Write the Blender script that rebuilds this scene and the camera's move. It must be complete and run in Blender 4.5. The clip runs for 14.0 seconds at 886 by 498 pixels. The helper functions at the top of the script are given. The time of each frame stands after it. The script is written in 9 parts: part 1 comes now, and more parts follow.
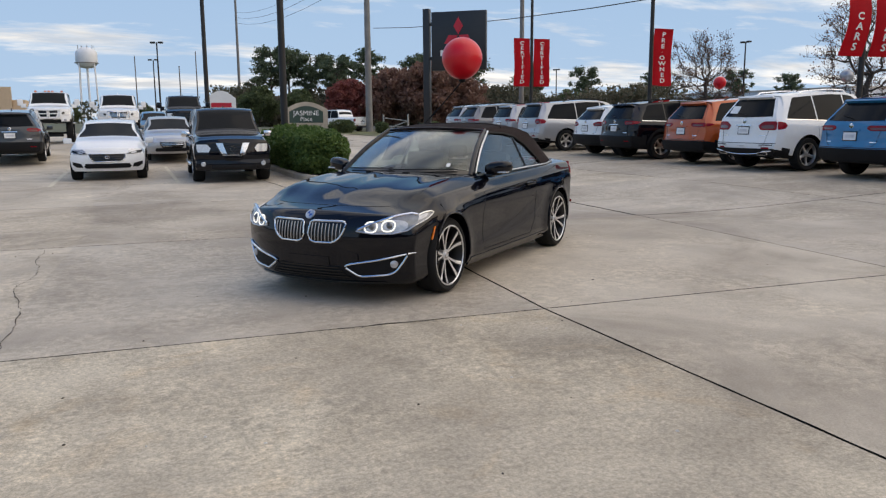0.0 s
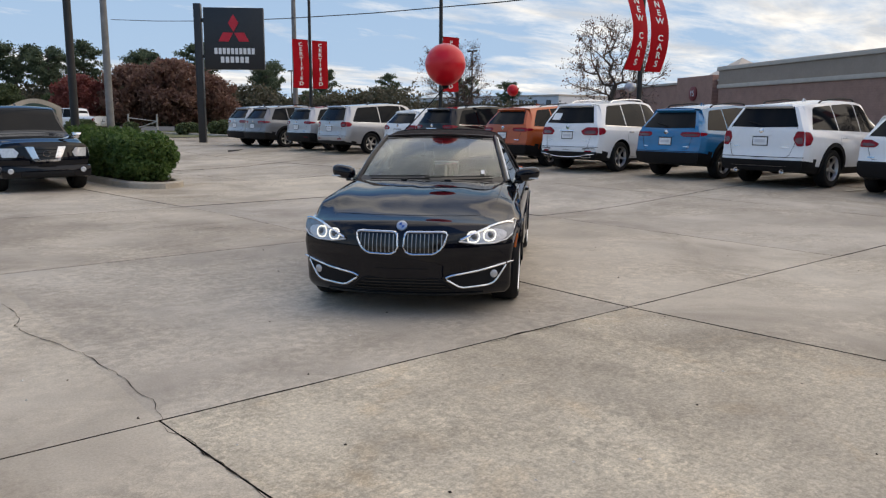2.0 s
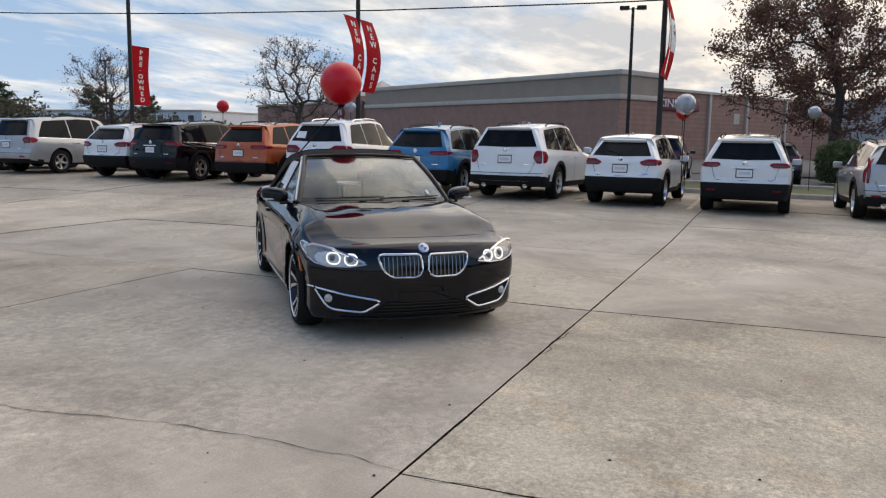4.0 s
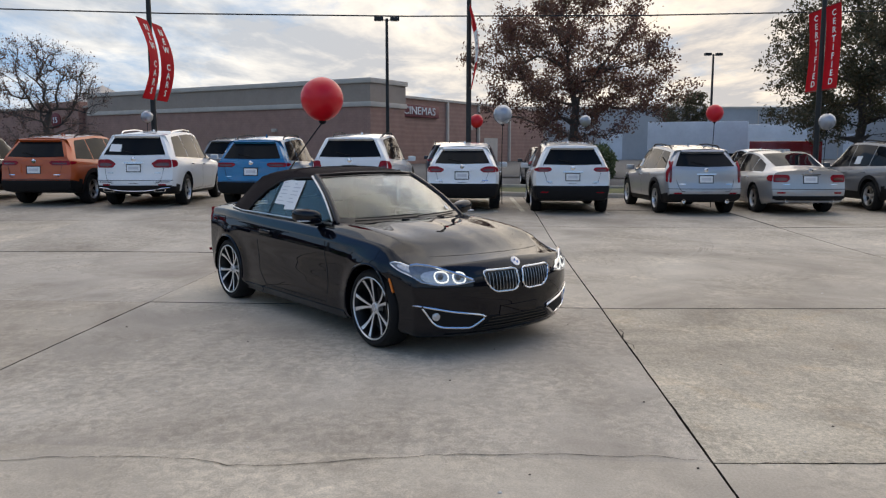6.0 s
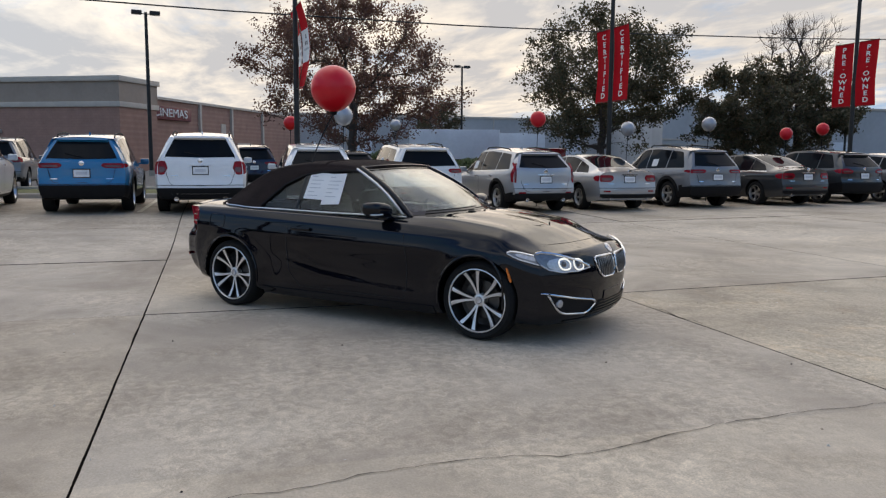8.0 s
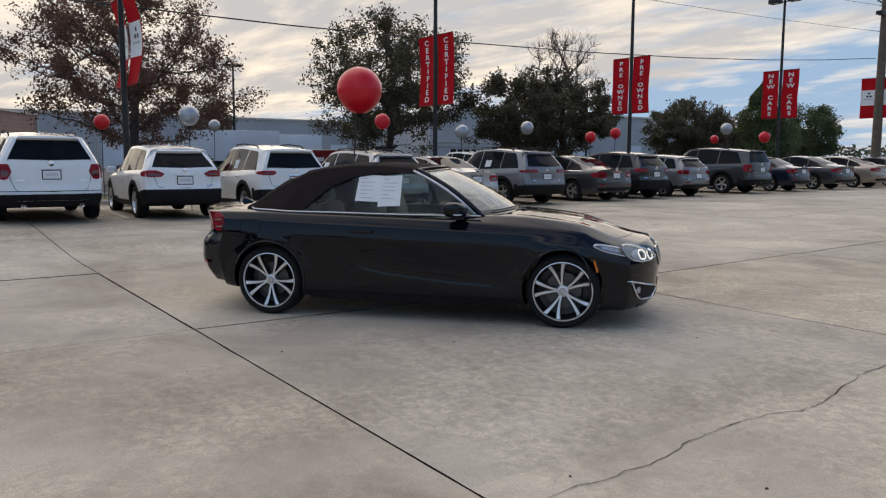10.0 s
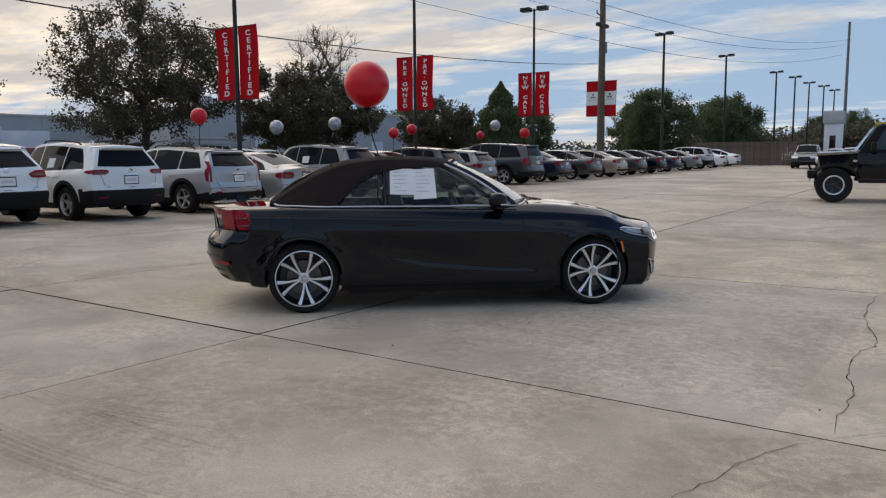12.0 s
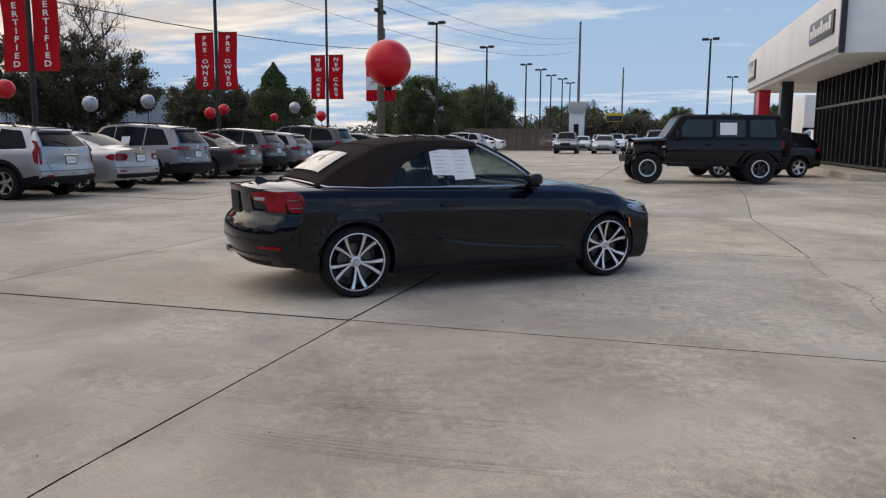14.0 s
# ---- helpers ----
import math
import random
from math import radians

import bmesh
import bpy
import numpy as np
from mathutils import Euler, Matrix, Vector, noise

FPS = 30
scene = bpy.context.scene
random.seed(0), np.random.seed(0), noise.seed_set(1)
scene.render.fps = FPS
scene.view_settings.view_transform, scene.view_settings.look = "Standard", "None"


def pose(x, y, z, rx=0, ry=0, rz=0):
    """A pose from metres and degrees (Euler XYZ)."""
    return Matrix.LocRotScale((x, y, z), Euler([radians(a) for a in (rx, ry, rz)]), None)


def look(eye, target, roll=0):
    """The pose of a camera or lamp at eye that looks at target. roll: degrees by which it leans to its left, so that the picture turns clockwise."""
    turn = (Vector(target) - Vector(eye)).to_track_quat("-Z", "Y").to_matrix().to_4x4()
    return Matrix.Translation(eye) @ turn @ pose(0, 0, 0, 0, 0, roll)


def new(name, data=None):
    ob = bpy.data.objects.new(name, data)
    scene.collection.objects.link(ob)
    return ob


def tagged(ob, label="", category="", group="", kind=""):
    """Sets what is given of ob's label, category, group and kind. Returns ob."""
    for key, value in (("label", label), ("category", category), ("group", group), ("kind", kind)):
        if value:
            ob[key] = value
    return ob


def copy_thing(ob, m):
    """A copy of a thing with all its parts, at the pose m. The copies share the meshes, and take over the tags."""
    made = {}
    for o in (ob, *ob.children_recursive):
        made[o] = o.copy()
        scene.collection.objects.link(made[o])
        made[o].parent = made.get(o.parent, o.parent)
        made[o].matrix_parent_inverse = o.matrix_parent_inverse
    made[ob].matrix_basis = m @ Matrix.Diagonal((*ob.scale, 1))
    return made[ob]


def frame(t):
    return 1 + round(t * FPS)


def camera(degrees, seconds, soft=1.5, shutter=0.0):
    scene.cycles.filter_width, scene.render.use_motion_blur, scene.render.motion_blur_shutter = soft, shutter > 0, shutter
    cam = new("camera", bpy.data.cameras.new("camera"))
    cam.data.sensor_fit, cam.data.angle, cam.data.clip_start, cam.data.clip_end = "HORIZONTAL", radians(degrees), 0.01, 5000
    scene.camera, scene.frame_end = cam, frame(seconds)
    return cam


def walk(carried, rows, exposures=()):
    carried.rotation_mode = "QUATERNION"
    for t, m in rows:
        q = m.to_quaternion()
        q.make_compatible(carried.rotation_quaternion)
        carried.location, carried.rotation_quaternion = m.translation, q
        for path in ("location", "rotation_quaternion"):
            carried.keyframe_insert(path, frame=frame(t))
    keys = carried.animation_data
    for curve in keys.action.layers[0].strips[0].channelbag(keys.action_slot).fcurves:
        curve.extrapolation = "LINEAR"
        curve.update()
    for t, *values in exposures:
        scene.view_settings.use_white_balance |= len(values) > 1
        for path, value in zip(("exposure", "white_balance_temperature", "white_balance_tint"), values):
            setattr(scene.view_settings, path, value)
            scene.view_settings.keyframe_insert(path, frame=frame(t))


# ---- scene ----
cam = camera(59.6, 14.0, 1.25)
PATH = [
    (0, (-0.307, -0.15, 1.46), (0.43, 1.679, 1.127), -0.4),
    (0.5, (-0.935, 0.152, 1.476), (-0.072, 1.925, 1.141), -0.5),
    (1, (-1.566, 0.524, 1.49), (-0.558, 2.218, 1.151), -0.4),
    (1.5, (-2.14, 0.967, 1.497), (-0.976, 2.558, 1.159), -0.0),
    (2, (-2.695, 1.414, 1.512), (-1.369, 2.875, 1.182), 0.3),
    (2.5, (-3.162, 1.95, 1.512), (-1.673, 3.247, 1.195), 0.6),
    (3, (-3.626, 2.522, 1.512), (-1.986, 3.628, 1.211), 0.8),
    (3.5, (-4.005, 3.109, 1.503), (-2.246, 4.017, 1.218), 0.8),
    (3.7, (-4.15, 3.365, 1.507), (-2.351, 4.191, 1.225), 0.9),
    (5.8, (-4.998, 6.178, 1.591), (-3.018, 6.278, 1.33), -0.1),
    (6, (-5.049, 6.463, 1.595), (-3.066, 6.488, 1.337), -0.0),
    (6.5, (-5.017, 7.221, 1.585), (-3.04, 7.049, 1.337), 0.1),
    (7, (-4.95, 7.963, 1.549), (-2.997, 7.606, 1.311), 0.3),
    (7.2, (-4.874, 8.253, 1.519), (-2.934, 7.828, 1.283), 0.4),
    (9.3, (-3.951, 10.99, 1.421), (-2.225, 10.008, 1.177), 0.2),
    (9.5, (-3.841, 11.257, 1.418), (-2.153, 10.213, 1.177), 0.3),
    (10, (-3.501, 11.869, 1.438), (-1.922, 10.663, 1.207), 0.2),
    (10.5, (-3.078, 12.432, 1.441), (-1.623, 11.077, 1.224), 0.1),
    (11, (-2.675, 13.0, 1.43), (-1.346, 11.52, 1.22), -0.2),
    (11.5, (-2.175, 13.477, 1.428), (-0.972, 11.895, 1.208), -0.4),
    (12, (-1.655, 13.938, 1.412), (-0.581, 12.268, 1.171), -0.4),
    (12.5, (-1.087, 14.298, 1.405), (-0.146, 12.553, 1.141), -0.2),
    (13, (-0.517, 14.663, 1.402), (0.281, 12.85, 1.118), 0.1),
    (13.5, (0.11, 14.913, 1.387), (0.755, 13.043, 1.097), 0.3),
    (14, (0.742, 15.111, 1.387), (1.23, 13.192, 1.105), 0.3),
]
walk(cam, [(t, look(eye, target, roll)) for t, eye, target, roll in PATH],
     [(0, 0.82, 8080, 13), (3, 0.80, 8120, 13), (6.5, 0.70, 7700, 12), (9.5, 0.63, 7900, 12), (12, 0.60, 8120, 13), (14, 0.70, 8000, 13)])

# ---- light ----
SUN_AZ, SUN_EL = 122.0, 38.0
world = bpy.data.worlds.new("sky")
scene.world = world
world.use_nodes = True
wn, wl = world.node_tree.nodes, world.node_tree.links
wn.clear()


def wnode(kind, **kw):
    n = wn.new(kind)
    for k, v in kw.items():
        n.inputs[k].default_value = v
    return n


w_out = wn.new("ShaderNodeOutputWorld")
w_bg = wnode("ShaderNodeBackground", Strength=0.145)
w_sky = wn.new("ShaderNodeTexSky")
w_sky.sky_type = "NISHITA"
w_sky.sun_disc = False
w_sky.sun_elevation, w_sky.sun_rotation = radians(SUN_EL), radians(SUN_AZ)
w_sky.air_density, w_sky.dust_density, w_sky.ozone_density = 1.0, 0.4, 3.0
# thin high cloud, laid on a flat layer above the place
w_co = wn.new("ShaderNodeTexCoord")
w_sep = wn.new("ShaderNodeSeparateXYZ")
wl.new(w_co.outputs["Generated"], w_sep.inputs[0])


def wmath(op, a, b=None, clamp=False):
    n = wn.new("ShaderNodeMath")
    n.operation, n.use_clamp = op, clamp
    for i, v in enumerate((a, b)):
        if v is None:
            continue
        if isinstance(v, (int, float)):
            n.inputs[i].default_value = v
        else:
            wl.new(v, n.inputs[i])
    return n.outputs[0]


w_h = wmath("ADD", wmath("MAXIMUM", w_sep.outputs[2], 0.0), 0.09)
w_pl = wn.new("ShaderNodeCombineXYZ")
wl.new(wmath("DIVIDE", w_sep.outputs[0], w_h), w_pl.inputs[0])
wl.new(wmath("DIVIDE", w_sep.outputs[1], w_h), w_pl.inputs[1])
w_map = wn.new("ShaderNodeMapping")
w_map.inputs["Rotation"].default_value = (0, 0, radians(-62))
w_map.inputs["Scale"].default_value = (0.55, 1.05, 1.0)
w_map.inputs["Location"].default_value = (3.1, 1.7, 0.4)
wl.new(w_pl.outputs[0], w_map.inputs[0])


def wnoise(scale, detail, rough, dist):
    t = wnode("ShaderNodeTexNoise", Scale=scale, Detail=detail, Roughness=rough, Distortion=dist)
    wl.new(w_map.outputs[0], t.inputs["Vector"])
    return t.outputs["Fac"]


def wramp(v, a, b, c0, c1):
    r = wn.new("ShaderNodeValToRGB")
    r.color_ramp.elements[0].position, r.color_ramp.elements[0].color = a, (*c0, 1)
    r.color_ramp.elements[1].position, r.color_ramp.elements[1].color = b, (*c1, 1)
    wl.new(v, r.inputs[0])
    return r.outputs[0]


def wblend(kind, fac, a, b):
    m = wn.new("ShaderNodeMix")
    m.data_type, m.blend_type = "RGBA", kind
    for i, v in ((0, fac), (6, a), (7, b)):
        if isinstance(v, float):
            m.inputs[i].default_value = v
        elif isinstance(v, tuple):
            m.inputs[i].default_value = (*v, 1)
        else:
            wl.new(v, m.inputs[i])
    return m.outputs[2]


# cover: thinner to the north, a broken sheet of streaks to the south-east
w_cov = wmath("ADD", wmath("MULTIPLY", wnoise(0.6, 9.0, 0.56, 0.35), 0.66), wmath("MULTIPLY", wnoise(2.6, 8.0, 0.62, 0.25), 0.34))
w_lean = wmath("ADD", wmath("MULTIPLY", wmath("ABSOLUTE", w_sep.outputs[1]), -0.038), wmath("MULTIPLY", w_sep.outputs[0], 0.06))
w_cov = wmath("ADD", w_cov, w_lean)
w_thick = wramp(w_cov, 0.45, 0.57, (0, 0, 0), (1, 1, 1))
# undersides: warm white where thin, blue-grey where thick
w_tone = wmath("ADD", wmath("MULTIPLY", wnoise(1.7, 8.0, 0.60, 0.3), 0.7), wmath("MULTIPLY", w_cov, 0.3))
w_sun = wmath("ADD", wmath("MULTIPLY", w_sep.outputs[0], math.sin(radians(SUN_AZ))), wmath("MULTIPLY", w_sep.outputs[1], math.cos(radians(SUN_AZ))))
w_sun = wmath("MULTIPLY", wmath("SUBTRACT", w_sun, 0.62), 3.2, True)
# the warm cast lies low, towards the sun
w_sun = wmath("MULTIPLY", w_sun, wmath("SUBTRACT", 1.3, wmath("MULTIPLY", w_sep.outputs[2], 2.6), True))
w_col = wblend("MIX", w_sun, wramp(w_tone, 0.41, 0.58, (4.5, 4.78, 5.05), (2.35, 2.75, 3.35)), wramp(w_tone, 0.41, 0.58, (5.5, 5.1, 4.5), (2.6, 2.7, 2.95)))
# a cloud sheet is brighter overhead than at the horizon
w_high = wn.new("ShaderNodeMapRange")
w_high.inputs["From Min"].default_value, w_high.inputs["From Max"].default_value = 0.25, 0.8
w_high.inputs["To Min"].default_value, w_high.inputs["To Max"].default_value = 1.0, 1.75
wl.new(w_sep.outputs[2], w_high.inputs["Value"])
w_lit = wn.new("ShaderNodeVectorMath")
w_lit.operation = "SCALE"
wl.new(w_col, w_lit.inputs[0])
wl.new(w_high.outputs[0], w_lit.inputs["Scale"])
w_col = w_lit.outputs[0]
w_deep = wmath("MULTIPLY", wmath("MAXIMUM", w_sep.outputs[2], 0.0), 2.9, True)
w_veil = wblend("DARKEN", 1.0, wblend("MULTIPLY", 1.0, w_sky.outputs[0], (0.58, 0.84, 1.12)), wblend("MIX", w_deep, (1.55, 2.45, 3.8), (0.97, 1.88, 3.48)))
w_over = wblend("MIX", wmath("MULTIPLY", w_thick, 0.92), w_veil, w_col)
wl.new(w_over, w_bg.inputs["Color"])
wl.new(w_bg.outputs[0], w_out.inputs[0])

sun_data = bpy.data.lights.new("sun", "SUN")
sun_data.energy, sun_data.angle, sun_data.color = 0.75, radians(100), (1.0, 0.88, 0.74)
sun = new("sun", sun_data)
_d = Vector((math.sin(radians(SUN_AZ)) * math.cos(radians(SUN_EL)), math.cos(radians(SUN_AZ)) * math.cos(radians(SUN_EL)), math.sin(radians(SUN_EL))))
sun.matrix_world = look(_d * 60, (0, 0, 0))


# ---- materials ----
def surface(name, color, rough=0.5, metal=0.0, vary=0.12, scale=6.0, bump=0.0, bump_scale=40.0, coat=0.0, spec=0.5, per_object=0.0):
    """A principled material with tone varied at two scales, fine relief and a share of tone per object."""
    m = bpy.data.materials.new(name)
    m.use_nodes = True
    nt = m.node_tree
    n, l = nt.nodes, nt.links
    p = n["Principled BSDF"]
    p.inputs["Roughness"].default_value = rough
    p.inputs["Metallic"].default_value = metal
    p.inputs["Coat Weight"].default_value = coat
    p.inputs["Coat Roughness"].default_value = 0.03
    p.inputs["Specular IOR Level"].default_value = spec
    co = n.new("ShaderNodeTexCoord")
    a = n.new("ShaderNodeTexNoise")
    a.inputs["Scale"].default_value, a.inputs["Detail"].default_value = scale, 5.0
    b = n.new("ShaderNodeTexNoise")
    b.inputs["Scale"].default_value, b.inputs["Detail"].default_value = scale * 9, 4.0
    for t in (a, b):
        l.new(co.outputs["Object"], t.inputs["Vector"])
    mix = n.new("ShaderNodeMath")
    mix.operation = "MULTIPLY_ADD"
    l.new(b.outputs["Fac"], mix.inputs[0])
    mix.inputs[1].default_value = 0.5
    l.new(a.outputs["Fac"], mix.inputs[2])
    rng = n.new("ShaderNodeMapRange")
    l.new(mix.outputs[0], rng.inputs["Value"])
    rng.inputs["From Min"].default_value, rng.inputs["From Max"].default_value = 0.45, 1.05
    rng.inputs["To Min"].default_value, rng.inputs["To Max"].default_value = 1 - vary, 1 + vary
    val = rng.outputs[0]
    if per_object:
        info = n.new("ShaderNodeObjectInfo")
        r2 = n.new("ShaderNodeMapRange")
        l.new(info.outputs["Random"], r2.inputs["Value"])
        r2.inputs["To Min"].default_value, r2.inputs["To Max"].default_value = 1 - per_object, 1 + per_object
        mm = n.new("ShaderNodeMath")
        mm.operation = "MULTIPLY"
        l.new(val, mm.inputs[0]), l.new(r2.outputs[0], mm.inputs[1])
        val = mm.outputs[0]
    vm = n.new("ShaderNodeVectorMath")
    vm.operation = "SCALE"
    vm.inputs[0].default_value = color
    l.new(val, vm.inputs["Scale"])
    l.new(vm.outputs[0], p.inputs["Base Color"])
    if bump:
        bn = n.new("ShaderNodeTexNoise")
        bn.inputs["Scale"].default_value, bn.inputs["Detail"].default_value = bump_scale, 6.0
        l.new(co.outputs["Object"], bn.inputs["Vector"])
        bp = n.new("ShaderNodeBump")
        bp.inputs["Strength"].default_value, bp.inputs["Distance"].default_value = bump, 0.01
        l.new(bn.outputs["Fac"], bp.inputs["Height"])
        l.new(bp.outputs[0], p.inputs["Normal"])
    return m


def paint(name, color, metal=0.0, rough=0.32, coat=1.0):
    return surface("paint_" + name, color, rough, metal, 0.05, 1.2, coat=coat, spec=0.1)


PAINT = {
    "black": surface("paint_black", (0.0028, 0.0031, 0.0056), 0.4, 0.0, 0.1, 1.2, coat=1.0, spec=0.0),
    "white": paint("white", (0.82, 0.82, 0.81)),
    "pearl": paint("pearl", (0.76, 0.76, 0.74)),
    "silver": paint("silver", (0.40, 0.405, 0.415), 0.5, 0.35),
    "grey": paint("grey", (0.19, 0.195, 0.205), 0.3, 0.35),
    "dark_grey": paint("dark_grey", (0.045, 0.047, 0.05), 0.3),
    "navy": paint("navy", (0.012, 0.018, 0.04), 0.2),
    "blue": paint("blue", (0.007, 0.165, 0.34), 0.1),
    "orange": paint("orange", (0.46, 0.082, 0.018), 0.2),
    "beige": paint("beige", (0.33, 0.28, 0.22), 0.5, 0.35),
    "red": paint("red", (0.25, 0.012, 0.015)),
}
PAINT["black"].node_tree.nodes["Principled BSDF"].inputs["Coat IOR"].default_value = 1.43
PAINT["black"].node_tree.nodes["Principled BSDF"].inputs["Coat Tint"].default_value = (0.82, 0.88, 1.0, 1)
M_PLASTIC = surface("black_plastic", (0.009, 0.009, 0.010), 0.6, spec=0.18, vary=0.2, scale=8, bump=0.15, bump_scale=300)
M_GLOSSBLACK = surface("gloss_black", (0.006, 0.006, 0.006), 0.12, vary=0.1)
M_TINT = surface("tinted_glass", (0.008, 0.010, 0.012), 0.04, vary=0.1, spec=0.07)
M_GREYGLASS = surface("grey_window_glass", (0.030, 0.040, 0.046), 0.04, vary=0.2, scale=3, spec=0.35)
M_TYRE = surface("tyre_rubber", (0.009, 0.009, 0.0092), 0.8, spec=0.25, vary=0.25, scale=5, bump=0.3, bump_scale=90)
M_CHROME = surface("chrome", (0.75, 0.75, 0.76), 0.12, 1.0, vary=0.05)
M_ALLOY = surface("alloy", (0.62, 0.62, 0.62), 0.30, 1.0, vary=0.08)
M_ALLOYDARK = surface("dark_alloy", (0.05, 0.05, 0.052), 0.35, 0.8, vary=0.1)
M_TAIL = surface("tail_lamp_red", (0.27, 0.006, 0.014), 0.25, vary=0.45, scale=11, coat=0.25, spec=0.1)
M_TAILDARK = surface("tail_lamp_dark", (0.10, 0.006, 0.008), 0.10, vary=0.25, scale=14, coat=1.0)
M_LAMP = surface("headlamp_lens", (0.62, 0.64, 0.66), 0.10, 0.3, vary=0.3, scale=25, coat=1.0)
M_AMBER = surface("amber_lens", (0.75, 0.16, 0.01), 0.15, vary=0.15, coat=1.0)
M_PLATE = surface("plate_white", (0.80, 0.80, 0.79), 0.45, vary=0.06)
M_PLATEBAR = surface("plate_print", (0.62, 0.62, 0.64), 0.5, vary=0.1)
M_PAPER = surface("paper", (0.78, 0.78, 0.77), 0.7, vary=0.04)
M_PRINT = surface("paper_print", (0.50, 0.51, 0.53), 0.7, vary=0.1)
M_SEAM = surface("seam", (0.004, 0.004, 0.004), 0.7)


# ---- helpers for meshes ----
def mesh_of(name, bm, mats, smooth=True, sharp=38):
    me = bpy.data.meshes.new(name)
    bm.normal_update()
    bm.to_mesh(me)
    bm.free()
    for m in (mats if isinstance(mats, (list, tuple)) else [mats]):
        me.materials.append(m)
    if smooth:
        me.polygons.foreach_set("use_smooth", [True] * len(me.polygons))
        me.set_sharp_from_angle(angle=radians(sharp))
    return me


def part(name, bm, mats, parent=None, label="", smooth=True, sharp=38):
    ob = new(name, mesh_of(name, bm, mats, smooth, sharp))
    if parent:
        ob.parent = parent
    if label:
        ob["label"] = label
    return ob


def shared(name, me, parent, m=None):
    ob = new(name, me)
    ob.parent = parent
    if m is not None:
        ob.matrix_basis = m
    return ob


def thing(name, label, category, group="", kind=""):
    ob = new(name)
    ob.empty_display_size = 0.3
    return tagged(ob, label, category, group, kind)


def box(bm, x0, x1, y0, y1, z0, z1, bevel=0.0, m=None, mat=0):
    """A box in bm between two corners, its edges rounded by bevel."""
    g = bmesh.ops.create_cube(bm, size=1.0)
    vs = g["verts"]
    bmesh.ops.transform(bm, verts=vs, matrix=Matrix.Translation(((x0 + x1) / 2, (y0 + y1) / 2, (z0 + z1) / 2)) @ Matrix.Diagonal((x1 - x0, y1 - y0, z1 - z0, 1)))
    faces = list({f for v in vs for f in v.link_faces})
    for f in faces:
        f.material_index = mat
    if bevel:
        es = list({e for v in vs for e in v.link_edges})
        r = bmesh.ops.bevel(bm, geom=es, offset=bevel, segments=2, profile=0.6, affect="EDGES")
        vs = list({v for f in r["faces"] for v in f.verts} | {v for v in vs if v.is_valid})
        for f in r["faces"]:
            f.material_index = mat
    if m is not None:
        bmesh.ops.transform(bm, verts=vs, matrix=m)
    return vs


def tube(bm, pts, radii, n=8, mat=0, close=True):
    """A round tube along points with the given radius at each."""
    pts = [Vector(p) for p in pts]
    if not isinstance(radii, (list, tuple)):
        radii = [radii] * len(pts)
    rings = []
    ref = Vector((0, 0, 1))
    for i, p in enumerate(pts):
        d = (pts[min(i + 1, len(pts) - 1)] - pts[max(i - 1, 0)]).normalized()
        u = d.cross(ref if abs(d.z) < 0.95 else Vector((1, 0, 0))).normalized()
        w = d.cross(u)
        rings.append([bm.verts.new(p + (u * math.cos(a) + w * math.sin(a)) * radii[i]) for a in [2 * math.pi * k / n for k in range(n)]])
    for a, b in zip(rings, rings[1:]):
        for k in range(n):
            bm.faces.new((a[k], a[(k + 1) % n], b[(k + 1) % n], b[k])).material_index = mat
    if close:
        bm.faces.new(rings[0][::-1]).material_index = mat
        bm.faces.new(rings[-1]).material_index = mat


def lathe(bm, prof, n=32, axis="Y", mat=0, m=None):
    """Turn a profile of (radius, along) round an axis."""
    rings = []
    for r, h in prof:
        ring = []
        for k in range(n):
            a = 2 * math.pi * k / n
            p = Vector((r * math.cos(a), h, r * math.sin(a))) if axis == "Y" else Vector((r * math.cos(a), r * math.sin(a), h))
            ring.append(bm.verts.new(m @ p if m else p))
        rings.append(ring)
    for a, b in zip(rings, rings[1:]):
        for k in range(n):
            bm.faces.new((a[k], a[(k + 1) % n], b[(k + 1) % n], b[k])).material_index = mat
    return rings


def sheet(bm, rows, mat=0, thick=0.0):
    """A quad sheet through rows of points; thick gives it a back."""
    vs = [[bm.verts.new(p) for p in r] for r in rows]
    fs = []
    for a, b in zip(vs, vs[1:]):
        for k in range(len(a) - 1):
            try:
                f = bm.faces.new((a[k], a[k + 1], b[k + 1], b[k]))
                f.material_index = mat
                fs.append(f)
            except ValueError:
                pass
    if thick and fs:
        bmesh.ops.recalc_face_normals(bm, faces=fs)
        bmesh.ops.solidify(bm, geom=fs, thickness=thick)
        bmesh.ops.recalc_face_normals(bm, faces=bm.faces)
    return fs


def carve(ob, bm, mats):
    """Cut the solid in bm out of ob."""
    cut = new("cutter", mesh_of("cutter", bm, mats, False))
    md = ob.modifiers.new("cut", "BOOLEAN")
    md.object, md.operation, md.solver = cut, "DIFFERENCE", "EXACT"
    dg = bpy.context.evaluated_depsgraph_get()
    dg.update()
    me = bpy.data.meshes.new_from_object(ob.evaluated_get(dg))
    ob.modifiers.remove(md)
    old = ob.data
    ob.data = me
    me.name = old.name
    bpy.data.meshes.remove(old)
    old = cut.data
    bpy.data.objects.remove(cut)
    bpy.data.meshes.remove(old)
    me.polygons.foreach_set("use_smooth", [True] * len(me.polygons))
    me.set_sharp_from_angle(angle=radians(38))


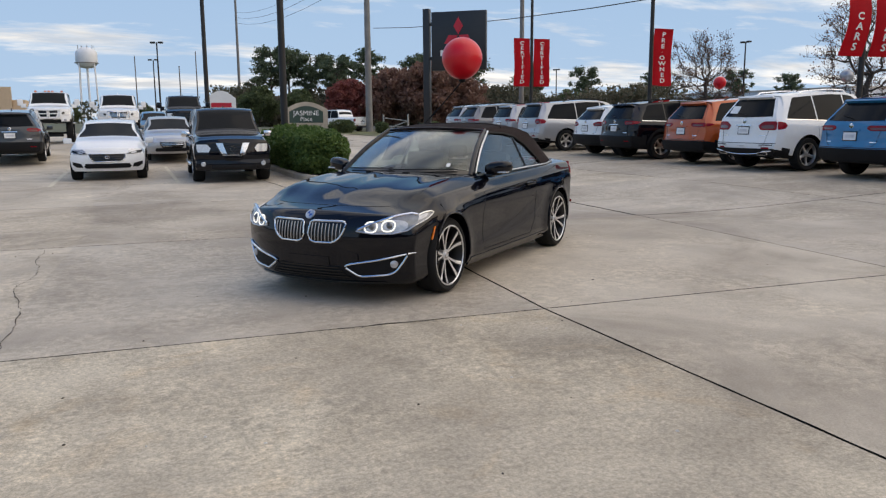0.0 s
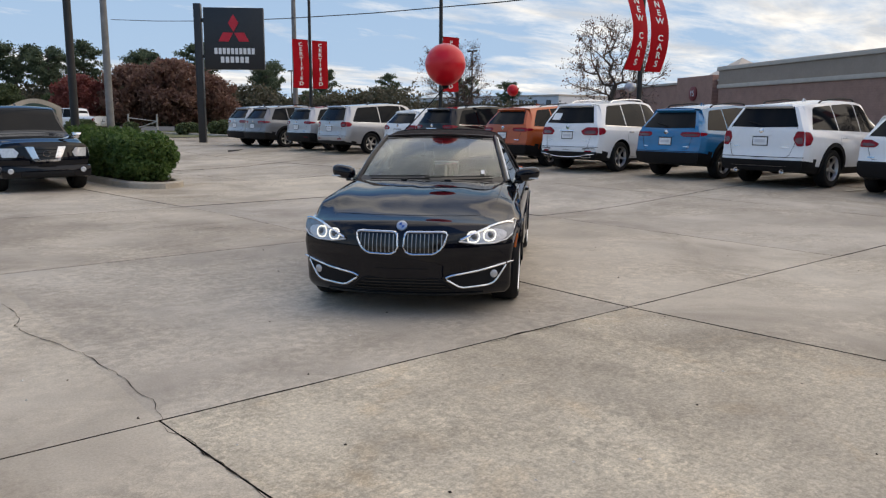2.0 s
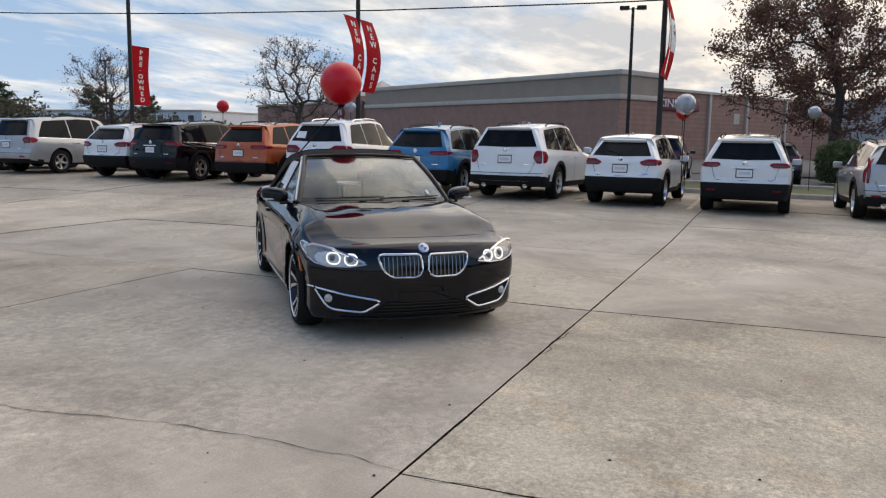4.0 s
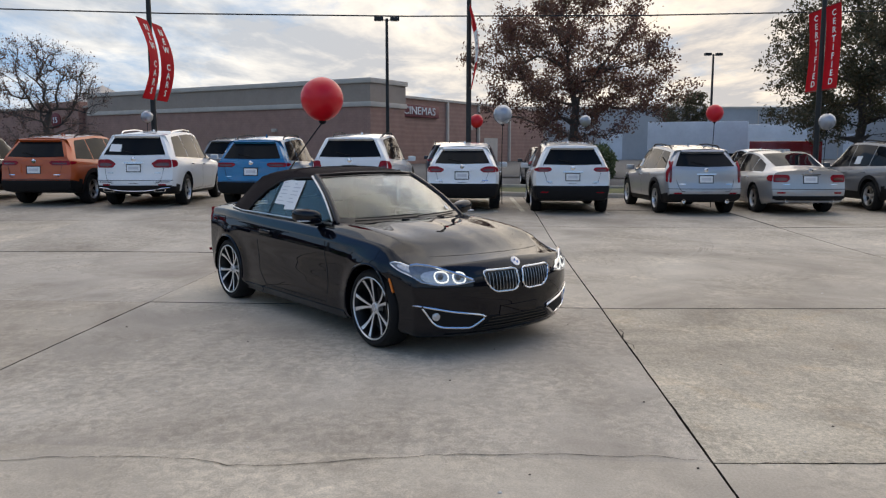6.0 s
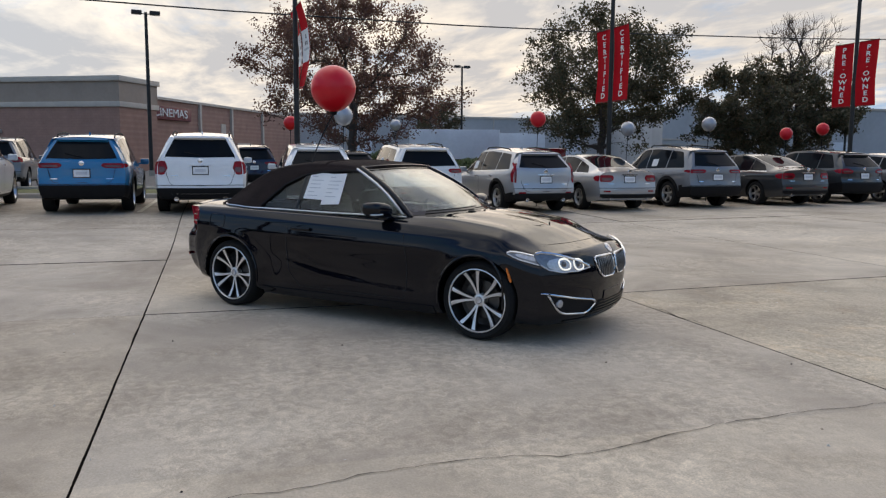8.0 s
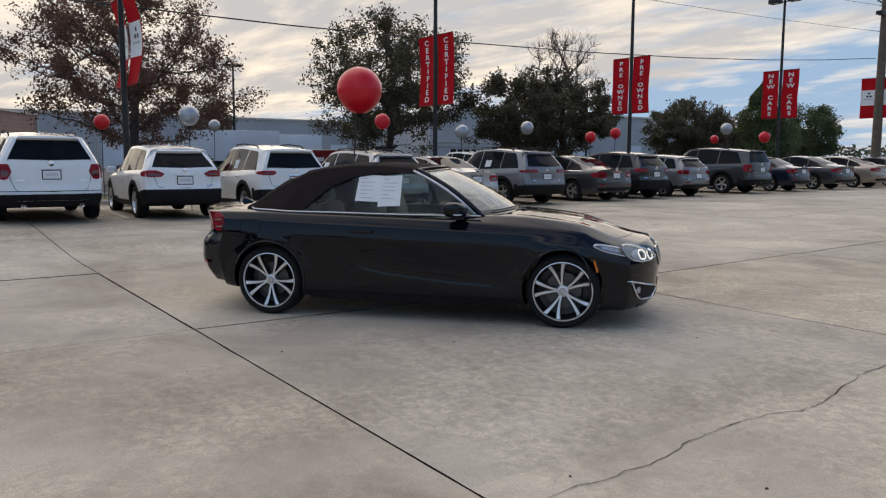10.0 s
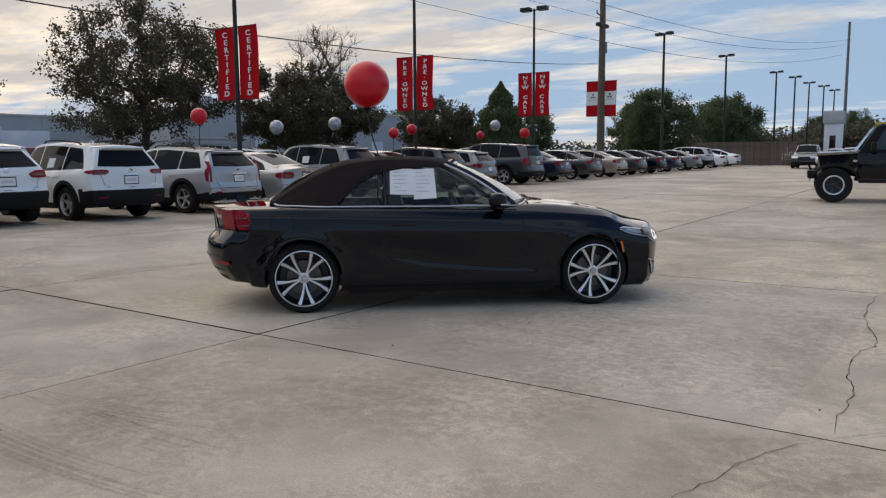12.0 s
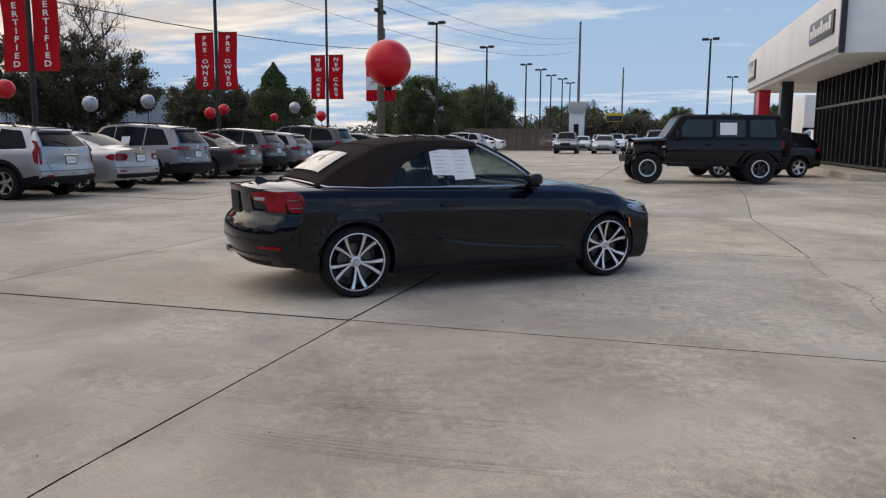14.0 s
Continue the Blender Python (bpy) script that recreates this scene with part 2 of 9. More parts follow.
def pod(bm, c, r, e, m, bend):
    """A rounded box: an ellipsoid squared off by the exponent e, bent, then placed."""
    g = bmesh.ops.create_icosphere(bm, subdivisions=4, radius=1.0)
    for v in g["verts"]:
        q = Vector([math.copysign(abs(k) ** e, k) for k in v.co])
        v.co = m @ bend(Vector((c[0] + q.x * r[0], c[1] + q.y * r[1], c[2] + q.z * r[2])))


def smooth01(t):
    t = min(max(t, 0.0), 1.0)
    return t * t * (3 - 2 * t)


ROW_RISE = ((-160, 0.3), (-55, 0.28), (-40, 0.21), (-16, 0.15), (-7, 0.11), (-2, 0.07), (1, 0.05), (4, 0.09), (7, 0.17), (13, 0.24), (20, 0.28), (32, 0.40), (60, 0.45))


def rise(x, y):
    """Height of the paving: level in the middle, rising gently outwards."""
    east = float(np.interp(y, *zip(*ROW_RISE)))
    south = 0.30 * (1 - math.exp(-max(0.0, -y) / 9))
    e = smooth01((x - 7.5) / 6.0)
    north = 0.50 * smooth01((y - 25) / 12)
    return east * e + (south + north) * (1 - e)


def put(x, y, yaw=0.0, dz=0.0):
    return pose(x, y, rise(x, y) + dz, 0, 0, yaw)


# ---- ground ----
def concrete():
    """Worn broom-finished paving: warm grey with bleached patches, stains and fine grit."""
    m = bpy.data.materials.new("concrete_paving")
    m.use_nodes = True
    n, l = m.node_tree.nodes, m.node_tree.links
    p = n["Principled BSDF"]
    co = n.new("ShaderNodeTexCoord")

    def tex(scale, detail=6.0, rough=0.55, dist=0.0):
        t = n.new("ShaderNodeTexNoise")
        t.inputs["Scale"].default_value, t.inputs["Detail"].default_value = scale, detail
        t.inputs["Roughness"].default_value, t.inputs["Distortion"].default_value = rough, dist
        l.new(co.outputs["Object"], t.inputs["Vector"])
        return t.outputs["Fac"]

    def ramp(v, a, b, c0, c1):
        r = n.new("ShaderNodeValToRGB")
        r.color_ramp.elements[0].position, r.color_ramp.elements[0].color = a, (*c0, 1)
        r.color_ramp.elements[1].position, r.color_ramp.elements[1].color = b, (*c1, 1)
        l.new(v, r.inputs[0])
        return r.outputs[0]

    def mix(kind, fac, a, b):
        x = n.new("ShaderNodeMix")
        x.data_type, x.blend_type = "RGBA", kind
        if isinstance(fac, float):
            x.inputs[0].default_value = fac
        else:
            l.new(fac, x.inputs[0])
        for i, v in ((6, a), (7, b)):
            l.new(v, x.inputs[i])
        return x.outputs[2]

    base = ramp(tex(0.42, 4, 0.5, 0.4), 0.34, 0.68, (0.392, 0.330, 0.263), (0.580, 0.502, 0.410))
    soft = ramp(tex(1.6, 5, 0.55, 0.8), 0.34, 0.66, (0.91, 0.91, 0.905), (1.08, 1.08, 1.075))
    stain = ramp(tex(0.36, 9, 0.66, 1.4), 0.34, 0.50, (0.76, 0.745, 0.73), (1.0, 1.0, 1.0))
    spots = ramp(tex(2.7, 10, 0.7, 0.8), 0.29, 0.38, (0.82, 0.81, 0.80), (1.0, 1.0, 1.0))
    grit = ramp(tex(70, 3, 0.7), 0.32, 0.66, (0.87, 0.87, 0.86), (1.08, 1.08, 1.08))
    c = base
    for layer in (soft, stain, spots, grit):
        c = mix("MULTIPLY", 1.0, c, layer)
    # where the skin has worn off, pale flakes and coarse sand show
    worn = n.new("ShaderNodeMath")
    worn.operation = "MULTIPLY_ADD"
    l.new(tex(0.17, 3, 0.5, 0.8), worn.inputs[0])
    worn.inputs[1].default_value = 0.85
    l.new(tex(0.8, 9, 0.66, 0.6), worn.inputs[2])
    area = ramp(worn.outputs[0], 0.79, 1.00, (0, 0, 0), (1, 1, 1))
    flakes = ramp(tex(13, 9, 0.72, 0.6), 0.42, 0.62, (0.87, 0.865, 0.86), (1.27, 1.26, 1.24))
    sand = ramp(tex(110, 3, 0.7), 0.32, 0.66, (0.80, 0.80, 0.79), (1.18, 1.18, 1.17))
    c = mix("MULTIPLY", area, c, mix("MULTIPLY", 1.0, flakes, sand))
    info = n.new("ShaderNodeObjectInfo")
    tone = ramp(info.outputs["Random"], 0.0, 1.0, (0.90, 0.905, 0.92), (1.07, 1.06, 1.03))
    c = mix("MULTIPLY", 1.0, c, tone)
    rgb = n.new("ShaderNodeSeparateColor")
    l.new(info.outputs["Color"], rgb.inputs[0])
    # slabs with low blue in their object colour get a darker, warmer mottle
    dark_slab = n.new("ShaderNodeMath")
    dark_slab.operation = "SUBTRACT"
    dark_slab.inputs[0].default_value = 1.0
    l.new(rgb.outputs[2], dark_slab.inputs[1])
    c = mix("MULTIPLY", dark_slab.outputs[0], c, ramp(tex(0.7, 7, 0.6, 0.8), 0.30, 0.66, (0.78, 0.765, 0.75), (0.97, 0.96, 0.95)))
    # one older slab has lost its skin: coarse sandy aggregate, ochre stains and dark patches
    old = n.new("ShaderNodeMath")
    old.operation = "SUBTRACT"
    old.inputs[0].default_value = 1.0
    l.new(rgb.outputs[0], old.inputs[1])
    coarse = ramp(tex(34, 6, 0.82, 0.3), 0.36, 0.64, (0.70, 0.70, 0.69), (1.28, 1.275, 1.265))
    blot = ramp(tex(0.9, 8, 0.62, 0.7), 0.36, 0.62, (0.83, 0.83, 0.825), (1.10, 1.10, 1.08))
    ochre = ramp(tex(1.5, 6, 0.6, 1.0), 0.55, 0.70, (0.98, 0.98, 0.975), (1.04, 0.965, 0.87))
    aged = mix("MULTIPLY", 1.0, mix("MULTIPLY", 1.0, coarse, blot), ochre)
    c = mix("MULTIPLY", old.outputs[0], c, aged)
    # years of drips and dirt have browned the strip where cars stand
    xyz = n.new("ShaderNodeSeparateXYZ")
    l.new(co.outputs["Object"], xyz.inputs[0])
    strip = n.new("ShaderNodeMapRange")
    strip.interpolation_type = "SMOOTHSTEP"
    l.new(xyz.outputs[0], strip.inputs["Value"])
    strip.inputs["From Min"].default_value, strip.inputs["From Max"].default_value = 10.2, 14.2
    spill = n.new("ShaderNodeMath")
    spill.operation = "MULTIPLY"
    l.new(strip.outputs[0], spill.inputs[0])
    l.new(ramp(tex(0.55, 6, 0.6, 0.6), 0.28, 0.62, (0.35, 0.35, 0.35), (1, 1, 1)), spill.inputs[1])
    c = mix("MULTIPLY", spill.outputs[0], c, ramp(tex(3.0, 4), 0.3, 0.7, (0.66, 0.62, 0.57), (0.80, 0.76, 0.71)))
    l.new(c, p.inputs["Base Color"])
    rg = n.new("ShaderNodeMapRange")
    l.new(tex(1.3, 5), rg.inputs["Value"])
    rg.inputs["To Min"].default_value, rg.inputs["To Max"].default_value = 0.62, 0.85
    l.new(rg.outputs[0], p.inputs["Roughness"])
    p.inputs["Specular IOR Level"].default_value = 0.35
    b = n.new("ShaderNodeBump")
    b.inputs["Strength"].default_value, b.inputs["Distance"].default_value = 0.35, 0.006
    l.new(tex(60, 5, 0.7), b.inputs["Height"])
    l.new(b.outputs[0], p.inputs["Normal"])
    return m


M_CONCRETE = concrete()
M_JOINT = surface("joint_filler", (0.028, 0.023, 0.018), 0.95, vary=0.4, scale=3, bump=0.4, spec=0.1)
M_ASPHALT = surface("asphalt", (0.085, 0.083, 0.08), 0.85, vary=0.25, scale=0.3, bump=0.4, bump_scale=60)
M_GRASS = surface("dry_grass", (0.12, 0.12, 0.045), 0.95, vary=0.4, scale=0.5, bump=0.8, bump_scale=30)
M_KERB = surface("kerb_concrete", (0.44, 0.375, 0.295), 0.8, vary=0.25, scale=2.0, bump=0.3)
M_LINE = surface("line_paint", (0.56, 0.50, 0.38), 0.75, vary=0.35, scale=4.0)
M_LAND = surface("far_land", (0.10, 0.105, 0.06), 0.95, vary=0.45, scale=0.03)


def ground_sheet():
    bm = bmesh.new()
    xs = [-2500, -900, -300, -120, -60, -30, -16, -8, 0, 7.5, 9, 10.5, 12, 13.5, 15, 17, 19, 22, 26, 34, 60, 120, 300, 900, 2500]
    ys = [-2500, -900, -300, -140, -90, -62, -50, -40, -32, -25, -20, -16, -12, -8, -5, -2, 0, 2, 4, 6, 8, 11, 13, 16, 19, 22, 25, 26.5, 28, 29.5, 31, 32.5, 34, 35.5, 37, 40, 60, 120, 300, 900, 2500]
    rows = [[Vector((x, y, rise(x, y) - 0.035)) for x in xs] for y in ys]
    sheet(bm, rows)
    bmesh.ops.recalc_face_normals(bm, faces=bm.faces)
    return tagged(part("ground", bm, M_LAND), "dull grass and bare soil round the paved lot", "ground", kind="structure")


ground_sheet()


def flat_area(name, x0, x1, y0, y1, mat, lift, label, category, nx=6, ny=20):
    bm = bmesh.new()
    sheet(bm, [[Vector((x, y, rise(x, y) + lift)) for x in lin(x0, x1, nx)] for y in lin(y0, y1, ny)])
    bmesh.ops.recalc_face_normals(bm, faces=bm.faces)
    return tagged(part(name, bm, mat), label, category, kind="structure")


def lin(a, b, n):
    return [a + (b - a) * i / n for i in range(n + 1)]


# the sub-base under the slabs shows in the joints
pavement = flat_area("pavement", -24.4, 19.2, -62, 62, M_JOINT, -0.027, "wide light concrete lot of jointed slabs", "pavement", 34, 100)
flat_area("road", 24.2, 35.0, -160, 160, M_ASPHALT, -0.02, "grey asphalt road behind the row of cars", "road", 4, 60)
flat_area("verge", 19.2, 24.2, -62, 62, M_GRASS, 0.05, "dry grass verge behind the parked row", "grass", 4, 60)
flat_area("side_lot", 35.0, 140.0, -160, 120, M_ASPHALT, -0.022, "asphalt lot round the far buildings", "road", 8, 20)
flat_area("back_lot", -70.0, 24.2, -220, -62, M_ASPHALT, -0.018, "asphalt lot full of cars behind a fence", "road", 8, 10)

GRID = pose(2.60, 4.97, 0, 0, 0, -2.4)
COL, LANE = 3.86, 4.68


def slab(k, j, rnd):
    """One slab of the lot, its edges a little ragged where the lane is near."""
    a0, a1, b0, b1 = k * COL, (k + 1) * COL, j * LANE, (j + 1) * LANE
    c = GRID @ Vector(((a0 + a1) / 2, (b0 + b1) / 2, 0))
    near = -7 < c.x < 9 and -3 < c.y < 18
    n = 24 if near else 3
    g = 0.0070 if near else 0.010
    gj = 0.0060 if near else 0.008

    def jag(a, b):
        return abs(noise.noise(Vector((a * 2.1, b * 2.1, 3.3))) + 0.7 * noise.noise(Vector((a * 9, b * 9, 1.1)))) * (0.0065 if near else 0.0)

    # the joint between the two slabs north of the crack is closed
    gl = (0.0 if j >= 0 else 0.004) if k == -1 else g
    gr = (0.0 if j >= 0 else 0.004) if k == -2 else g
    edge = []
    for i in range(n):
        t = i / n
        edge.append((a0 + (a1 - a0) * t + (gl if i == 0 else 0), b0 + gj + jag(a0 + t * COL, b0)))
    for i in range(n):
        t = i / n
        edge.append((a1 - gr - (jag(a1, b0 + t * LANE) if gr else 0), b0 + LANE * t + (gj if i == 0 else 0)))
    for i in range(n):
        t = 1 - i / n
        edge.append((a0 + COL * t - (gr if i == 0 else 0), b1 - gj - jag(a0 + t * COL, b1 + 5)))
    for i in range(n):
        t = 1 - i / n
        edge.append((a0 + gl + (jag(a0 + 5, b0 + t * LANE) if gl else 0), b0 + LANE * t - (gj if i == 0 else 0)))
    # the lane south of the crossing runs a little straighter
    edge = [GRID @ Vector((a + 0.052 * max(0.0, min(-b, 9.36 + b)) + 0.017 * min(max(b, 0.0), LANE) - 0.09 * max(0.0, b - 1.65 * LANE), b, 0)) for a, b in edge]
    dz = 0.0 if k in (-1, -2) else rnd.uniform(-0.003, 0.003)
    bm = bmesh.new()
    top = [bm.verts.new((p.x, p.y, rise(p.x, p.y) + dz)) for p in edge]
    low = [bm.verts.new((p.x, p.y, rise(p.x, p.y) - 0.03)) for p in edge]
    mid = bm.verts.new((c.x, c.y, rise(c.x, c.y) + dz))
    m = len(edge)
    for i in range(m):
        bm.faces.new((top[i], top[(i + 1) % m], mid))
        bm.faces.new((low[i], low[(i + 1) % m], top[(i + 1) % m], top[i])).material_index = 1
    return bm


def crack(pts, w, seed):
    """A jagged open crack in the paving, as a narrow dark rift."""
    rnd = random.Random(seed)
    fine = []
    for (x0, y0), (x1, y1) in zip(pts, pts[1:]):
        k = max(2, int(math.hypot(x1 - x0, y1 - y0) / 0.07))
        for i in range(k):
            t = i / k
            fine.append((x0 + (x1 - x0) * t, y0 + (y1 - y0) * t))
    fine.append(pts[-1])
    rows = []
    off = 0.0
    for i, (x, y) in enumerate(fine):
        off = off * 0.75 + rnd.uniform(-0.022, 0.022)
        a, b = fine[max(0, i - 1)], fine[min(len(fine) - 1, i + 1)]
        d = Vector((b[0] - a[0], b[1] - a[1])).normalized()
        ww = w * rnd.uniform(0.35, 1.2) * min(1, i / 4 + 0.2, (len(fine) - 1 - i) / 4 + 0.2)
        px, py = x - d.y * off, y + d.x * off
        rows.append([Vector((px - d.y * q * ww, py + d.x * q * ww, 0.0045)) for q in (-1, 0, 1)])
    bm = bmesh.new()
    sheet(bm, rows)
    bmesh.ops.recalc_face_normals(bm, faces=bm.faces)
    return bm


for pts, w, sd in (([(-1.25, 5.12), (-1.19, 5.45), (-1.13, 5.9), (-1.15, 6.5), (-1.25, 7.1), (-1.29, 7.6), (-1.18, 8.1), (-1.28, 8.8), (-1.26, 9.7)], 0.0030, 3),
                   ([(-1.26, 5.1), (-1.25, 4.6), (-1.28, 4.1), (-1.27, 3.4)], 0.0038, 4),
                   ([(-1.22, 9.84), (-0.98, 10.3), (-0.88, 10.6), (-0.7, 11.2)], 0.0022, 6),
                   ([(1.0, 5.02), (1.35, 5.03), (1.7, 5.01)], 0.008, 8)):
    part("crack", crack(pts, w, sd), M_JOINT, pavement, "dark jagged crack in the concrete", False)


def scuff():
    """A film of rubber on the paving, broken up along its length."""
    m = bpy.data.materials.new("tyre_scuff")
    m.use_nodes = True
    n, l = m.node_tree.nodes, m.node_tree.links
    p = n["Principled BSDF"]
    p.inputs["Base Color"].default_value, p.inputs["Roughness"].default_value = (0.09, 0.083, 0.075, 1), 0.8
    co = n.new("ShaderNodeTexCoord")
    fac = []
    for sc, lo, hi in ((1.6, 0.42, 0.72), (26.0, 0.30, 0.70)):
        t = n.new("ShaderNodeTexNoise")
        t.inputs["Scale"].default_value, t.inputs["Detail"].default_value, t.inputs["Roughness"].default_value = sc, 8.0, 0.7
        l.new(co.outputs["Object"], t.inputs["Vector"])
        r = n.new("ShaderNodeMapRange")
        l.new(t.outputs["Fac"], r.inputs["Value"])
        r.inputs["From Min"].default_value, r.inputs["From Max"].default_value = lo, hi
        fac.append(r.outputs[0])
    k = n.new("ShaderNodeMath")
    k.operation = "MULTIPLY"
    l.new(fac[0], k.inputs[0]), l.new(fac[1], k.inputs[1])
    e = n.new("ShaderNodeMath")
    e.operation = "MULTIPLY"
    e.inputs[1].default_value = 0.62
    l.new(k.outputs[0], e.inputs[0])
    l.new(e.outputs[0], p.inputs["Alpha"])
    return m


M_SCUFF = scuff()


def tyre_mark(x, y, heading, length, turn):
    """Several thin ribs of one tyre, each fading in and out on its own."""
    rnd = random.Random(x * 7 + y)
    bm = bmesh.new()
    n = 24
    for off in (-0.085, -0.05, -0.012, 0.03, 0.07, 0.10):
        px, py, a = x, y, radians(heading)
        i0, i1 = rnd.randint(0, 7), rnd.randint(n - 8, n)
        rows = []
        for i in range(n + 1):
            if i0 <= i <= i1:
                k = 0.028 * min(1.0, (i - i0) / 6 + 0.05, (i1 - i) / 6 + 0.05)
                rows.append([Vector((px - math.sin(a) * (off + q * k), py + math.cos(a) * (off + q * k), rise(px, py) + 0.0042)) for q in (-0.5, 0.5)])
            px, py, a = px + math.cos(a) * length / n, py + math.sin(a) * length / n, a + radians(turn) / n
        sheet(bm, rows)
    bmesh.ops.recalc_face_normals(bm, faces=bm.faces)
    o = part("tyre_mark", bm, M_SCUFF, pavement, "faint dark rubber scuff on the concrete", False)
    o.visible_shadow = False


for x, y, hd, ln, tn in ((0.7, 11.9, 8, 2.9, -22), (0.9, 11.55, 4, 2.2, -14), (1.3, 11.25, 12, 1.9, -8), (-4.4, 13.2, 40, 2.6, 30), (-5.6, 9.2, 100, 2.4, -25), (-1.2, 16.2, 60, 4.5, 45), (-2.7, 15.8, 64, 4.2, 42),
                         (5.5, 13.5, 15, 5.0, -50), (6.3, 14.8, 10, 4.6, -46), (-2.0, 8.6, 70, 1.6, -30), (6.0, 3.0, -30, 4.0, 30), (9.5, -6.0, -80, 6.0, 25), (10.8, -5.5, -82, 6.0, 22), (0.2, 12.9, -15, 2.0, 18)):
    tyre_mark(x, y, hd, ln, tn)


def debris():
    """Small stones, flakes and dead leaves lying about on the paving."""
    rnd = random.Random(19)
    bm = bmesh.new()
    for _ in range(420):
        x, y = rnd.uniform(-7, 9), rnd.uniform(0.5, 18)
        r = rnd.uniform(0.004, 0.013)
        z = rise(x, y) + 0.002
        a = rnd.uniform(0, 6.28)
        k = rnd.uniform(0.4, 1.0)
        ring = [bm.verts.new((x + math.cos(a + q) * r * (k if i % 2 else 1.0), y + math.sin(a + q) * r * (1.0 if i % 2 else k), z)) for i, q in enumerate((0, 1.57, 3.14, 4.71))]
        top = bm.verts.new((x, y, z + r * rnd.uniform(0.3, 0.9)))
        dark = 1 if rnd.random() < 0.45 else 0
        for i in range(4):
            bm.faces.new((ring[i], ring[(i + 1) % 4], top)).material_index = dark
    o = part("grit", bm, [surface("pale_stone", (0.62, 0.58, 0.52), 0.8, vary=0.2), surface("dead_leaf", (0.05, 0.035, 0.025), 0.9, vary=0.3)], None, "", False)
    tagged(o, "scattered small stones and dead leaf bits on the paving", "debris", kind="stuff")


debris()

# stall lines of the row
for y in [33.0 - 2.62 * k - 1.35 for k in range(-1, 20)]:
    bm = bmesh.new()
    sheet(bm, [[Vector((x, y + q * 0.05, rise(x, y) + 0.0045)) for q in (-1, 1)] for x in lin(12.9, 18.4, 6)])
    bmesh.ops.recalc_face_normals(bm, faces=bm.faces)
    tagged(part("stall_line", bm, M_LINE, None, "", False), "faded pale parking line on the concrete", "road marking", kind="structure")
for x0, y0, x1, y1 in ((13.3, 7.3, 18.4, 6.8), (13.2, 4.8, 18.4, 4.7), (13.4, 10.1, 18.6, 9.8)):
    bm = bmesh.new()
    sheet(bm, [[Vector((x0 + (x1 - x0) * t, y0 + (y1 - y0) * t + q * 0.055, rise(x0 + (x1 - x0) * t, y0) + 0.008)) for q in (-1, 1)] for t in lin(0, 1, 8)])
    bmesh.ops.recalc_face_normals(bm, faces=bm.faces)
    tagged(part("stall_line", bm, M_LINE, None, "", False), "pale worn parking line between two white cars", "road marking", kind="structure")
for x, y0, y1 in ((-2.0, 19.2, 26.0), (0.75, 19.0, 26.0), (-4.8, 19.2, 26.0)):
    bm = bmesh.new()
    sheet(bm, [[Vector((x + q * 0.05, y, rise(x, y) + 0.0045)) for q in (-1, 1)] for y in lin(y0, y1, 6)])
    bmesh.ops.recalc_face_normals(bm, faces=bm.faces)
    tagged(part("stall_line", bm, M_LINE, None, "", False), "faded pale parking line on the concrete", "road marking", kind="structure")


def kerb(pts, label, w=0.16, h=0.14):
    bm = bmesh.new()
    rows = []
    for i, (x, y) in enumerate(pts):
        a, b = pts[max(0, i - 1)], pts[min(len(pts) - 1, i + 1)]
        d = Vector((b[0] - a[0], b[1] - a[1])).normalized()
        z = rise(x, y)
        prof = ((-w / 2, -0.03), (-w / 2, h - 0.03), (-w / 2 + 0.03, h), (w / 2 - 0.03, h), (w / 2, h - 0.03), (w / 2, -0.03))
        rows.append([Vector((x - d.y * q, y + d.x * q, z + zz)) for q, zz in prof])
    sheet(bm, rows)
    bmesh.ops.recalc_face_normals(bm, faces=bm.faces)
    return tagged(part("kerb", bm, M_KERB), label, "kerb", kind="structure")


kerb([(19.2, y) for y in lin(-62, 62, 62)], "pale concrete kerb along the grass verge")
kerb([(24.2, y) for y in lin(-62, 62, 20)], "pale concrete kerb along the road")


# ---- cars ----
def curve_at(pts, x, r=0.07):
    xs, zs = zip(*sorted(pts))
    return float(np.mean([np.interp(x + o, xs, zs) for o in (-r, -r / 2, 0, r / 2, r)]))


def outline(pts, times=2):
    """A closed outline with its corners cut round."""
    fine = []
    for a, b in zip(pts, pts[1:] + pts[:1]):
        k = max(1, int(math.hypot(b[0] - a[0], b[1] - a[1]) / 0.06))
        fine += [(a[0] + (b[0] - a[0]) * i / k, a[1] + (b[1] - a[1]) * i / k) for i in range(k)]
    for _ in range(times):
        fine = [q for a, b in zip(fine, fine[1:] + fine[:1]) for q in ((a[0] * 0.75 + b[0] * 0.25, a[1] * 0.75 + b[1] * 0.25), (a[0] * 0.25 + b[0] * 0.75, a[1] * 0.25 + b[1] * 0.75))]
    return fine


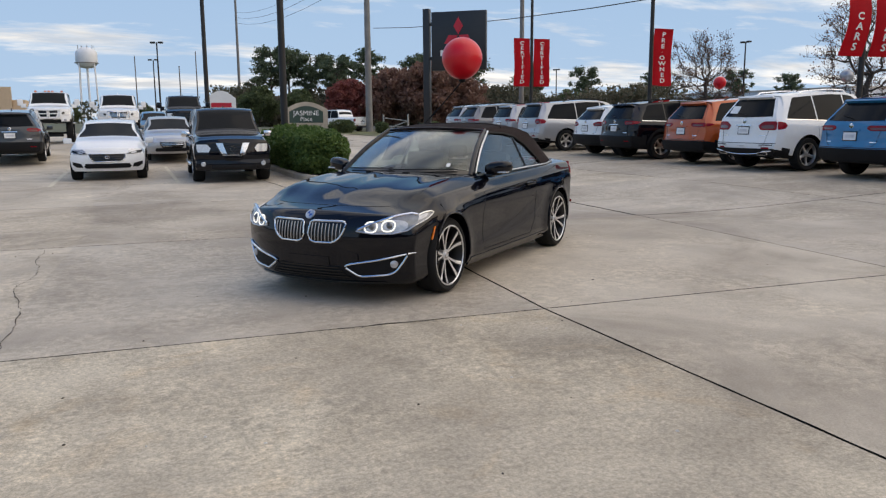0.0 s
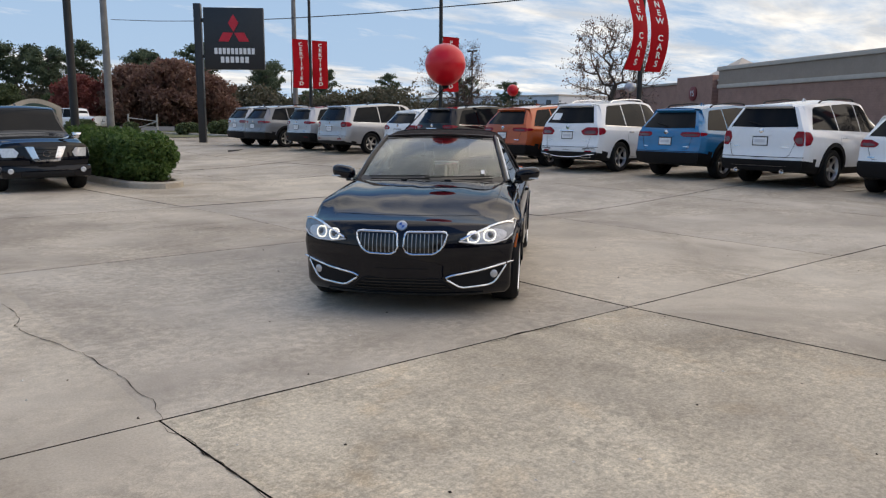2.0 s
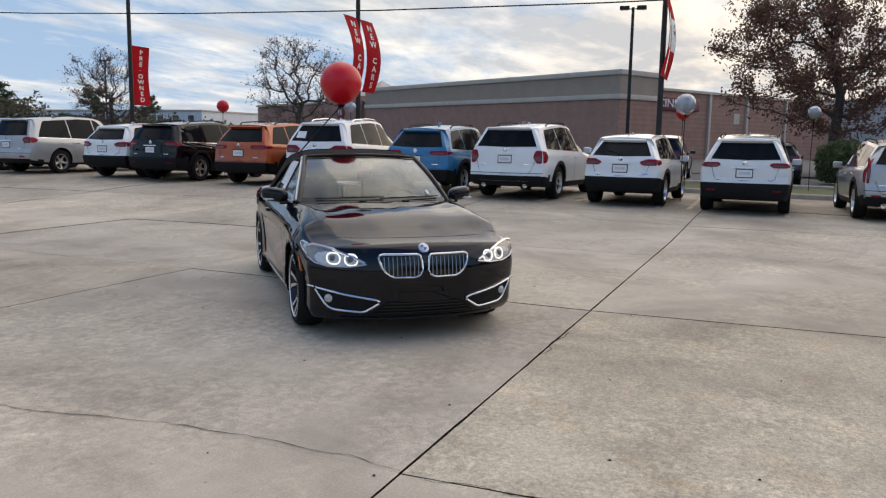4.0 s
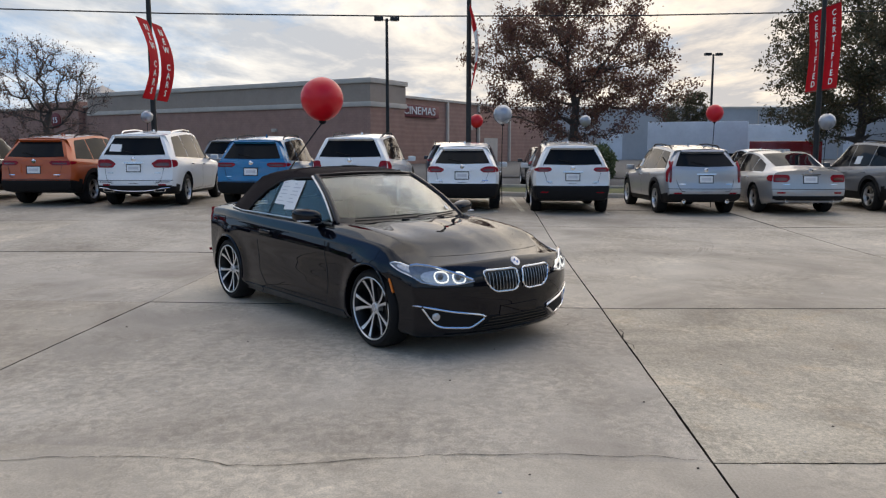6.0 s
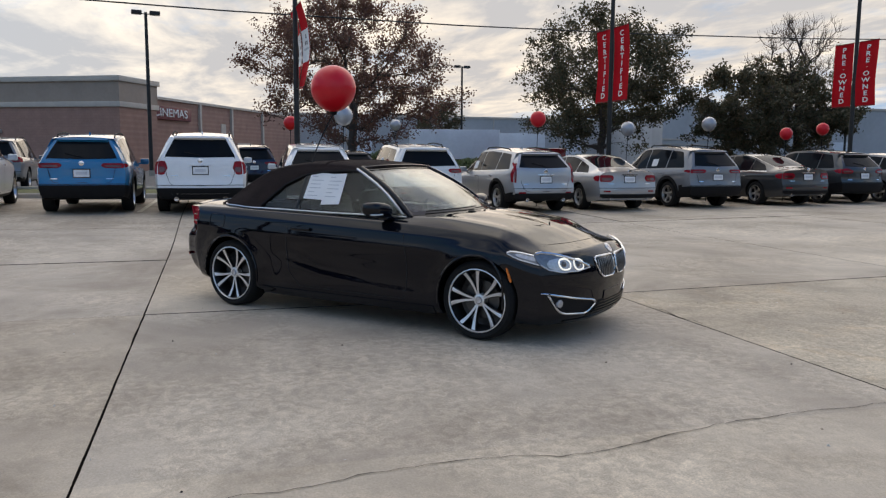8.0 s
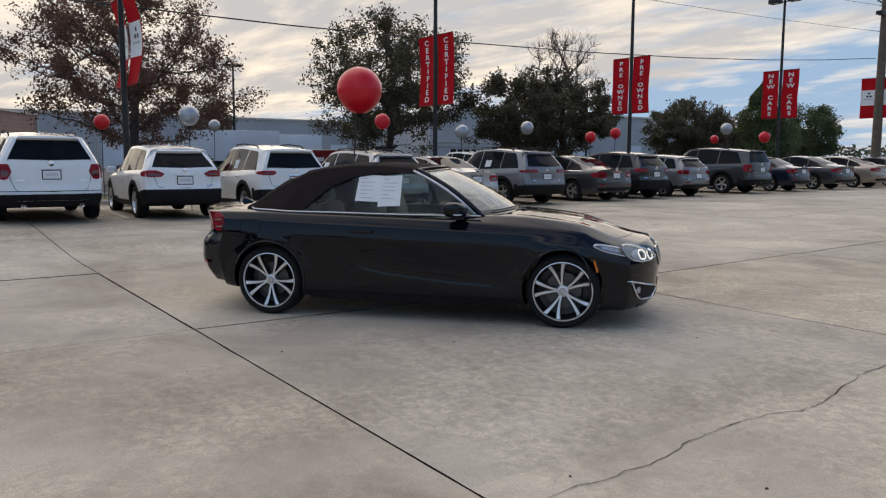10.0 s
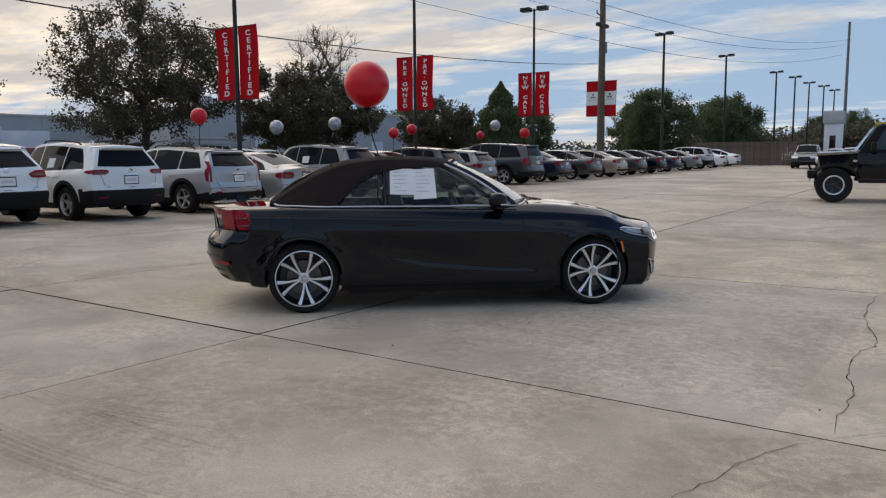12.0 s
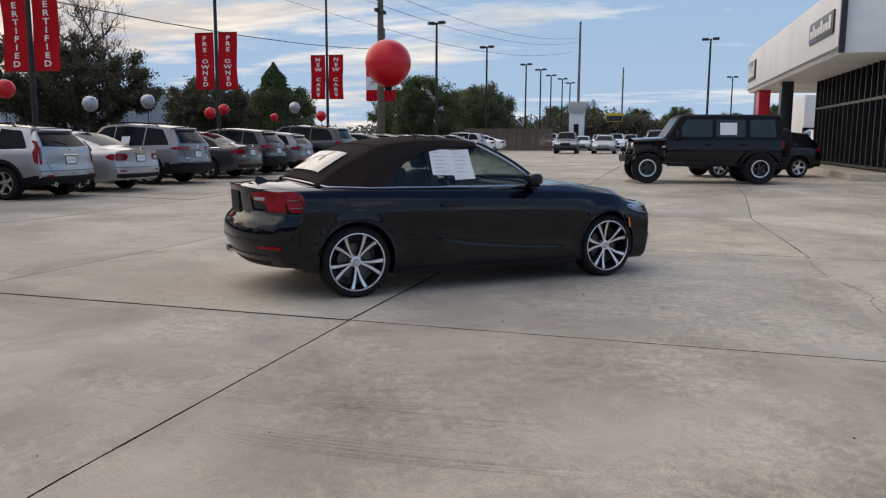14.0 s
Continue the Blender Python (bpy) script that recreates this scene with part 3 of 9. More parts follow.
class Shape:
    """The outer skin of a car: x forward from the middle of the wheelbase, y to its left, z up."""

    def __init__(self, **k):
        self.xf, self.xr, self.W = k["xf"], k["xr"], k["W"]
        self.top, self.belt, self.sill = k["top"], k["belt"], k["sill"]
        self.nose, self.tail = k["nose"], k["tail"]
        self.roof_w, self.hood_w, self.gh = k.get("roof_w", 0.70), k.get("hood_w", 0.80), k["gh"]
        self.pf, self.pr = k.get("pf", 0.30), k.get("pr", 0.16)
        self.wb, self.R, self.tyre = k["wb"], k["R"], k["tyre"]
        self.crown = k.get("crown", 0.035)
        self.flare = k.get("flare", 0.0)
        self.waist = k.get("waist", 0.0)
        self.prof = k.get("prof", ((0, 0.12, 0.3, 0.45, 0.62, 0.8, 0.93, 1.0), (0.90, 0.955, 0.98 - self.waist, 0.99 - self.waist, 0.999, 0.99, 0.965, 0.925)))
        self.nx = k.get("nx", 74)
        self.round = k.get("round", 0.05)
        self.crease = k.get("crease", 0.0)
        self.nu = k.get("nu", 13)

    FR = (0.93, 0.87, 0.8, 0.7, 0.6, 0.5, 0.4, 0.3, 0.2, 0.1)

    def fold(self, x, f):
        """Soft creases along the bonnet."""
        if not self.crease:
            return 0.0
        at = 0.50 + 0.16 * (1.95 - x) / 1.15
        k = smooth01((x - 0.80) / 0.25) * smooth01((2.05 - x) / 0.35)
        return self.crease * k * math.exp(-((abs(f) - at) / 0.13) ** 2)

    def ztop(self, x):
        return curve_at(self.top, x)

    def zbelt(self, x):
        return min(curve_at(self.belt, x), self.ztop(x) - self.crown - 0.004)

    def zsill(self, x):
        return curve_at(self.sill, x)

    def hw(self, x):
        f = max(0.0, x - 0.5) / (self.xf - 0.5)
        r = max(0.0, -x - 0.4) / (self.xr - 0.4)
        c = max(0.0, -x - self.xr + 0.24) / 0.24
        return self.W / 2 * (1 - 0.06 * f ** 2.2 - 0.06 * r ** 2.2 - self.round * c * c)

    def edge(self, x):
        """Half width and height of the edge of roof or bonnet."""
        a, b = self.gh
        g = smooth01((a - x) / 0.5) * smooth01((x - b) / 0.5) if b is not None else smooth01((a - x) / 0.5)
        return self.hw(x) * (self.hood_w + (self.roof_w - self.hood_w) * g), self.ztop(x) - self.crown

    def side(self, x, z):
        b, t = self.zsill(x), self.zbelt(x)
        h = self.hw(x)
        if z <= t:
            u = max(0.0, (z - b) / max(t - b, 0.01))
            y = h * float(np.interp(u, *self.prof))
        else:
            ew, ez = self.edge(x)
            u = min(1.0, (z - t) / max(ez - t, 0.01))
            y = h * 0.925 + (ew - h * 0.925) * (0.88 * u + 0.12 * u ** 3)
        if self.flare:
            for wx in (self.wb / 2, -self.wb / 2):
                d = math.hypot(x - wx, z - self.tyre)
                y += self.flare * math.exp(-((d - self.R) / 0.12) ** 2)
        return y

    def warp(self, x, y, z):
        wf = smooth01((x - (self.xf - 0.8)) / 0.8)
        wr = smooth01((-x - (self.xr - 0.55)) / 0.55)
        q = min(1.0, abs(y) / (self.W / 2)) ** 2.6
        x -= wf * (curve_at(self.nose, z, 0.03) + self.pf * q)
        x += wr * (curve_at(self.tail, z, 0.03) + self.pr * q)
        return Vector((x, y, z))

    def ring(self, x):
        b, t = self.zsill(x), self.zbelt(x)
        ew, ez = self.edge(x)
        h = self.hw(x)
        pts = [(0, b), (h * 0.45, b), (h * 0.84, b)]
        for u in np.linspace(0, 1, self.nu):
            z = b + (t - b) * u
            pts.append((self.side(x, z), z))
        for u in np.linspace(0.16, 1, 6):
            z = t + (ez - t) * u
            pts.append((self.side(x, z), z))
        pts += [(ew * f, ez + self.crown * (1 - f * f) + self.fold(x, f)) for f in self.FR]
        pts.append((0, ez + self.crown))
        return pts

    def body(self, bm, paint_i=0, trim_i=1, clad=0.0, rear_clad=0.0, front_clad=0.0):
        n = self.nx
        xs = [-self.xr + (self.xf + self.xr) * i / (n - 1) for i in range(n)]
        rows = []
        for x in xs:
            r = self.ring(x)
            full = [(y, z) for y, z in r] + [(-y, z) for y, z in r[-2:0:-1]]
            rows.append([bm.verts.new(self.warp(x, y, z)) for y, z in full])
        m = len(rows[0])
        for a, b in zip(rows, rows[1:]):
            for k in range(m):
                bm.faces.new((a[k], b[k], b[(k + 1) % m], a[(k + 1) % m]))
        fr = (1,) + self.FR + (0,) + tuple(-f for f in self.FR[::-1]) + (-1,)
        for x in (self.xf, -self.xr):
            grid = []
            r = self.ring(x)
            ks = range(2, 3 + self.nu + 6)
            top_k = 3 + self.nu + 5
            for k in ks:
                y, z = r[k]
                grid.append([bm.verts.new(self.warp(x, y * f, z + (self.crown * (1 - f * f) if k == top_k else 0))) for f in fr])
            for a, b in zip(grid, grid[1:]):
                for k in range(len(fr) - 1):
                    bm.faces.new((a[k], a[k + 1], b[k + 1], b[k]))
            for y in (r[2][0], r[1][0], 0, -r[1][0], -r[2][0]):
                bm.verts.new(self.warp(x, y, r[0][1]))
        bmesh.ops.remove_doubles(bm, verts=bm.verts, dist=0.0015)
        bmesh.ops.holes_fill(bm, edges=[e for e in bm.edges if e.is_boundary], sides=0)
        bmesh.ops.recalc_face_normals(bm, faces=bm.faces)
        for f in bm.faces:
            c = f.calc_center_median()
            if c.z < self.zsill(c.x) + clad or (c.x < -self.xr + 0.55 and c.z < rear_clad) or (c.x > self.xf - 0.6 and c.z < front_clad):
                f.material_index = trim_i
        return bm

    def wells(self):
        bm = bmesh.new()
        for wx in (self.wb / 2, -self.wb / 2):
            for s in (1, -1):
                m = pose(wx, s * (self.W / 2 - 0.12), self.tyre + 0.012, 90)
                bmesh.ops.create_cone(bm, cap_ends=True, segments=40, radius1=self.R, radius2=self.R, depth=0.46, matrix=m)
        for f in bm.faces:
            f.material_index = 1
        return bm

    # panels that follow the skin
    def side_panel(self, bm, xs, lo, hi, off=0.004, s=1, n=4, mat=0, thick=0.008):
        rows = []
        for x in xs:
            a, b = lo(x), max(hi(x), lo(x) + 0.004)
            rows.append([self.warp(x, s * (self.side(x, a + (b - a) * k / n) + off), a + (b - a) * k / n) for k in range(n + 1)])
        return sheet(bm, rows, mat, thick)

    def end_panel(self, bm, front, rows, off=0.006, mat=0, thick=0.012, m=8):
        """Rows of (z, y0, y1) laid on nose or tail."""
        out = []
        x = self.xf if front else -self.xr
        for z, y0, y1 in rows:
            line = []
            for k in range(m + 1):
                p = self.warp(x, y0 + (y1 - y0) * k / m, z)
                p.x += off if front else -off
                line.append(p)
            out.append(line)
        return sheet(bm, out, mat, thick)

    def top_panel(self, bm, xs, f0, f1, off=0.004, mat=0, thick=0.008, m=10):
        rows = []
        for x in xs:
            ew, ez = self.edge(x)
            a, b = (f0(x) if callable(f0) else f0), (f1(x) if callable(f1) else f1)
            row = []
            for k in range(m + 1):
                f = a + (b - a) * k / m
                p = self.warp(x, ew * f, ez + self.crown * (1 - f * f))
                p.z += off
                row.append(p)
            rows.append(row)
        return sheet(bm, rows, mat, thick)

    def end_poly(self, bm, front, pts, off=0.006, mat=0, thick=0.012, sm=2, rings=5):
        """A filled outline of (y, z) laid on nose or tail."""
        self._poly(bm, lambda y, z: self._on_end(front, y, z, off), outline(pts, sm), mat, thick, rings)

    def _on_end(self, front, y, z, off):
        p = self.warp(self.xf if front else -self.xr, y, z)
        p.x += off if front else -off
        return p

    def _on_side(self, s, x, z, off):
        return self.warp(x, s * (self.side(x, z) + off), z)

    def _poly(self, bm, at, line, mat, thick, rings):
        cx, cy = sum(p[0] for p in line) / len(line), sum(p[1] for p in line) / len(line)
        n = len(line)
        rows = []
        for i in range(1, rings + 1):
            t = i / rings
            rows.append([bm.verts.new(at(cx + (a - cx) * t, cy + (b - cy) * t)) for a, b in line])
        c = bm.verts.new(at(cx, cy))
        fs = [bm.faces.new((c, rows[0][k], rows[0][(k + 1) % n])) for k in range(n)]
        for a, b in zip(rows, rows[1:]):
            fs += [bm.faces.new((a[k], b[k], b[(k + 1) % n], a[(k + 1) % n])) for k in range(n)]
        for f in fs:
            f.material_index = mat
        if thick:
            bmesh.ops.recalc_face_normals(bm, faces=fs)
            bmesh.ops.solidify(bm, geom=fs, thickness=thick)

    def side_poly(self, bm, s, pts, off=0.006, mat=0, thick=0.012, sm=2, rings=5):
        self._poly(bm, lambda x, z: self._on_side(s, x, z, off), outline(pts, sm), mat, thick, rings)

    def end_loop(self, bm, front, pts, r, off=0.01, mat=0, sm=2):
        line = outline(pts, sm)
        tube(bm, [self._on_end(front, y, z, off) for y, z in line + line[:2]], r, 8, mat, False)

    def side_loop(self, bm, s, pts, r, off=0.01, mat=0, sm=2, closed=True):
        line = outline(pts, sm) if closed else pts
        tube(bm, [self._on_side(s, x, z, off) for x, z in (line + line[:2] if closed else line)], r, 8, mat, not closed)

    def line(self, bm, pts, s=1, w=0.006, off=0.002, mat=0):
        """A seam along (x, z) points of the side."""
        fine = []
        for (x0, z0), (x1, z1) in zip(pts, pts[1:]):
            k = max(1, int(math.hypot(x1 - x0, z1 - z0) / 0.08))
            fine += [(x0 + (x1 - x0) * i / k, z0 + (z1 - z0) * i / k) for i in range(k)]
        fine.append(pts[-1])
        rows = []
        for i, (x, z) in enumerate(fine):
            a, b = fine[max(0, i - 1)], fine[min(len(fine) - 1, i + 1)]
            d = Vector((b[0] - a[0], b[1] - a[1])).normalized()
            px, pz = -d.y * w / 2, d.x * w / 2
            rows.append([self.warp(x + q * px, s * (self.side(x + q * px, z + q * pz) + off), z + q * pz) for q in (-1, 1)])
        sheet(bm, rows, mat)


def wheel_meshes(R, rim, width, spokes=5, style="five", dark=False):
    """Tyre and rim about the y axis, outer face to +y."""
    bm = bmesh.new()
    h = width / 2
    lathe(bm, [(rim - 0.012, -h * 0.85), (rim + 0.02, -h), (R - 0.03, -h), (R - 0.006, -h * 0.8), (R, -h * 0.5), (R, h * 0.5), (R - 0.006, h * 0.8), (R - 0.03, h), (rim + 0.02, h), (rim - 0.012, h * 0.85)], 40)
    tyre = mesh_of("tyre", bm, M_TYRE)
    bm = bmesh.new()
    lathe(bm, [(rim, h * 0.9), (rim + 0.004, h * 0.98), (rim - 0.012, h * 0.95), (rim - 0.03, h * 0.45), (rim - 0.035, -h * 0.2), (0.10, -h * 0.25), (0.0005, -h * 0.25)], 40, mat=1)
    for f in bm.faces:
        c = f.calc_center_median()
        if c.y > h * 0.6:
            f.material_index = 0
    lathe(bm, [(0.005, h * 0.62), (0.035, h * 0.62), (0.065, h * 0.55), (0.075, h * 0.2)], 20, mat=0)

    def spoke(ang, w0, w1, twist=0.0):
        y0, y1 = h * 0.58, h * 0.80
        m = Matrix.Rotation(ang, 4, "Y")
        rows = []
        for i in range(5):
            t = i / 4
            r = 0.05 + (rim - 0.065) * t
            w = w0 + (w1 - w0) * t
            cx = twist * t
            y = y0 + (y1 - y0) * t - 0.012 * math.sin(t * math.pi)
            rows.append([m @ Vector((cx - w, y - 0.03, r)), m @ Vector((cx - w, y - 0.004, r)), m @ Vector((cx - w * 0.6, y, r)), m @ Vector((cx + w * 0.6, y, r)), m @ Vector((cx + w, y - 0.004, r)), m @ Vector((cx + w, y - 0.03, r))])
        sheet(bm, rows, 0)
    for i in range(spokes):
        a = 2 * math.pi * i / spokes
        if style == "double":
            spoke(a - 0.17, 0.018, 0.015, -0.012)
            spoke(a + 0.17, 0.018, 0.015, 0.012)
        elif style == "steel":
            spoke(a, 0.035, 0.05)
        else:
            spoke(a, 0.032, 0.026)
    bmesh.ops.recalc_face_normals(bm, faces=bm.faces)
    rim_me = mesh_of("rim", bm, [M_ALLOYDARK if dark else M_ALLOY, M_ALLOYDARK])
    return tyre, rim_me


def add_wheels(S, parent, rim=0.23, width=0.23, spokes=5, style="five", dark=False, inset=0.03):
    tyre, rim_me = wheel_meshes(S.tyre, rim, width, spokes, style, dark)
    for wx in (S.wb / 2, -S.wb / 2):
        for s in (1, -1):
            w = shared("wheel", tyre, parent, pose(wx, s * (S.W / 2 - inset - width / 2), S.tyre, 0, random.uniform(0, 360), 0 if s > 0 else 180))
            shared("rim", rim_me, w)


def mirror_bm(S, s, x, z, size=1.0):
    bm = bmesh.new()
    y = S.side(x, z)
    box(bm, -0.07 * size, 0.06 * size, 0.07, 0.07 + 0.2 * size, -0.06 * size, 0.08 * size, 0.035 * size)
    box(bm, -0.02, 0.05, -0.02, 0.12, -0.055, -0.02, 0.01)
    bmesh.ops.transform(bm, verts=bm.verts, matrix=Matrix.Translation((x, s * y, z)) @ Matrix.Diagonal((1, s, 1, 1)))
    if s < 0:
        bmesh.ops.reverse_faces(bm, faces=bm.faces)
    return bm


def plate(parent, S, front, z, y=0.0, w=0.30, h=0.15):
    bm = bmesh.new()
    S.end_panel(bm, front, [(z - h / 2, y - w / 2, y + w / 2), (z + h / 2, y - w / 2, y + w / 2)], 0.012, 0, 0.01, 2)
    p = part("number_plate", bm, M_PLATE, parent, "white dealer plate", False)
    bm = bmesh.new()
    S.end_panel(bm, front, [(z - h / 2 - 0.018, y - w / 2 - 0.018, y + w / 2 + 0.018), (z + h / 2 + 0.018, y - w / 2 - 0.018, y + w / 2 + 0.018)], 0.007, 0, 0.008, 2)
    part("plate_frame", bm, M_PLASTIC, p, "", False)
    bm = bmesh.new()
    S.end_panel(bm, front, [(z - h * 0.18, y - w * 0.36, y + w * 0.36), (z + h * 0.22, y - w * 0.36, y + w * 0.36)], 0.016, 0, 0.003, 2)
    part("plate_print", bm, M_PLATEBAR, p, "", False)


BODY_CACHE = {}


def wagon(kind, S, color, label, category, opt):
    """A sport utility, hatchback, van or saloon with windows, lamps, bumpers, wheels and trim."""
    car = thing(kind, label, category, opt.get("group", ""))
    bm = S.body(bmesh.new(), 0, 1, opt.get("clad", 0.0), opt.get("rear_clad", 0.0), opt.get("front_clad", 0.0))
    body = part("body", bm, [PAINT[color], M_PLASTIC], car)
    carve(body, S.wells(), [PAINT[color], M_PLASTIC])
    a, b = opt["glass"]            # side glass from front foot to rear foot
    fa, fr = opt["rake"]           # slope run of front and rear pillar
    top = opt.get("glass_top", 0.09)

    def hi(x):
        lim = S.ztop(x) - top
        base = S.zbelt(x) + 0.02
        lim = min(lim, base + max(0.0, a - x) / fa * 0.5, base + max(0.0, x - b) / fr * 0.5)
        return lim

    lo = lambda x: S.zbelt(x) + 0.02
    cuts = opt["pillars"]
    for s in (1, -1):
        ends = [a] + cuts + [b]
        for x1, x0 in zip(ends, ends[1:]):
            bm = bmesh.new()
            S.side_panel(bm, lin(x0 + (0.02 if x0 != b else 0.0), x1 - (0.02 if x1 != a else 0.0), 14), lo, hi, 0.004, s)
            part("side_window", bm, M_TINT, car)
        if opt.get("chrome"):
            bm = bmesh.new()
            S.side_panel(bm, lin(b - 0.02, a + 0.02, 30), lambda x: S.zbelt(x) + 0.002, lambda x: S.zbelt(x) + 0.018, 0.006, s, 1)
            part("window_trim", bm, M_CHROME, car)
        # doors: seams, handles
        for x1, x0 in zip([cuts[0] + 0.95] + cuts, cuts[:2] + ([] if len(cuts) < 2 else [])):
            bm = bmesh.new()
            zb, zs = S.zbelt(x0), S.zsill(x0) + 0.1
            S.line(bm, [(x1 - 0.01, S.zbelt(x1)), (x1, zs + 0.02), (x0 + (0.05 if x0 - 0.2 > -S.wb / 2 + S.R else 0.18), zs), (x0, zs + 0.45), (x0, zb)], s)
            part("door_seam", bm, M_SEAM, car, "", False)
            bm = bmesh.new()
            hx, hz = x0 + 0.16, zb - 0.13
            box(bm, hx - 0.1, hx + 0.1, S.side(hx, hz) * s - 0.018, S.side(hx, hz) * s + 0.018, hz - 0.014, hz + 0.014, 0.008)
            part("door_handle", bm, M_CHROME if opt.get("chrome") else PAINT[color], car)
        part("door_mirror", mirror_bm(S, s, a - 0.05, S.zbelt(a - 0.1) + 0.07), [opt.get("mirror_mat", PAINT[color])], car)
        if opt.get("rails"):
            bm = bmesh.new()
            r0, r1 = opt["rails"]
            pts = [(x, s * (S.edge(x)[0] * 0.93), S.edge(x)[1] + (0.055 if r0 + 0.1 < x < r1 - 0.1 else 0.01)) for x in lin(r0, r1, 14)]
            tube(bm, pts, 0.017, 6)
            part("roof_rail", bm, M_CHROME if opt["rails_chrome"] else M_PLASTIC, car)
        # lamps
        z0, z1, yi, yo = opt["tail_lamp"]
        bm = bmesh.new()
        mid = (z0 + z1) / 2
        w1 = S.hw(-S.xr) * 0.975
        ln = opt.get("lamp_lean", 0.05)
        shape = [(yi + 0.08, z0), (w1, z0), (w1, mid), (w1 * 0.985, z1), (yi + ln, z1), (yi + opt.get("lamp_in", 0.0), mid)]
        S.end_poly(bm, False, [(s * y, z) for y, z in shape], 0.010, 0, 0.018, 1)
        S.side_poly(bm, s, [(-S.xr, z0 + 0.005), (-S.xr, z1 - 0.005), (-S.xr + yo * 0.55, z1 - 0.02), (-S.xr + yo, mid + 0.01), (-S.xr + yo * 0.55, z0 + 0.03)], 0.008, 0, 0.014, 1)
        lamp = part("tail_lamp", bm, M_TAIL, car, "red tail lamp")
        cy, cz = sum(y for y, _ in shape) / 6, mid - 0.12 * (z1 - z0)
        bm = bmesh.new()
        S.end_poly(bm, False, [(s * (cy + (y - cy) * 0.72), cz + (z - mid) * 0.42) for y, z in shape], 0.016, 0, 0.008, 1)
        part("lamp_insert", bm, M_TAILDARK, lamp)
        hz0, hz1, hy = opt["head_lamp"]
        bm = bmesh.new()
        w1 = S.hw(S.xf) * 0.93
        S.end_panel(bm, True, [(hz0, s * (hy + 0.05), s * w1 * 0.97), ((hz0 + hz1) / 2, s * hy, s * w1), (hz1, s * (hy + 0.08), s * w1)], 0.012, 0, 0.02, 6)
        S.side_panel(bm, lin(S.xf - 0.34, S.xf, 5), lambda x: hz0 + (S.xf - x) * 0.2, lambda x: hz1 - (S.xf - x) * 0.02, 0.006, s, 3)
        part("headlamp", bm, opt.get("lamp_mat", M_LAMP), car, "clear headlamp")
        if opt.get("arch"):
            for wx in (S.wb / 2, -S.wb / 2):
                bm = bmesh.new()
                rows = []
                for k in range(25):
                    an = math.radians(-12 + 204 * k / 24)
                    if S.tyre + 0.012 + S.R * math.sin(an) < S.zsill(wx) + 0.02 and S.zsill(wx) > S.tyre + 0.1:
                        continue
                    row = []
                    for rr in (S.R - 0.005, S.R + 0.03, S.R + opt["arch"]):
                        x, z = wx + rr * math.cos(an), S.tyre + 0.012 + rr * math.sin(an)
                        z = max(z, S.zsill(x) + 0.01)
                        row.append(S.warp(x, s * (S.side(x, z) + 0.012), z))
                    rows.append(row)
                sheet(bm, rows, 0, 0.02)
                part("arch_trim", bm, M_PLASTIC, car)
        # reflector and exhaust
        bm = bmesh.new()
        S.end_panel(bm, False, [(0.50, s * 0.55, s * 0.72), (0.535, s * 0.55, s * 0.72)], 0.012, 0, 0.008, 3)
        part("reflector", bm, M_TAIL, car)
        if opt.get("exhaust"):
            bm = bmesh.new()
            px = -S.xr + 0.05
            lathe(bm, [(0.045, -0.10), (0.047, 0.0), (0.038, 0.0), (0.036, -0.08), (0.001, -0.08)], 14, "Y", 0, Matrix.Translation((px, s * 0.5, 0.33)) @ Matrix.Rotation(radians(90), 4, "Z"))
            part("exhaust", bm, M_CHROME, car)
    # rear window and windscreen
    rw = opt["rear_window"]
    bm = bmesh.new()
    if rw[0] == "end":
        z0, z1 = rw[1], rw[2]
        ya, yb = S.side(-S.xr, z0) * 0.94 - 0.02, S.side(-S.xr, z1) * 0.93 - 0.02
        S.end_poly(bm, False, [(-ya, z0), (0, z0 - 0.015), (ya, z0), (yb, z1), (-yb, z1)], 0.006, 0, 0.01, 2, 7)
    else:
        S.top_panel(bm, lin(rw[1], rw[2], 8), -0.9, 0.9)
    back = part("rear_window", bm, M_TINT, car, "dark tinted rear window")
    if rw[0] == "end":
        bm = bmesh.new()
        p0, p1 = S.warp(-S.xr, 0, z0 + 0.03), S.warp(-S.xr, 0.32, z0 + 0.1)
        tube(bm, [p0 + Vector((-0.02, 0, 0)), p1 + Vector((-0.02, 0, 0))], 0.008, 5)
        part("wiper", bm, M_PLASTIC, back)
        bm = bmesh.new()
        y = S.side(-S.xr, z1) * 0.9
        S.end_panel(bm, False, [(z1 + 0.005, -y, y), (z1 + 0.04, -y * 0.97, y * 0.97)], 0.10, 0, 0.10, 8)
        part("spoiler", bm, PAINT[color], car)
    bm = bmesh.new()
    S.top_panel(bm, lin(*opt["windscreen"], 8), -0.93, 0.93)
    part("windscreen", bm, M_TINT, car, "dark windscreen")
    # nose: grille and bumper opening
    g0, g1, gw = opt["grille"]
    bm = bmesh.new()
    S.end_panel(bm, True, [(g0, -gw * 0.8, gw * 0.8), ((g0 + g1) / 2, -gw, gw), (g1, -gw, gw)], 0.008, 0, 0.015, 8)
    gr = part("grille", bm, M_GLOSSBLACK, car)
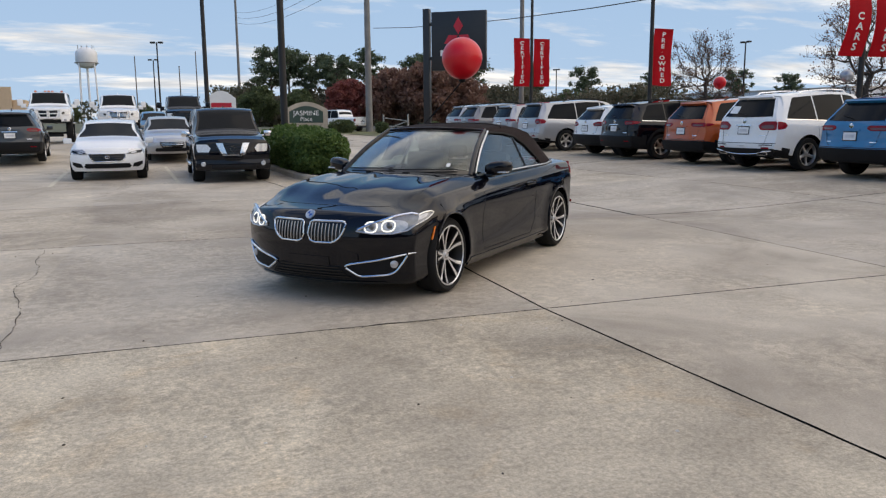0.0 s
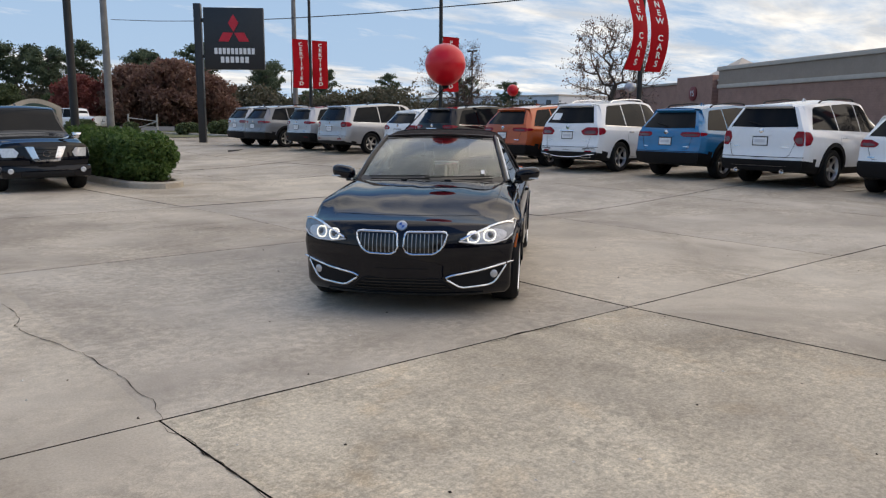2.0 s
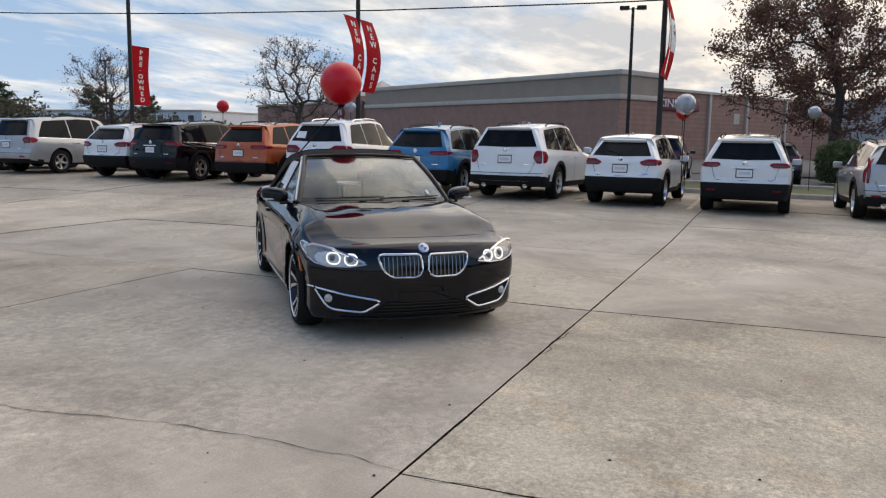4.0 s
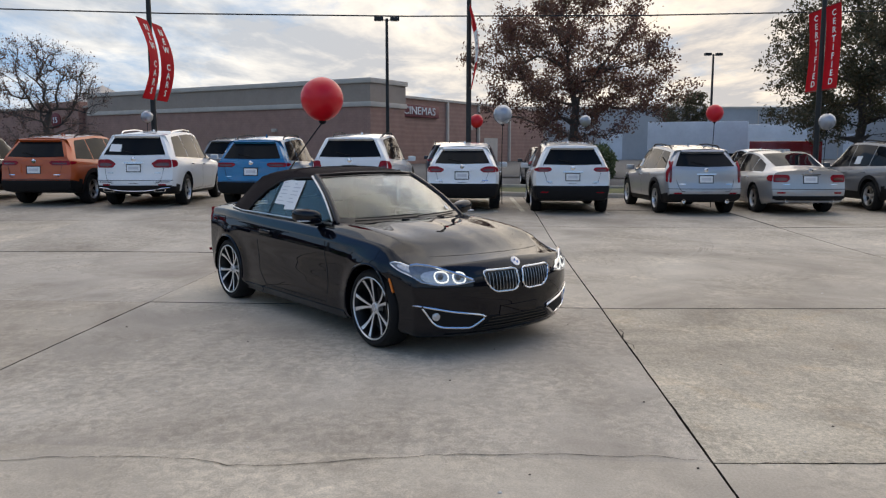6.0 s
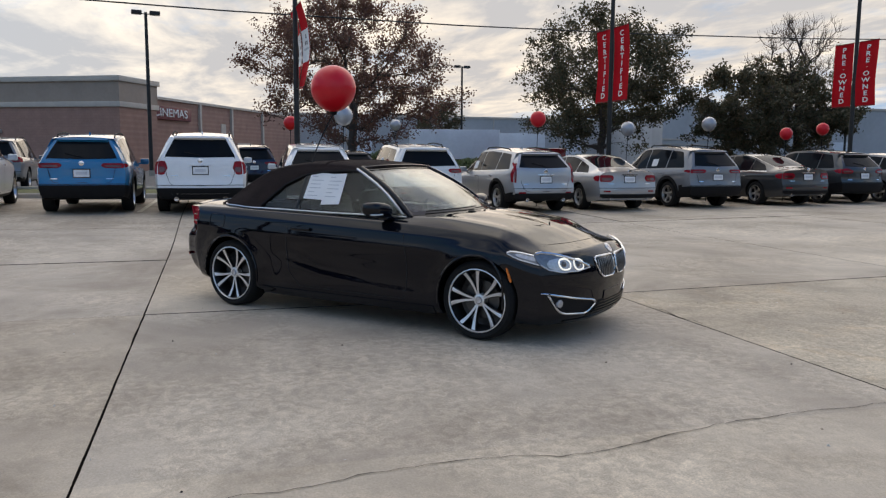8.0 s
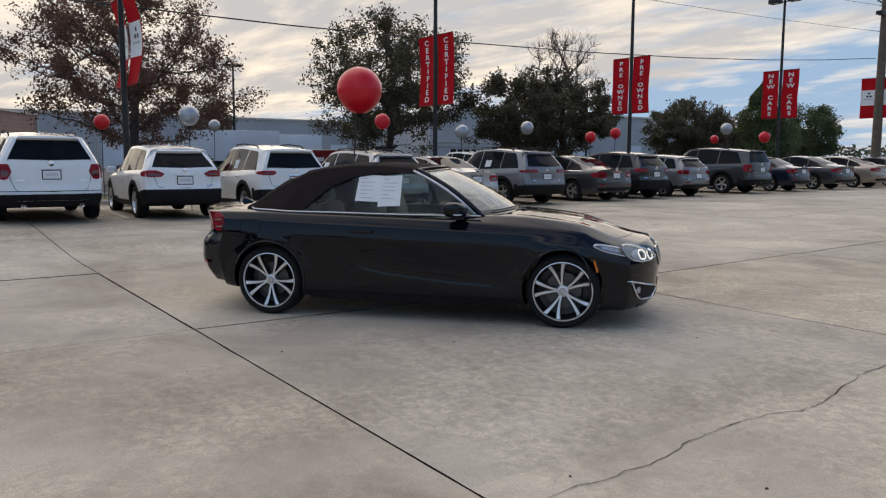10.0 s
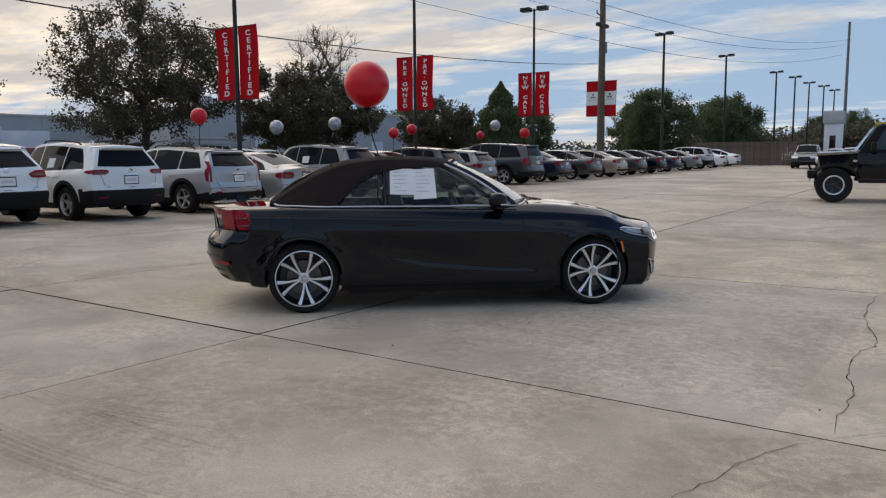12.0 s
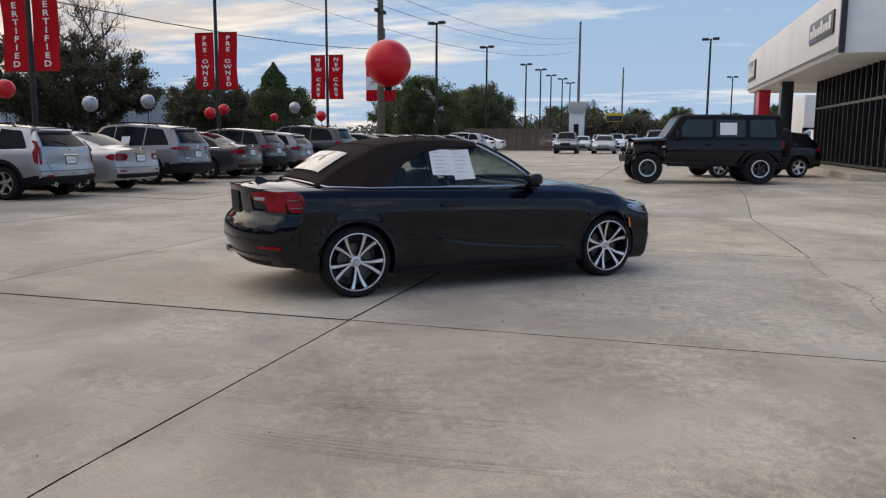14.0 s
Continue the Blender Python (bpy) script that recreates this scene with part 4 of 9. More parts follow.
    for k in range(3):
        z = g0 + (g1 - g0) * (k + 0.8) / 3.6
        bm = bmesh.new()
        S.end_panel(bm, True, [(z, -gw * 0.9, gw * 0.9), (z + 0.014, -gw * 0.9, gw * 0.9)], 0.016, 0, 0.01, 8)
        part("grille_bar", bm, M_CHROME if opt.get("chrome") and not opt.get("dark_grille") else M_PLASTIC, gr)
    bm = bmesh.new()
    S.end_panel(bm, True, [(0.31, -0.5, 0.5), (0.36, -0.54, 0.54), (0.42, -0.50, 0.50)], 0.024, 0, 0.02, 8)
    part("intake", bm, M_PLASTIC, car)
    # tail: plate, badge, bumper step
    pz = opt["plate_z"]
    plate(car, S, False, pz)
    bm = bmesh.new()
    S.end_panel(bm, False, [(pz + 0.105, -0.22, 0.22), (pz + 0.13, -0.22, 0.22)], 0.02, 0, 0.02, 4)
    part("tailgate_handle", bm, M_CHROME if opt.get("chrome") else PAINT[color], car)
    bm = bmesh.new()
    lathe(bm, [(0.001, 0.012), (0.045, 0.01), (0.055, 0.0)], 16, "Y", 0, Matrix.Translation(S.warp(-S.xr, 0, pz + 0.2)) @ Matrix.Rotation(radians(90), 4, "Z"))
    part("badge", bm, M_CHROME, car)
    for s in (1, -1):
        bm = bmesh.new()
        zz = pz - 0.12
        S.end_panel(bm, False, [(zz, s * 0.46, s * 0.60), (zz + 0.018, s * 0.46, s * 0.60)], 0.008, 0, 0.006, 3)
        part("badge_lettering", bm, M_CHROME, car)
    # proud bumper with rounded ends, and the shut line of the tailgate
    bz = opt.get("bumper_z", 0.62)
    top_b = max(opt.get("rear_clad", 0.0), 0.44)
    hwt = S.hw(-S.xr) * 0.99
    bm = bmesh.new()
    S.end_panel(bm, False, [(0.34, -hwt * 0.90, hwt * 0.90), (0.40, -hwt * 0.98, hwt * 0.98), (top_b - 0.04, -hwt, hwt), (top_b, -hwt * 0.99, hwt * 0.99)], 0.028, 0, 0.03, 16)
    part("rear_bumper", bm, M_PLASTIC, car, "black plastic lower bumper")
    if rw[0] == "end":
        ga, gb = top_b + 0.06, opt["tail_lamp"][0]
        yy = S.side(-S.xr, rw[1]) * 0.90
        bm = bmesh.new()
        tube(bm, [S._on_end(False, y, z, 0.003) for y, z in ((-yy, rw[1]), (-yy * 0.97, gb), (-yy * 0.88, ga + 0.05), (-yy * 0.80, ga), (0, ga - 0.01), (yy * 0.80, ga), (yy * 0.88, ga + 0.05), (yy * 0.97, gb), (yy, rw[1]))], 0.005, 4)
        part("tailgate_seam", bm, M_SEAM, car, "", False)
    bm = bmesh.new()
    S.end_panel(bm, False, [(bz - 0.006, -S.W / 2 * 0.9, S.W / 2 * 0.9), (bz + 0.006, -S.W / 2 * 0.9, S.W / 2 * 0.9)], 0.004, 0, 0.004, 12)
    part("bumper_seam", bm, M_SEAM, car, "", False)
    if opt.get("skid"):
        bm = bmesh.new()
        S.end_panel(bm, False, [(0.34, -0.55, 0.55), (0.40, -0.6, 0.6), (0.44, -0.58, 0.58)], 0.02, 0, 0.02, 10)
        part("skid_plate", bm, M_ALLOY, car)
    if opt.get("bar"):
        bm = bmesh.new()
        tube(bm, [S._on_end(False, y, z, 0.042) for y, z in ((-0.80, 0.455), (-0.62, 0.44), (-0.50, 0.40), (-0.25, 0.375), (0, 0.37), (0.25, 0.375), (0.50, 0.40), (0.62, 0.44), (0.80, 0.455))], 0.014, 8)
        part("bumper_bar", bm, M_CHROME, car, "curved chrome bar under the bumper")
        for s in (1, -1):
            bm = bmesh.new()
            S.end_poly(bm, False, [(s * a, b) for a, b in ((0.44, 0.352), (0.47, 0.42), (0.72, 0.43), (0.70, 0.36))], 0.052, 0, 0.03, 1)
            tip = part("exhaust_tip", bm, M_CHROME, car)
            bm = bmesh.new()
            S.end_poly(bm, False, [(s * a, b) for a, b in ((0.465, 0.364), (0.485, 0.408), (0.70, 0.418), (0.685, 0.371))], 0.057, 0, 0.01, 1)
            part("exhaust_opening", bm, M_PLASTIC, tip)
            bm = bmesh.new()
            S.end_panel(bm, False, [(0.575, min(s * 0.50, s * 0.80), max(s * 0.50, s * 0.80)), (0.592, min(s * 0.50, s * 0.80), max(s * 0.50, s * 0.80))], 0.010, 0, 0.006, 3)
            part("bumper_vent", bm, M_PLASTIC, car)
    if opt.get("rear_paper"):
        bm = bmesh.new()
        S.end_poly(bm, False, [(0.30, 1.275), (0.31, 1.44), (0.57, 1.45), (0.58, 1.285)], 0.014, 0, 0.003, 0)
        part("window_sheet", bm, M_PAPER, back, "white sheet in the rear window")
    if opt.get("paper"):
        bm = bmesh.new()
        x = opt["paper"]
        for s in (1,):
            S.side_panel(bm, lin(x - 0.13, x + 0.13, 3), lambda q: S.zbelt(q) + 0.08, lambda q: S.zbelt(q) + 0.28, 0.014, s, 2)
        part("window_sticker", bm, M_PAPER, car, "white paper price sheet")
    bm = bmesh.new()
    ax = opt.get("fin", -0.9)
    z = S.ztop(ax)
    sheet(bm, [[Vector((ax - 0.09, y, z - 0.01)), Vector((ax - 0.08, y * 0.4, z + 0.05)), Vector((ax - 0.02, y * 0.4, z + 0.035)), Vector((ax + 0.07, y, z - 0.01))] for y in (-0.02, 0.02)], 0, 0.01)
    part("aerial_fin", bm, PAINT[color], car)
    add_wheels(S, car, opt.get("rim", 0.24), opt.get("tyre_w", 0.24), opt.get("spokes", 5), opt.get("style", "five"), opt.get("dark_rim", False))
    return car


def suv_shape(L=4.6, W=1.86, H=1.69, wb=2.69, tyre=0.355, hood=0.98, belt=1.05, slope=0.34, **k):
    xf = wb / 2 + 0.88 * (L - wb) / 2
    xr = L - xf
    slope += 0.10
    return Shape(xf=xf, xr=xr, W=W, wb=wb, tyre=tyre, R=tyre + 0.055,
                 top=[(xf, hood - 0.16), (xf - 0.25, hood - 0.04), (wb / 2 - 0.35, hood + 0.08), (wb / 2 - 0.5, hood + 0.12), (0.28, H - 0.07), (-0.05, H - 0.012), (-0.6, H), (-1.3, H - 0.045), (-xr, H - 0.14)],
                 belt=[(xf, 0.80), (wb / 2, belt - 0.12), (0.3, belt - 0.05), (-xr, belt + 0.03)],
                 sill=[(xf, 0.30), (wb / 2 + 0.3, 0.25), (0.8, 0.24), (-0.8, 0.25), (-wb / 2 - 0.4, 0.27), (-xr, 0.36)],
                 nose=[(0.25, 0.10), (0.40, 0.02), (0.55, 0.0), (0.72, 0.02), (0.85, 0.08), (1.0, 0.22)],
                 tail=[(0.30, 0.10), (0.45, 0.015), (0.60, 0.0), (0.75, 0.05), (0.95, 0.06), (belt + 0.06, 0.09), (H - 0.1, slope), (H, slope + 0.03)],
                 gh=(wb / 2 - 0.45, None), roof_w=0.66, hood_w=0.80, **k)


def suv_opt(S, H, belt=1.05, **k):
    o = dict(glass=(0.82, -S.xr + 0.42), rake=(0.62, 0.36), pillars=[-0.22, -1.18], tail_lamp=(0.80, 1.02, 0.42, 0.30), head_lamp=(0.72, 0.86, 0.36),
             rear_window=("end", belt + 0.09, H - 0.165), windscreen=(0.80, 0.14), grille=(0.56, 0.80, 0.42), plate_z=0.86, clad=0.14, rear_clad=0.55, front_clad=0.42,
             rails=(-1.5, 0.0), rails_chrome=False, rim=0.235, arch=0.075)
    o.update(k)
    return o


def sedan_shape(L=4.87, W=1.85, H=1.47, wb=2.85, tyre=0.335, hood=0.88, deck=1.08, **k):
    xf = wb / 2 + 0.88 * (L - wb) / 2
    xr = L - xf
    return Shape(xf=xf, xr=xr, W=W, wb=wb, tyre=tyre, R=tyre + 0.05,
                 top=[(xf, hood - 0.16), (xf - 0.25, hood - 0.05), (wb / 2 - 0.30, hood + 0.09), (wb / 2 - 0.42, hood + 0.12), (0.22, H - 0.06), (-0.15, H - 0.005), (-0.6, H), (-1.0, H - 0.06), (-xr + 0.68, deck + 0.03), (-xr + 0.45, deck), (-xr, deck - 0.05)],
                 belt=[(xf, 0.70), (wb / 2, 0.84), (0.3, 0.91), (-1.2, 0.96), (-xr, 0.96)],
                 sill=[(xf, 0.24), (wb / 2 + 0.3, 0.20), (0.8, 0.19), (-0.8, 0.20), (-wb / 2 - 0.4, 0.22), (-xr, 0.30)],
                 nose=[(0.2, 0.10), (0.35, 0.02), (0.48, 0.0), (0.62, 0.02), (0.75, 0.10), (0.9, 0.25)],
                 tail=[(0.25, 0.10), (0.40, 0.02), (0.55, 0.0), (0.75, 0.04), (0.95, 0.06), (1.1, 0.03)],
                 gh=(wb / 2 - 0.40, -xr + 0.25), roof_w=0.66, hood_w=0.82, **k)


def sedan_opt(S, **k):
    o = dict(glass=(0.92, -S.xr + 0.78), rake=(0.78, 0.72), pillars=[-0.22, -1.12], tail_lamp=(0.76, 0.93, 0.44, 0.28), head_lamp=(0.60, 0.73, 0.40),
             rear_window=("top", -0.95, -S.xr + 0.74), windscreen=(0.95, 0.30), grille=(0.42, 0.62, 0.38), plate_z=0.82, glass_top=0.075, chrome=True, bumper_z=0.60, fin=-0.75, rim=0.225, exhaust=True)
    o.update(k)
    return o


def model(key):
    """Each kind of parked car, built once."""
    if key in BODY_CACHE:
        return BODY_CACHE[key]
    g = "cars parked in the lot"
    if key == "large_suv":
        S = suv_shape(5.03, 1.98, 1.78, 2.86, 0.38, 1.06, 1.13, 0.26)
        car = wagon("large_suv", S, "white", "white large sport utility parked tail out in the row", "car", suv_opt(S, 1.78, 1.13, exhaust=True, skid=True, tail_lamp=(0.84, 1.13, 0.66, 0.24), plate_z=0.93, rear_clad=0.56, rim=0.25, group=g))
    elif key == "lux_suv":
        S = suv_shape(4.82, 1.93, 1.79, 2.915, 0.37, 1.05, 1.12, 0.36)
        car = wagon("luxury_suv", S, "white", "white luxury sport utility with chrome rails parked tail out", "car", suv_opt(S, 1.79, 1.12, chrome=True, clad=0.05, arch=0.0, rails_chrome=True, tail_lamp=(0.91, 1.10, 0.40, 0.34), lamp_lean=0.14, plate_z=0.90, rear_clad=0.50, rim=0.25, bar=True, rear_paper=True, group=g))
    elif key == "mid_suv":
        S = suv_shape(4.60, 1.86, 1.69, 2.69, 0.355, 1.0, 1.06, 0.40)
        car = wagon("compact_suv", S, "blue", "blue compact sport utility parked tail out in the row", "car", suv_opt(S, 1.69, 1.06, rear_clad=0.60, clad=0.18, arch=0.09, tail_lamp=(0.95, 1.05, 0.36, 0.30), plate_z=0.84, group=g, paper=-0.6))
    elif key == "boxy_suv":
        S = suv_shape(4.62, 1.86, 1.68, 2.71, 0.36, 1.02, 1.06, 0.30)
        car = wagon("compact_suv", S, "white", "white compact sport utility with black bumper parked tail out", "car", suv_opt(S, 1.68, 1.06, rear_clad=0.66, clad=0.16, tail_lamp=(0.98, 1.08, 0.46, 0.28), plate_z=0.86, chrome=True, group=g, paper=-0.7))
    elif key == "tall_lamp_suv":
        S = suv_shape(4.59, 1.88, 1.63, 2.78, 0.36, 1.0, 1.05, 0.40)
        car = wagon("compact_suv", S, "silver", "silver compact sport utility with tall tail lamps parked tail out", "car", suv_opt(S, 1.63, 1.05, rear_clad=0.50, clad=0.13, tail_lamp=(0.76, 1.26, 0.69, 0.12), lamp_lean=0.07, lamp_in=0.065, plate_z=0.84, exhaust=True, skid=True, chrome=True, group=g, paper=0.2))
    elif key == "small_suv":
        S = suv_shape(4.30, 1.77, 1.60, 2.62, 0.345, 0.97, 1.02, 0.42)
        car = wagon("small_crossover", S, "white", "white small crossover with black bumper parked tail out", "car", suv_opt(S, 1.60, 1.02, rear_clad=0.62, clad=0.15, tail_lamp=(0.90, 1.04, 0.40, 0.34), lamp_lean=0.16, plate_z=0.83, rails=None, group=g))
    elif key == "minivan":
        S = suv_shape(5.18, 2.02, 1.76, 3.09, 0.36, 0.98, 1.06, 0.34)
        car = wagon("minivan", S, "silver", "silver minivan parked tail out in the row", "van", suv_opt(S, 1.76, 1.06, clad=0.04, rear_clad=0.42, arch=0.0, chrome=True, pillars=[-0.1, -1.1], tail_lamp=(0.92, 1.10, 0.62, 0.3), plate_z=0.86, group=g))
    elif key == "hatch":
        S = suv_shape(4.2, 1.78, 1.50, 2.6, 0.32, 0.92, 0.97, 0.42)
        car = wagon("hatchback", S, "grey", "grey hatchback parked tail out in the row", "car", suv_opt(S, 1.50, 0.97, clad=0.03, rear_clad=0.40, arch=0.0, rails=None, tail_lamp=(0.80, 0.96, 0.48, 0.26), plate_z=0.74, rim=0.215, group=g))
    elif key == "sedan":
        S = sedan_shape()
        car = wagon("saloon_car", S, "silver", "silver saloon parked tail out in the row", "car", sedan_opt(S, group=g))
    else:
        S = sedan_shape(4.6, 1.79, 1.44, 2.70, 0.32, 0.86, 1.04)
        car = wagon("saloon_car", S, "navy", "dark saloon parked tail out in the row", "car", sedan_opt(S, chrome=False, group=g))
    for i, o in enumerate(car.children_recursive):
        if not o.data.get("uid"):
            o.data["uid"] = str(i + 1)
    BODY_CACHE[key] = (car, S)
    return car, S


COPIES = {}


def park(key, x, y, yaw, color, label):
    """A parked car with its rear axle's middle placed by the wheel middle at (x, y)."""
    src, _ = model(key)
    fresh = key not in COPIES
    m = put(x, y, yaw)
    if fresh:
        COPIES[key] = {}
        car = src
        src.matrix_basis = m
    else:
        car = copy_thing(src, m)
    for o in car.children_recursive:
        for i, mt in enumerate(o.data.materials):
            if mt and mt.name.startswith("paint_") and mt != PAINT[color]:
                k = (o.data["uid"], color)
                if k not in COPIES[key]:
                    me = o.data.copy()
                    me.materials[i] = PAINT[color]
                    COPIES[key][k] = me
                o.data = COPIES[key][k]
                break
    car["label"] = label
    return car


# ---- the black convertible ----
M_FABRIC = surface("soft_top_fabric", (0.022, 0.014, 0.013), 0.95, vary=0.25, scale=6, bump=0.5, bump_scale=420, spec=0.2)
M_LEATHER = surface("seat_leather", (0.03, 0.029, 0.029), 0.45, vary=0.2, scale=8, bump=0.25, bump_scale=120)
M_DASH = surface("dash_plastic", (0.02, 0.02, 0.021), 0.6, vary=0.15, bump=0.2, bump_scale=200)
M_SATIN = surface("satin_silver", (0.6, 0.6, 0.61), 0.3, 1.0, vary=0.05)
M_LENSBOX = surface("lamp_housing", (0.20, 0.205, 0.21), 0.22, 0.5, vary=0.3, scale=30, coat=1.0)
M_LENSGREY = surface("lamp_inner_grey", (0.52, 0.52, 0.53), 0.25, 0.5, vary=0.3, scale=40)
M_BADGE = surface("badge_blue", (0.03, 0.12, 0.4), 0.2, vary=0.1, coat=1.0)
M_LENSMID = surface("lamp_lens_glass", (0.07, 0.075, 0.08), 0.08, 0.0, vary=0.2, scale=30, coat=1.0)
M_DARKCHROME = surface("dark_chrome", (0.34, 0.34, 0.35), 0.3, 1.0, vary=0.1)
M_TURNED = surface("turned_alloy", (0.74, 0.74, 0.74), 0.40, 0.9, vary=0.06)
M_REARGLASS = surface("rear_glass", (0.012, 0.013, 0.014), 0.05, vary=0.1, coat=1.0)
M_DISC = surface("brake_disc", (0.10, 0.10, 0.10), 0.4, 1.0, vary=0.2, scale=20)


def glass(name, color, falloff=3.7):
    """Clear pane: lets light through, shines at a slant."""
    m = bpy.data.materials.new(name)
    m.use_nodes = True
    n, l = m.node_tree.nodes, m.node_tree.links
    n.remove(n["Principled BSDF"])
    tr = n.new("ShaderNodeBsdfTransparent")
    tr.inputs[0].default_value = (*color, 1)
    gl = n.new("ShaderNodeBsdfGlossy")
    gl.inputs["Roughness"].default_value = 0.015
    lw = n.new("ShaderNodeLayerWeight")
    pw = n.new("ShaderNodeMath")
    pw.operation = "POWER"
    pw.inputs[1].default_value = falloff
    l.new(lw.outputs["Facing"], pw.inputs[0])
    fr = n.new("ShaderNodeMapRange")
    l.new(pw.outputs[0], fr.inputs["Value"])
    fr.inputs["To Min"].default_value, fr.inputs["To Max"].default_value = 0.025, 0.95
    mx = n.new("ShaderNodeMixShader")
    l.new(fr.outputs[0], mx.inputs[0])
    l.new(tr.outputs[0], mx.inputs[1])
    l.new(gl.outputs[0], mx.inputs[2])
    l.new(mx.outputs[0], n["Material Output"].inputs[0])
    return m


M_GLASS = glass("clear_glass", (0.78, 0.83, 0.81))
M_SCREEN = glass("windscreen_glass", (0.78, 0.83, 0.81), 3.0)


def glow(name, color, strength):
    m = bpy.data.materials.new(name)
    m.use_nodes = True
    p = m.node_tree.nodes["Principled BSDF"]
    p.inputs["Base Color"].default_value = (*color, 1)
    p.inputs["Emission Color"].default_value = (*color, 1)
    p.inputs["Emission Strength"].default_value = strength
    return m


M_HALO = glow("running_light", (0.98, 1.0, 0.94), 0.42)


class Coupe(Shape):
    """The skin of the low two-door car: swept creases, full wheel arches and a ribbed bonnet."""

    FR = (0.97, 0.94, 0.91, 0.88, 0.84, 0.8, 0.76, 0.72, 0.68, 0.64, 0.6, 0.56, 0.52, 0.48, 0.44, 0.4, 0.35, 0.3, 0.2, 0.1)

    def fold(self, x, f):
        """A raised middle that widens towards the screen, and a crown along each wing."""
        a = abs(f)
        k = smooth01((x - 0.70) / 0.35) * smooth01((2.12 - x) / 0.30)
        at = 0.42 + 0.20 * (2.0 - x) / 1.2
        return k * (0.006 * smooth01((at + 0.12 - a) / 0.24) + 0.007 * math.exp(-((a - 0.90) / 0.11) ** 2))

    def ztop(self, x):
        return curve_at(self.top, x, 0.15)

    def hw(self, x):
        f = max(0.0, x - 0.5) / (self.xf - 0.5)
        r = max(0.0, -x - 0.4) / (self.xr - 0.4)
        c = max(0.0, -x - self.xr + 0.24) / 0.24
        return self.W / 2 * (1 - 0.05 * f ** 2.4 - 0.06 * r ** 2.2 - self.round * c * c)

    def side(self, x, z):
        y = super().side(x, z)
        if z > self.zbelt(x):
            return y
        # swage that climbs along the door and dies out ahead of the rear wheel
        zs = float(np.interp(x, (-0.80, -0.655, -0.25, 0.36, 0.95), (0.545, 0.513, 0.42, 0.36, 0.33)))
        k = smooth01((x + 0.84) / 0.25) * smooth01((1.0 - x) / 0.3)
        y += k * (0.005 * smooth01((zs - z) / 0.07 + 0.5) - 0.004 * math.exp(-((z - zs - 0.11) / 0.08) ** 2))
        # shoulder line from the front wing to the tail lamp
        zc = float(np.interp(x, (-2.2, -1.5, -0.4, 0.9, 1.3), (0.885, 0.868, 0.838, 0.805, 0.79)))
        y += 0.007 * smooth01((1.25 - x) / 0.4) * math.exp(-((z - zc) / 0.03) ** 2)
        # full wheel arches
        for wx in (self.wb / 2, -self.wb / 2):
            d = math.hypot(x - wx, z - self.tyre) - self.R
            y += 0.020 * math.exp(-(max(0.0, d) / 0.085) ** 2)
        return y


def hero_shape():
    return Coupe(xf=2.17, xr=2.29, W=1.766, wb=2.69, tyre=0.320, R=0.346, nx=176, nu=40,
                 top=[(2.17, 0.722), (2.10, 0.752), (2.0, 0.786), (1.88, 0.818), (1.65, 0.875), (1.375, 0.921), (1.15, 0.948), (0.9, 0.972), (0.65, 0.978), (-1.3, 0.985), (-1.5, 0.995), (-2.0, 0.992), (-2.2, 0.985), (-2.29, 0.962)],
                 belt=[(2.17, 0.685), (1.9, 0.762), (1.65, 0.808), (1.345, 0.842), (0.7, 0.885), (0, 0.908), (-0.8, 0.93), (-1.4, 0.945), (-2.29, 0.94)],
                 sill=[(2.17, 0.165), (1.8, 0.165), (1.3, 0.185), (0.85, 0.18), (-0.85, 0.185), (-1.5, 0.225), (-2.29, 0.29)],
                 nose=[(0.14, 0.12), (0.19, 0.055), (0.24, 0.022), (0.30, 0.02), (0.38, 0.012), (0.46, 0.0), (0.56, 0.0), (0.64, 0.018), (0.70, 0.05), (0.75, 0.10), (0.80, 0.17)],
                 tail=[(0.28, 0.14), (0.38, 0.05), (0.50, 0.0), (0.60, 0.0), (0.675, 0.02), (0.72, 0.085), (0.76, 0.10), (0.86, 0.095), (0.92, 0.075), (0.955, 0.06), (1.0, 0.065)],
                 gh=(0.6, None), roof_w=0.80, hood_w=0.80, pf=0.33, pr=0.36, crown=0.03, round=0.06,
                 prof=((0, 0.03, 0.07, 0.13, 0.22, 0.4, 0.55, 0.66, 0.74, 0.82, 0.90, 0.95, 1.0), (0.93, 0.955, 0.970, 0.977, 0.978, 0.979, 0.985, 0.995, 1.0, 0.992, 0.968, 0.950, 0.925)))


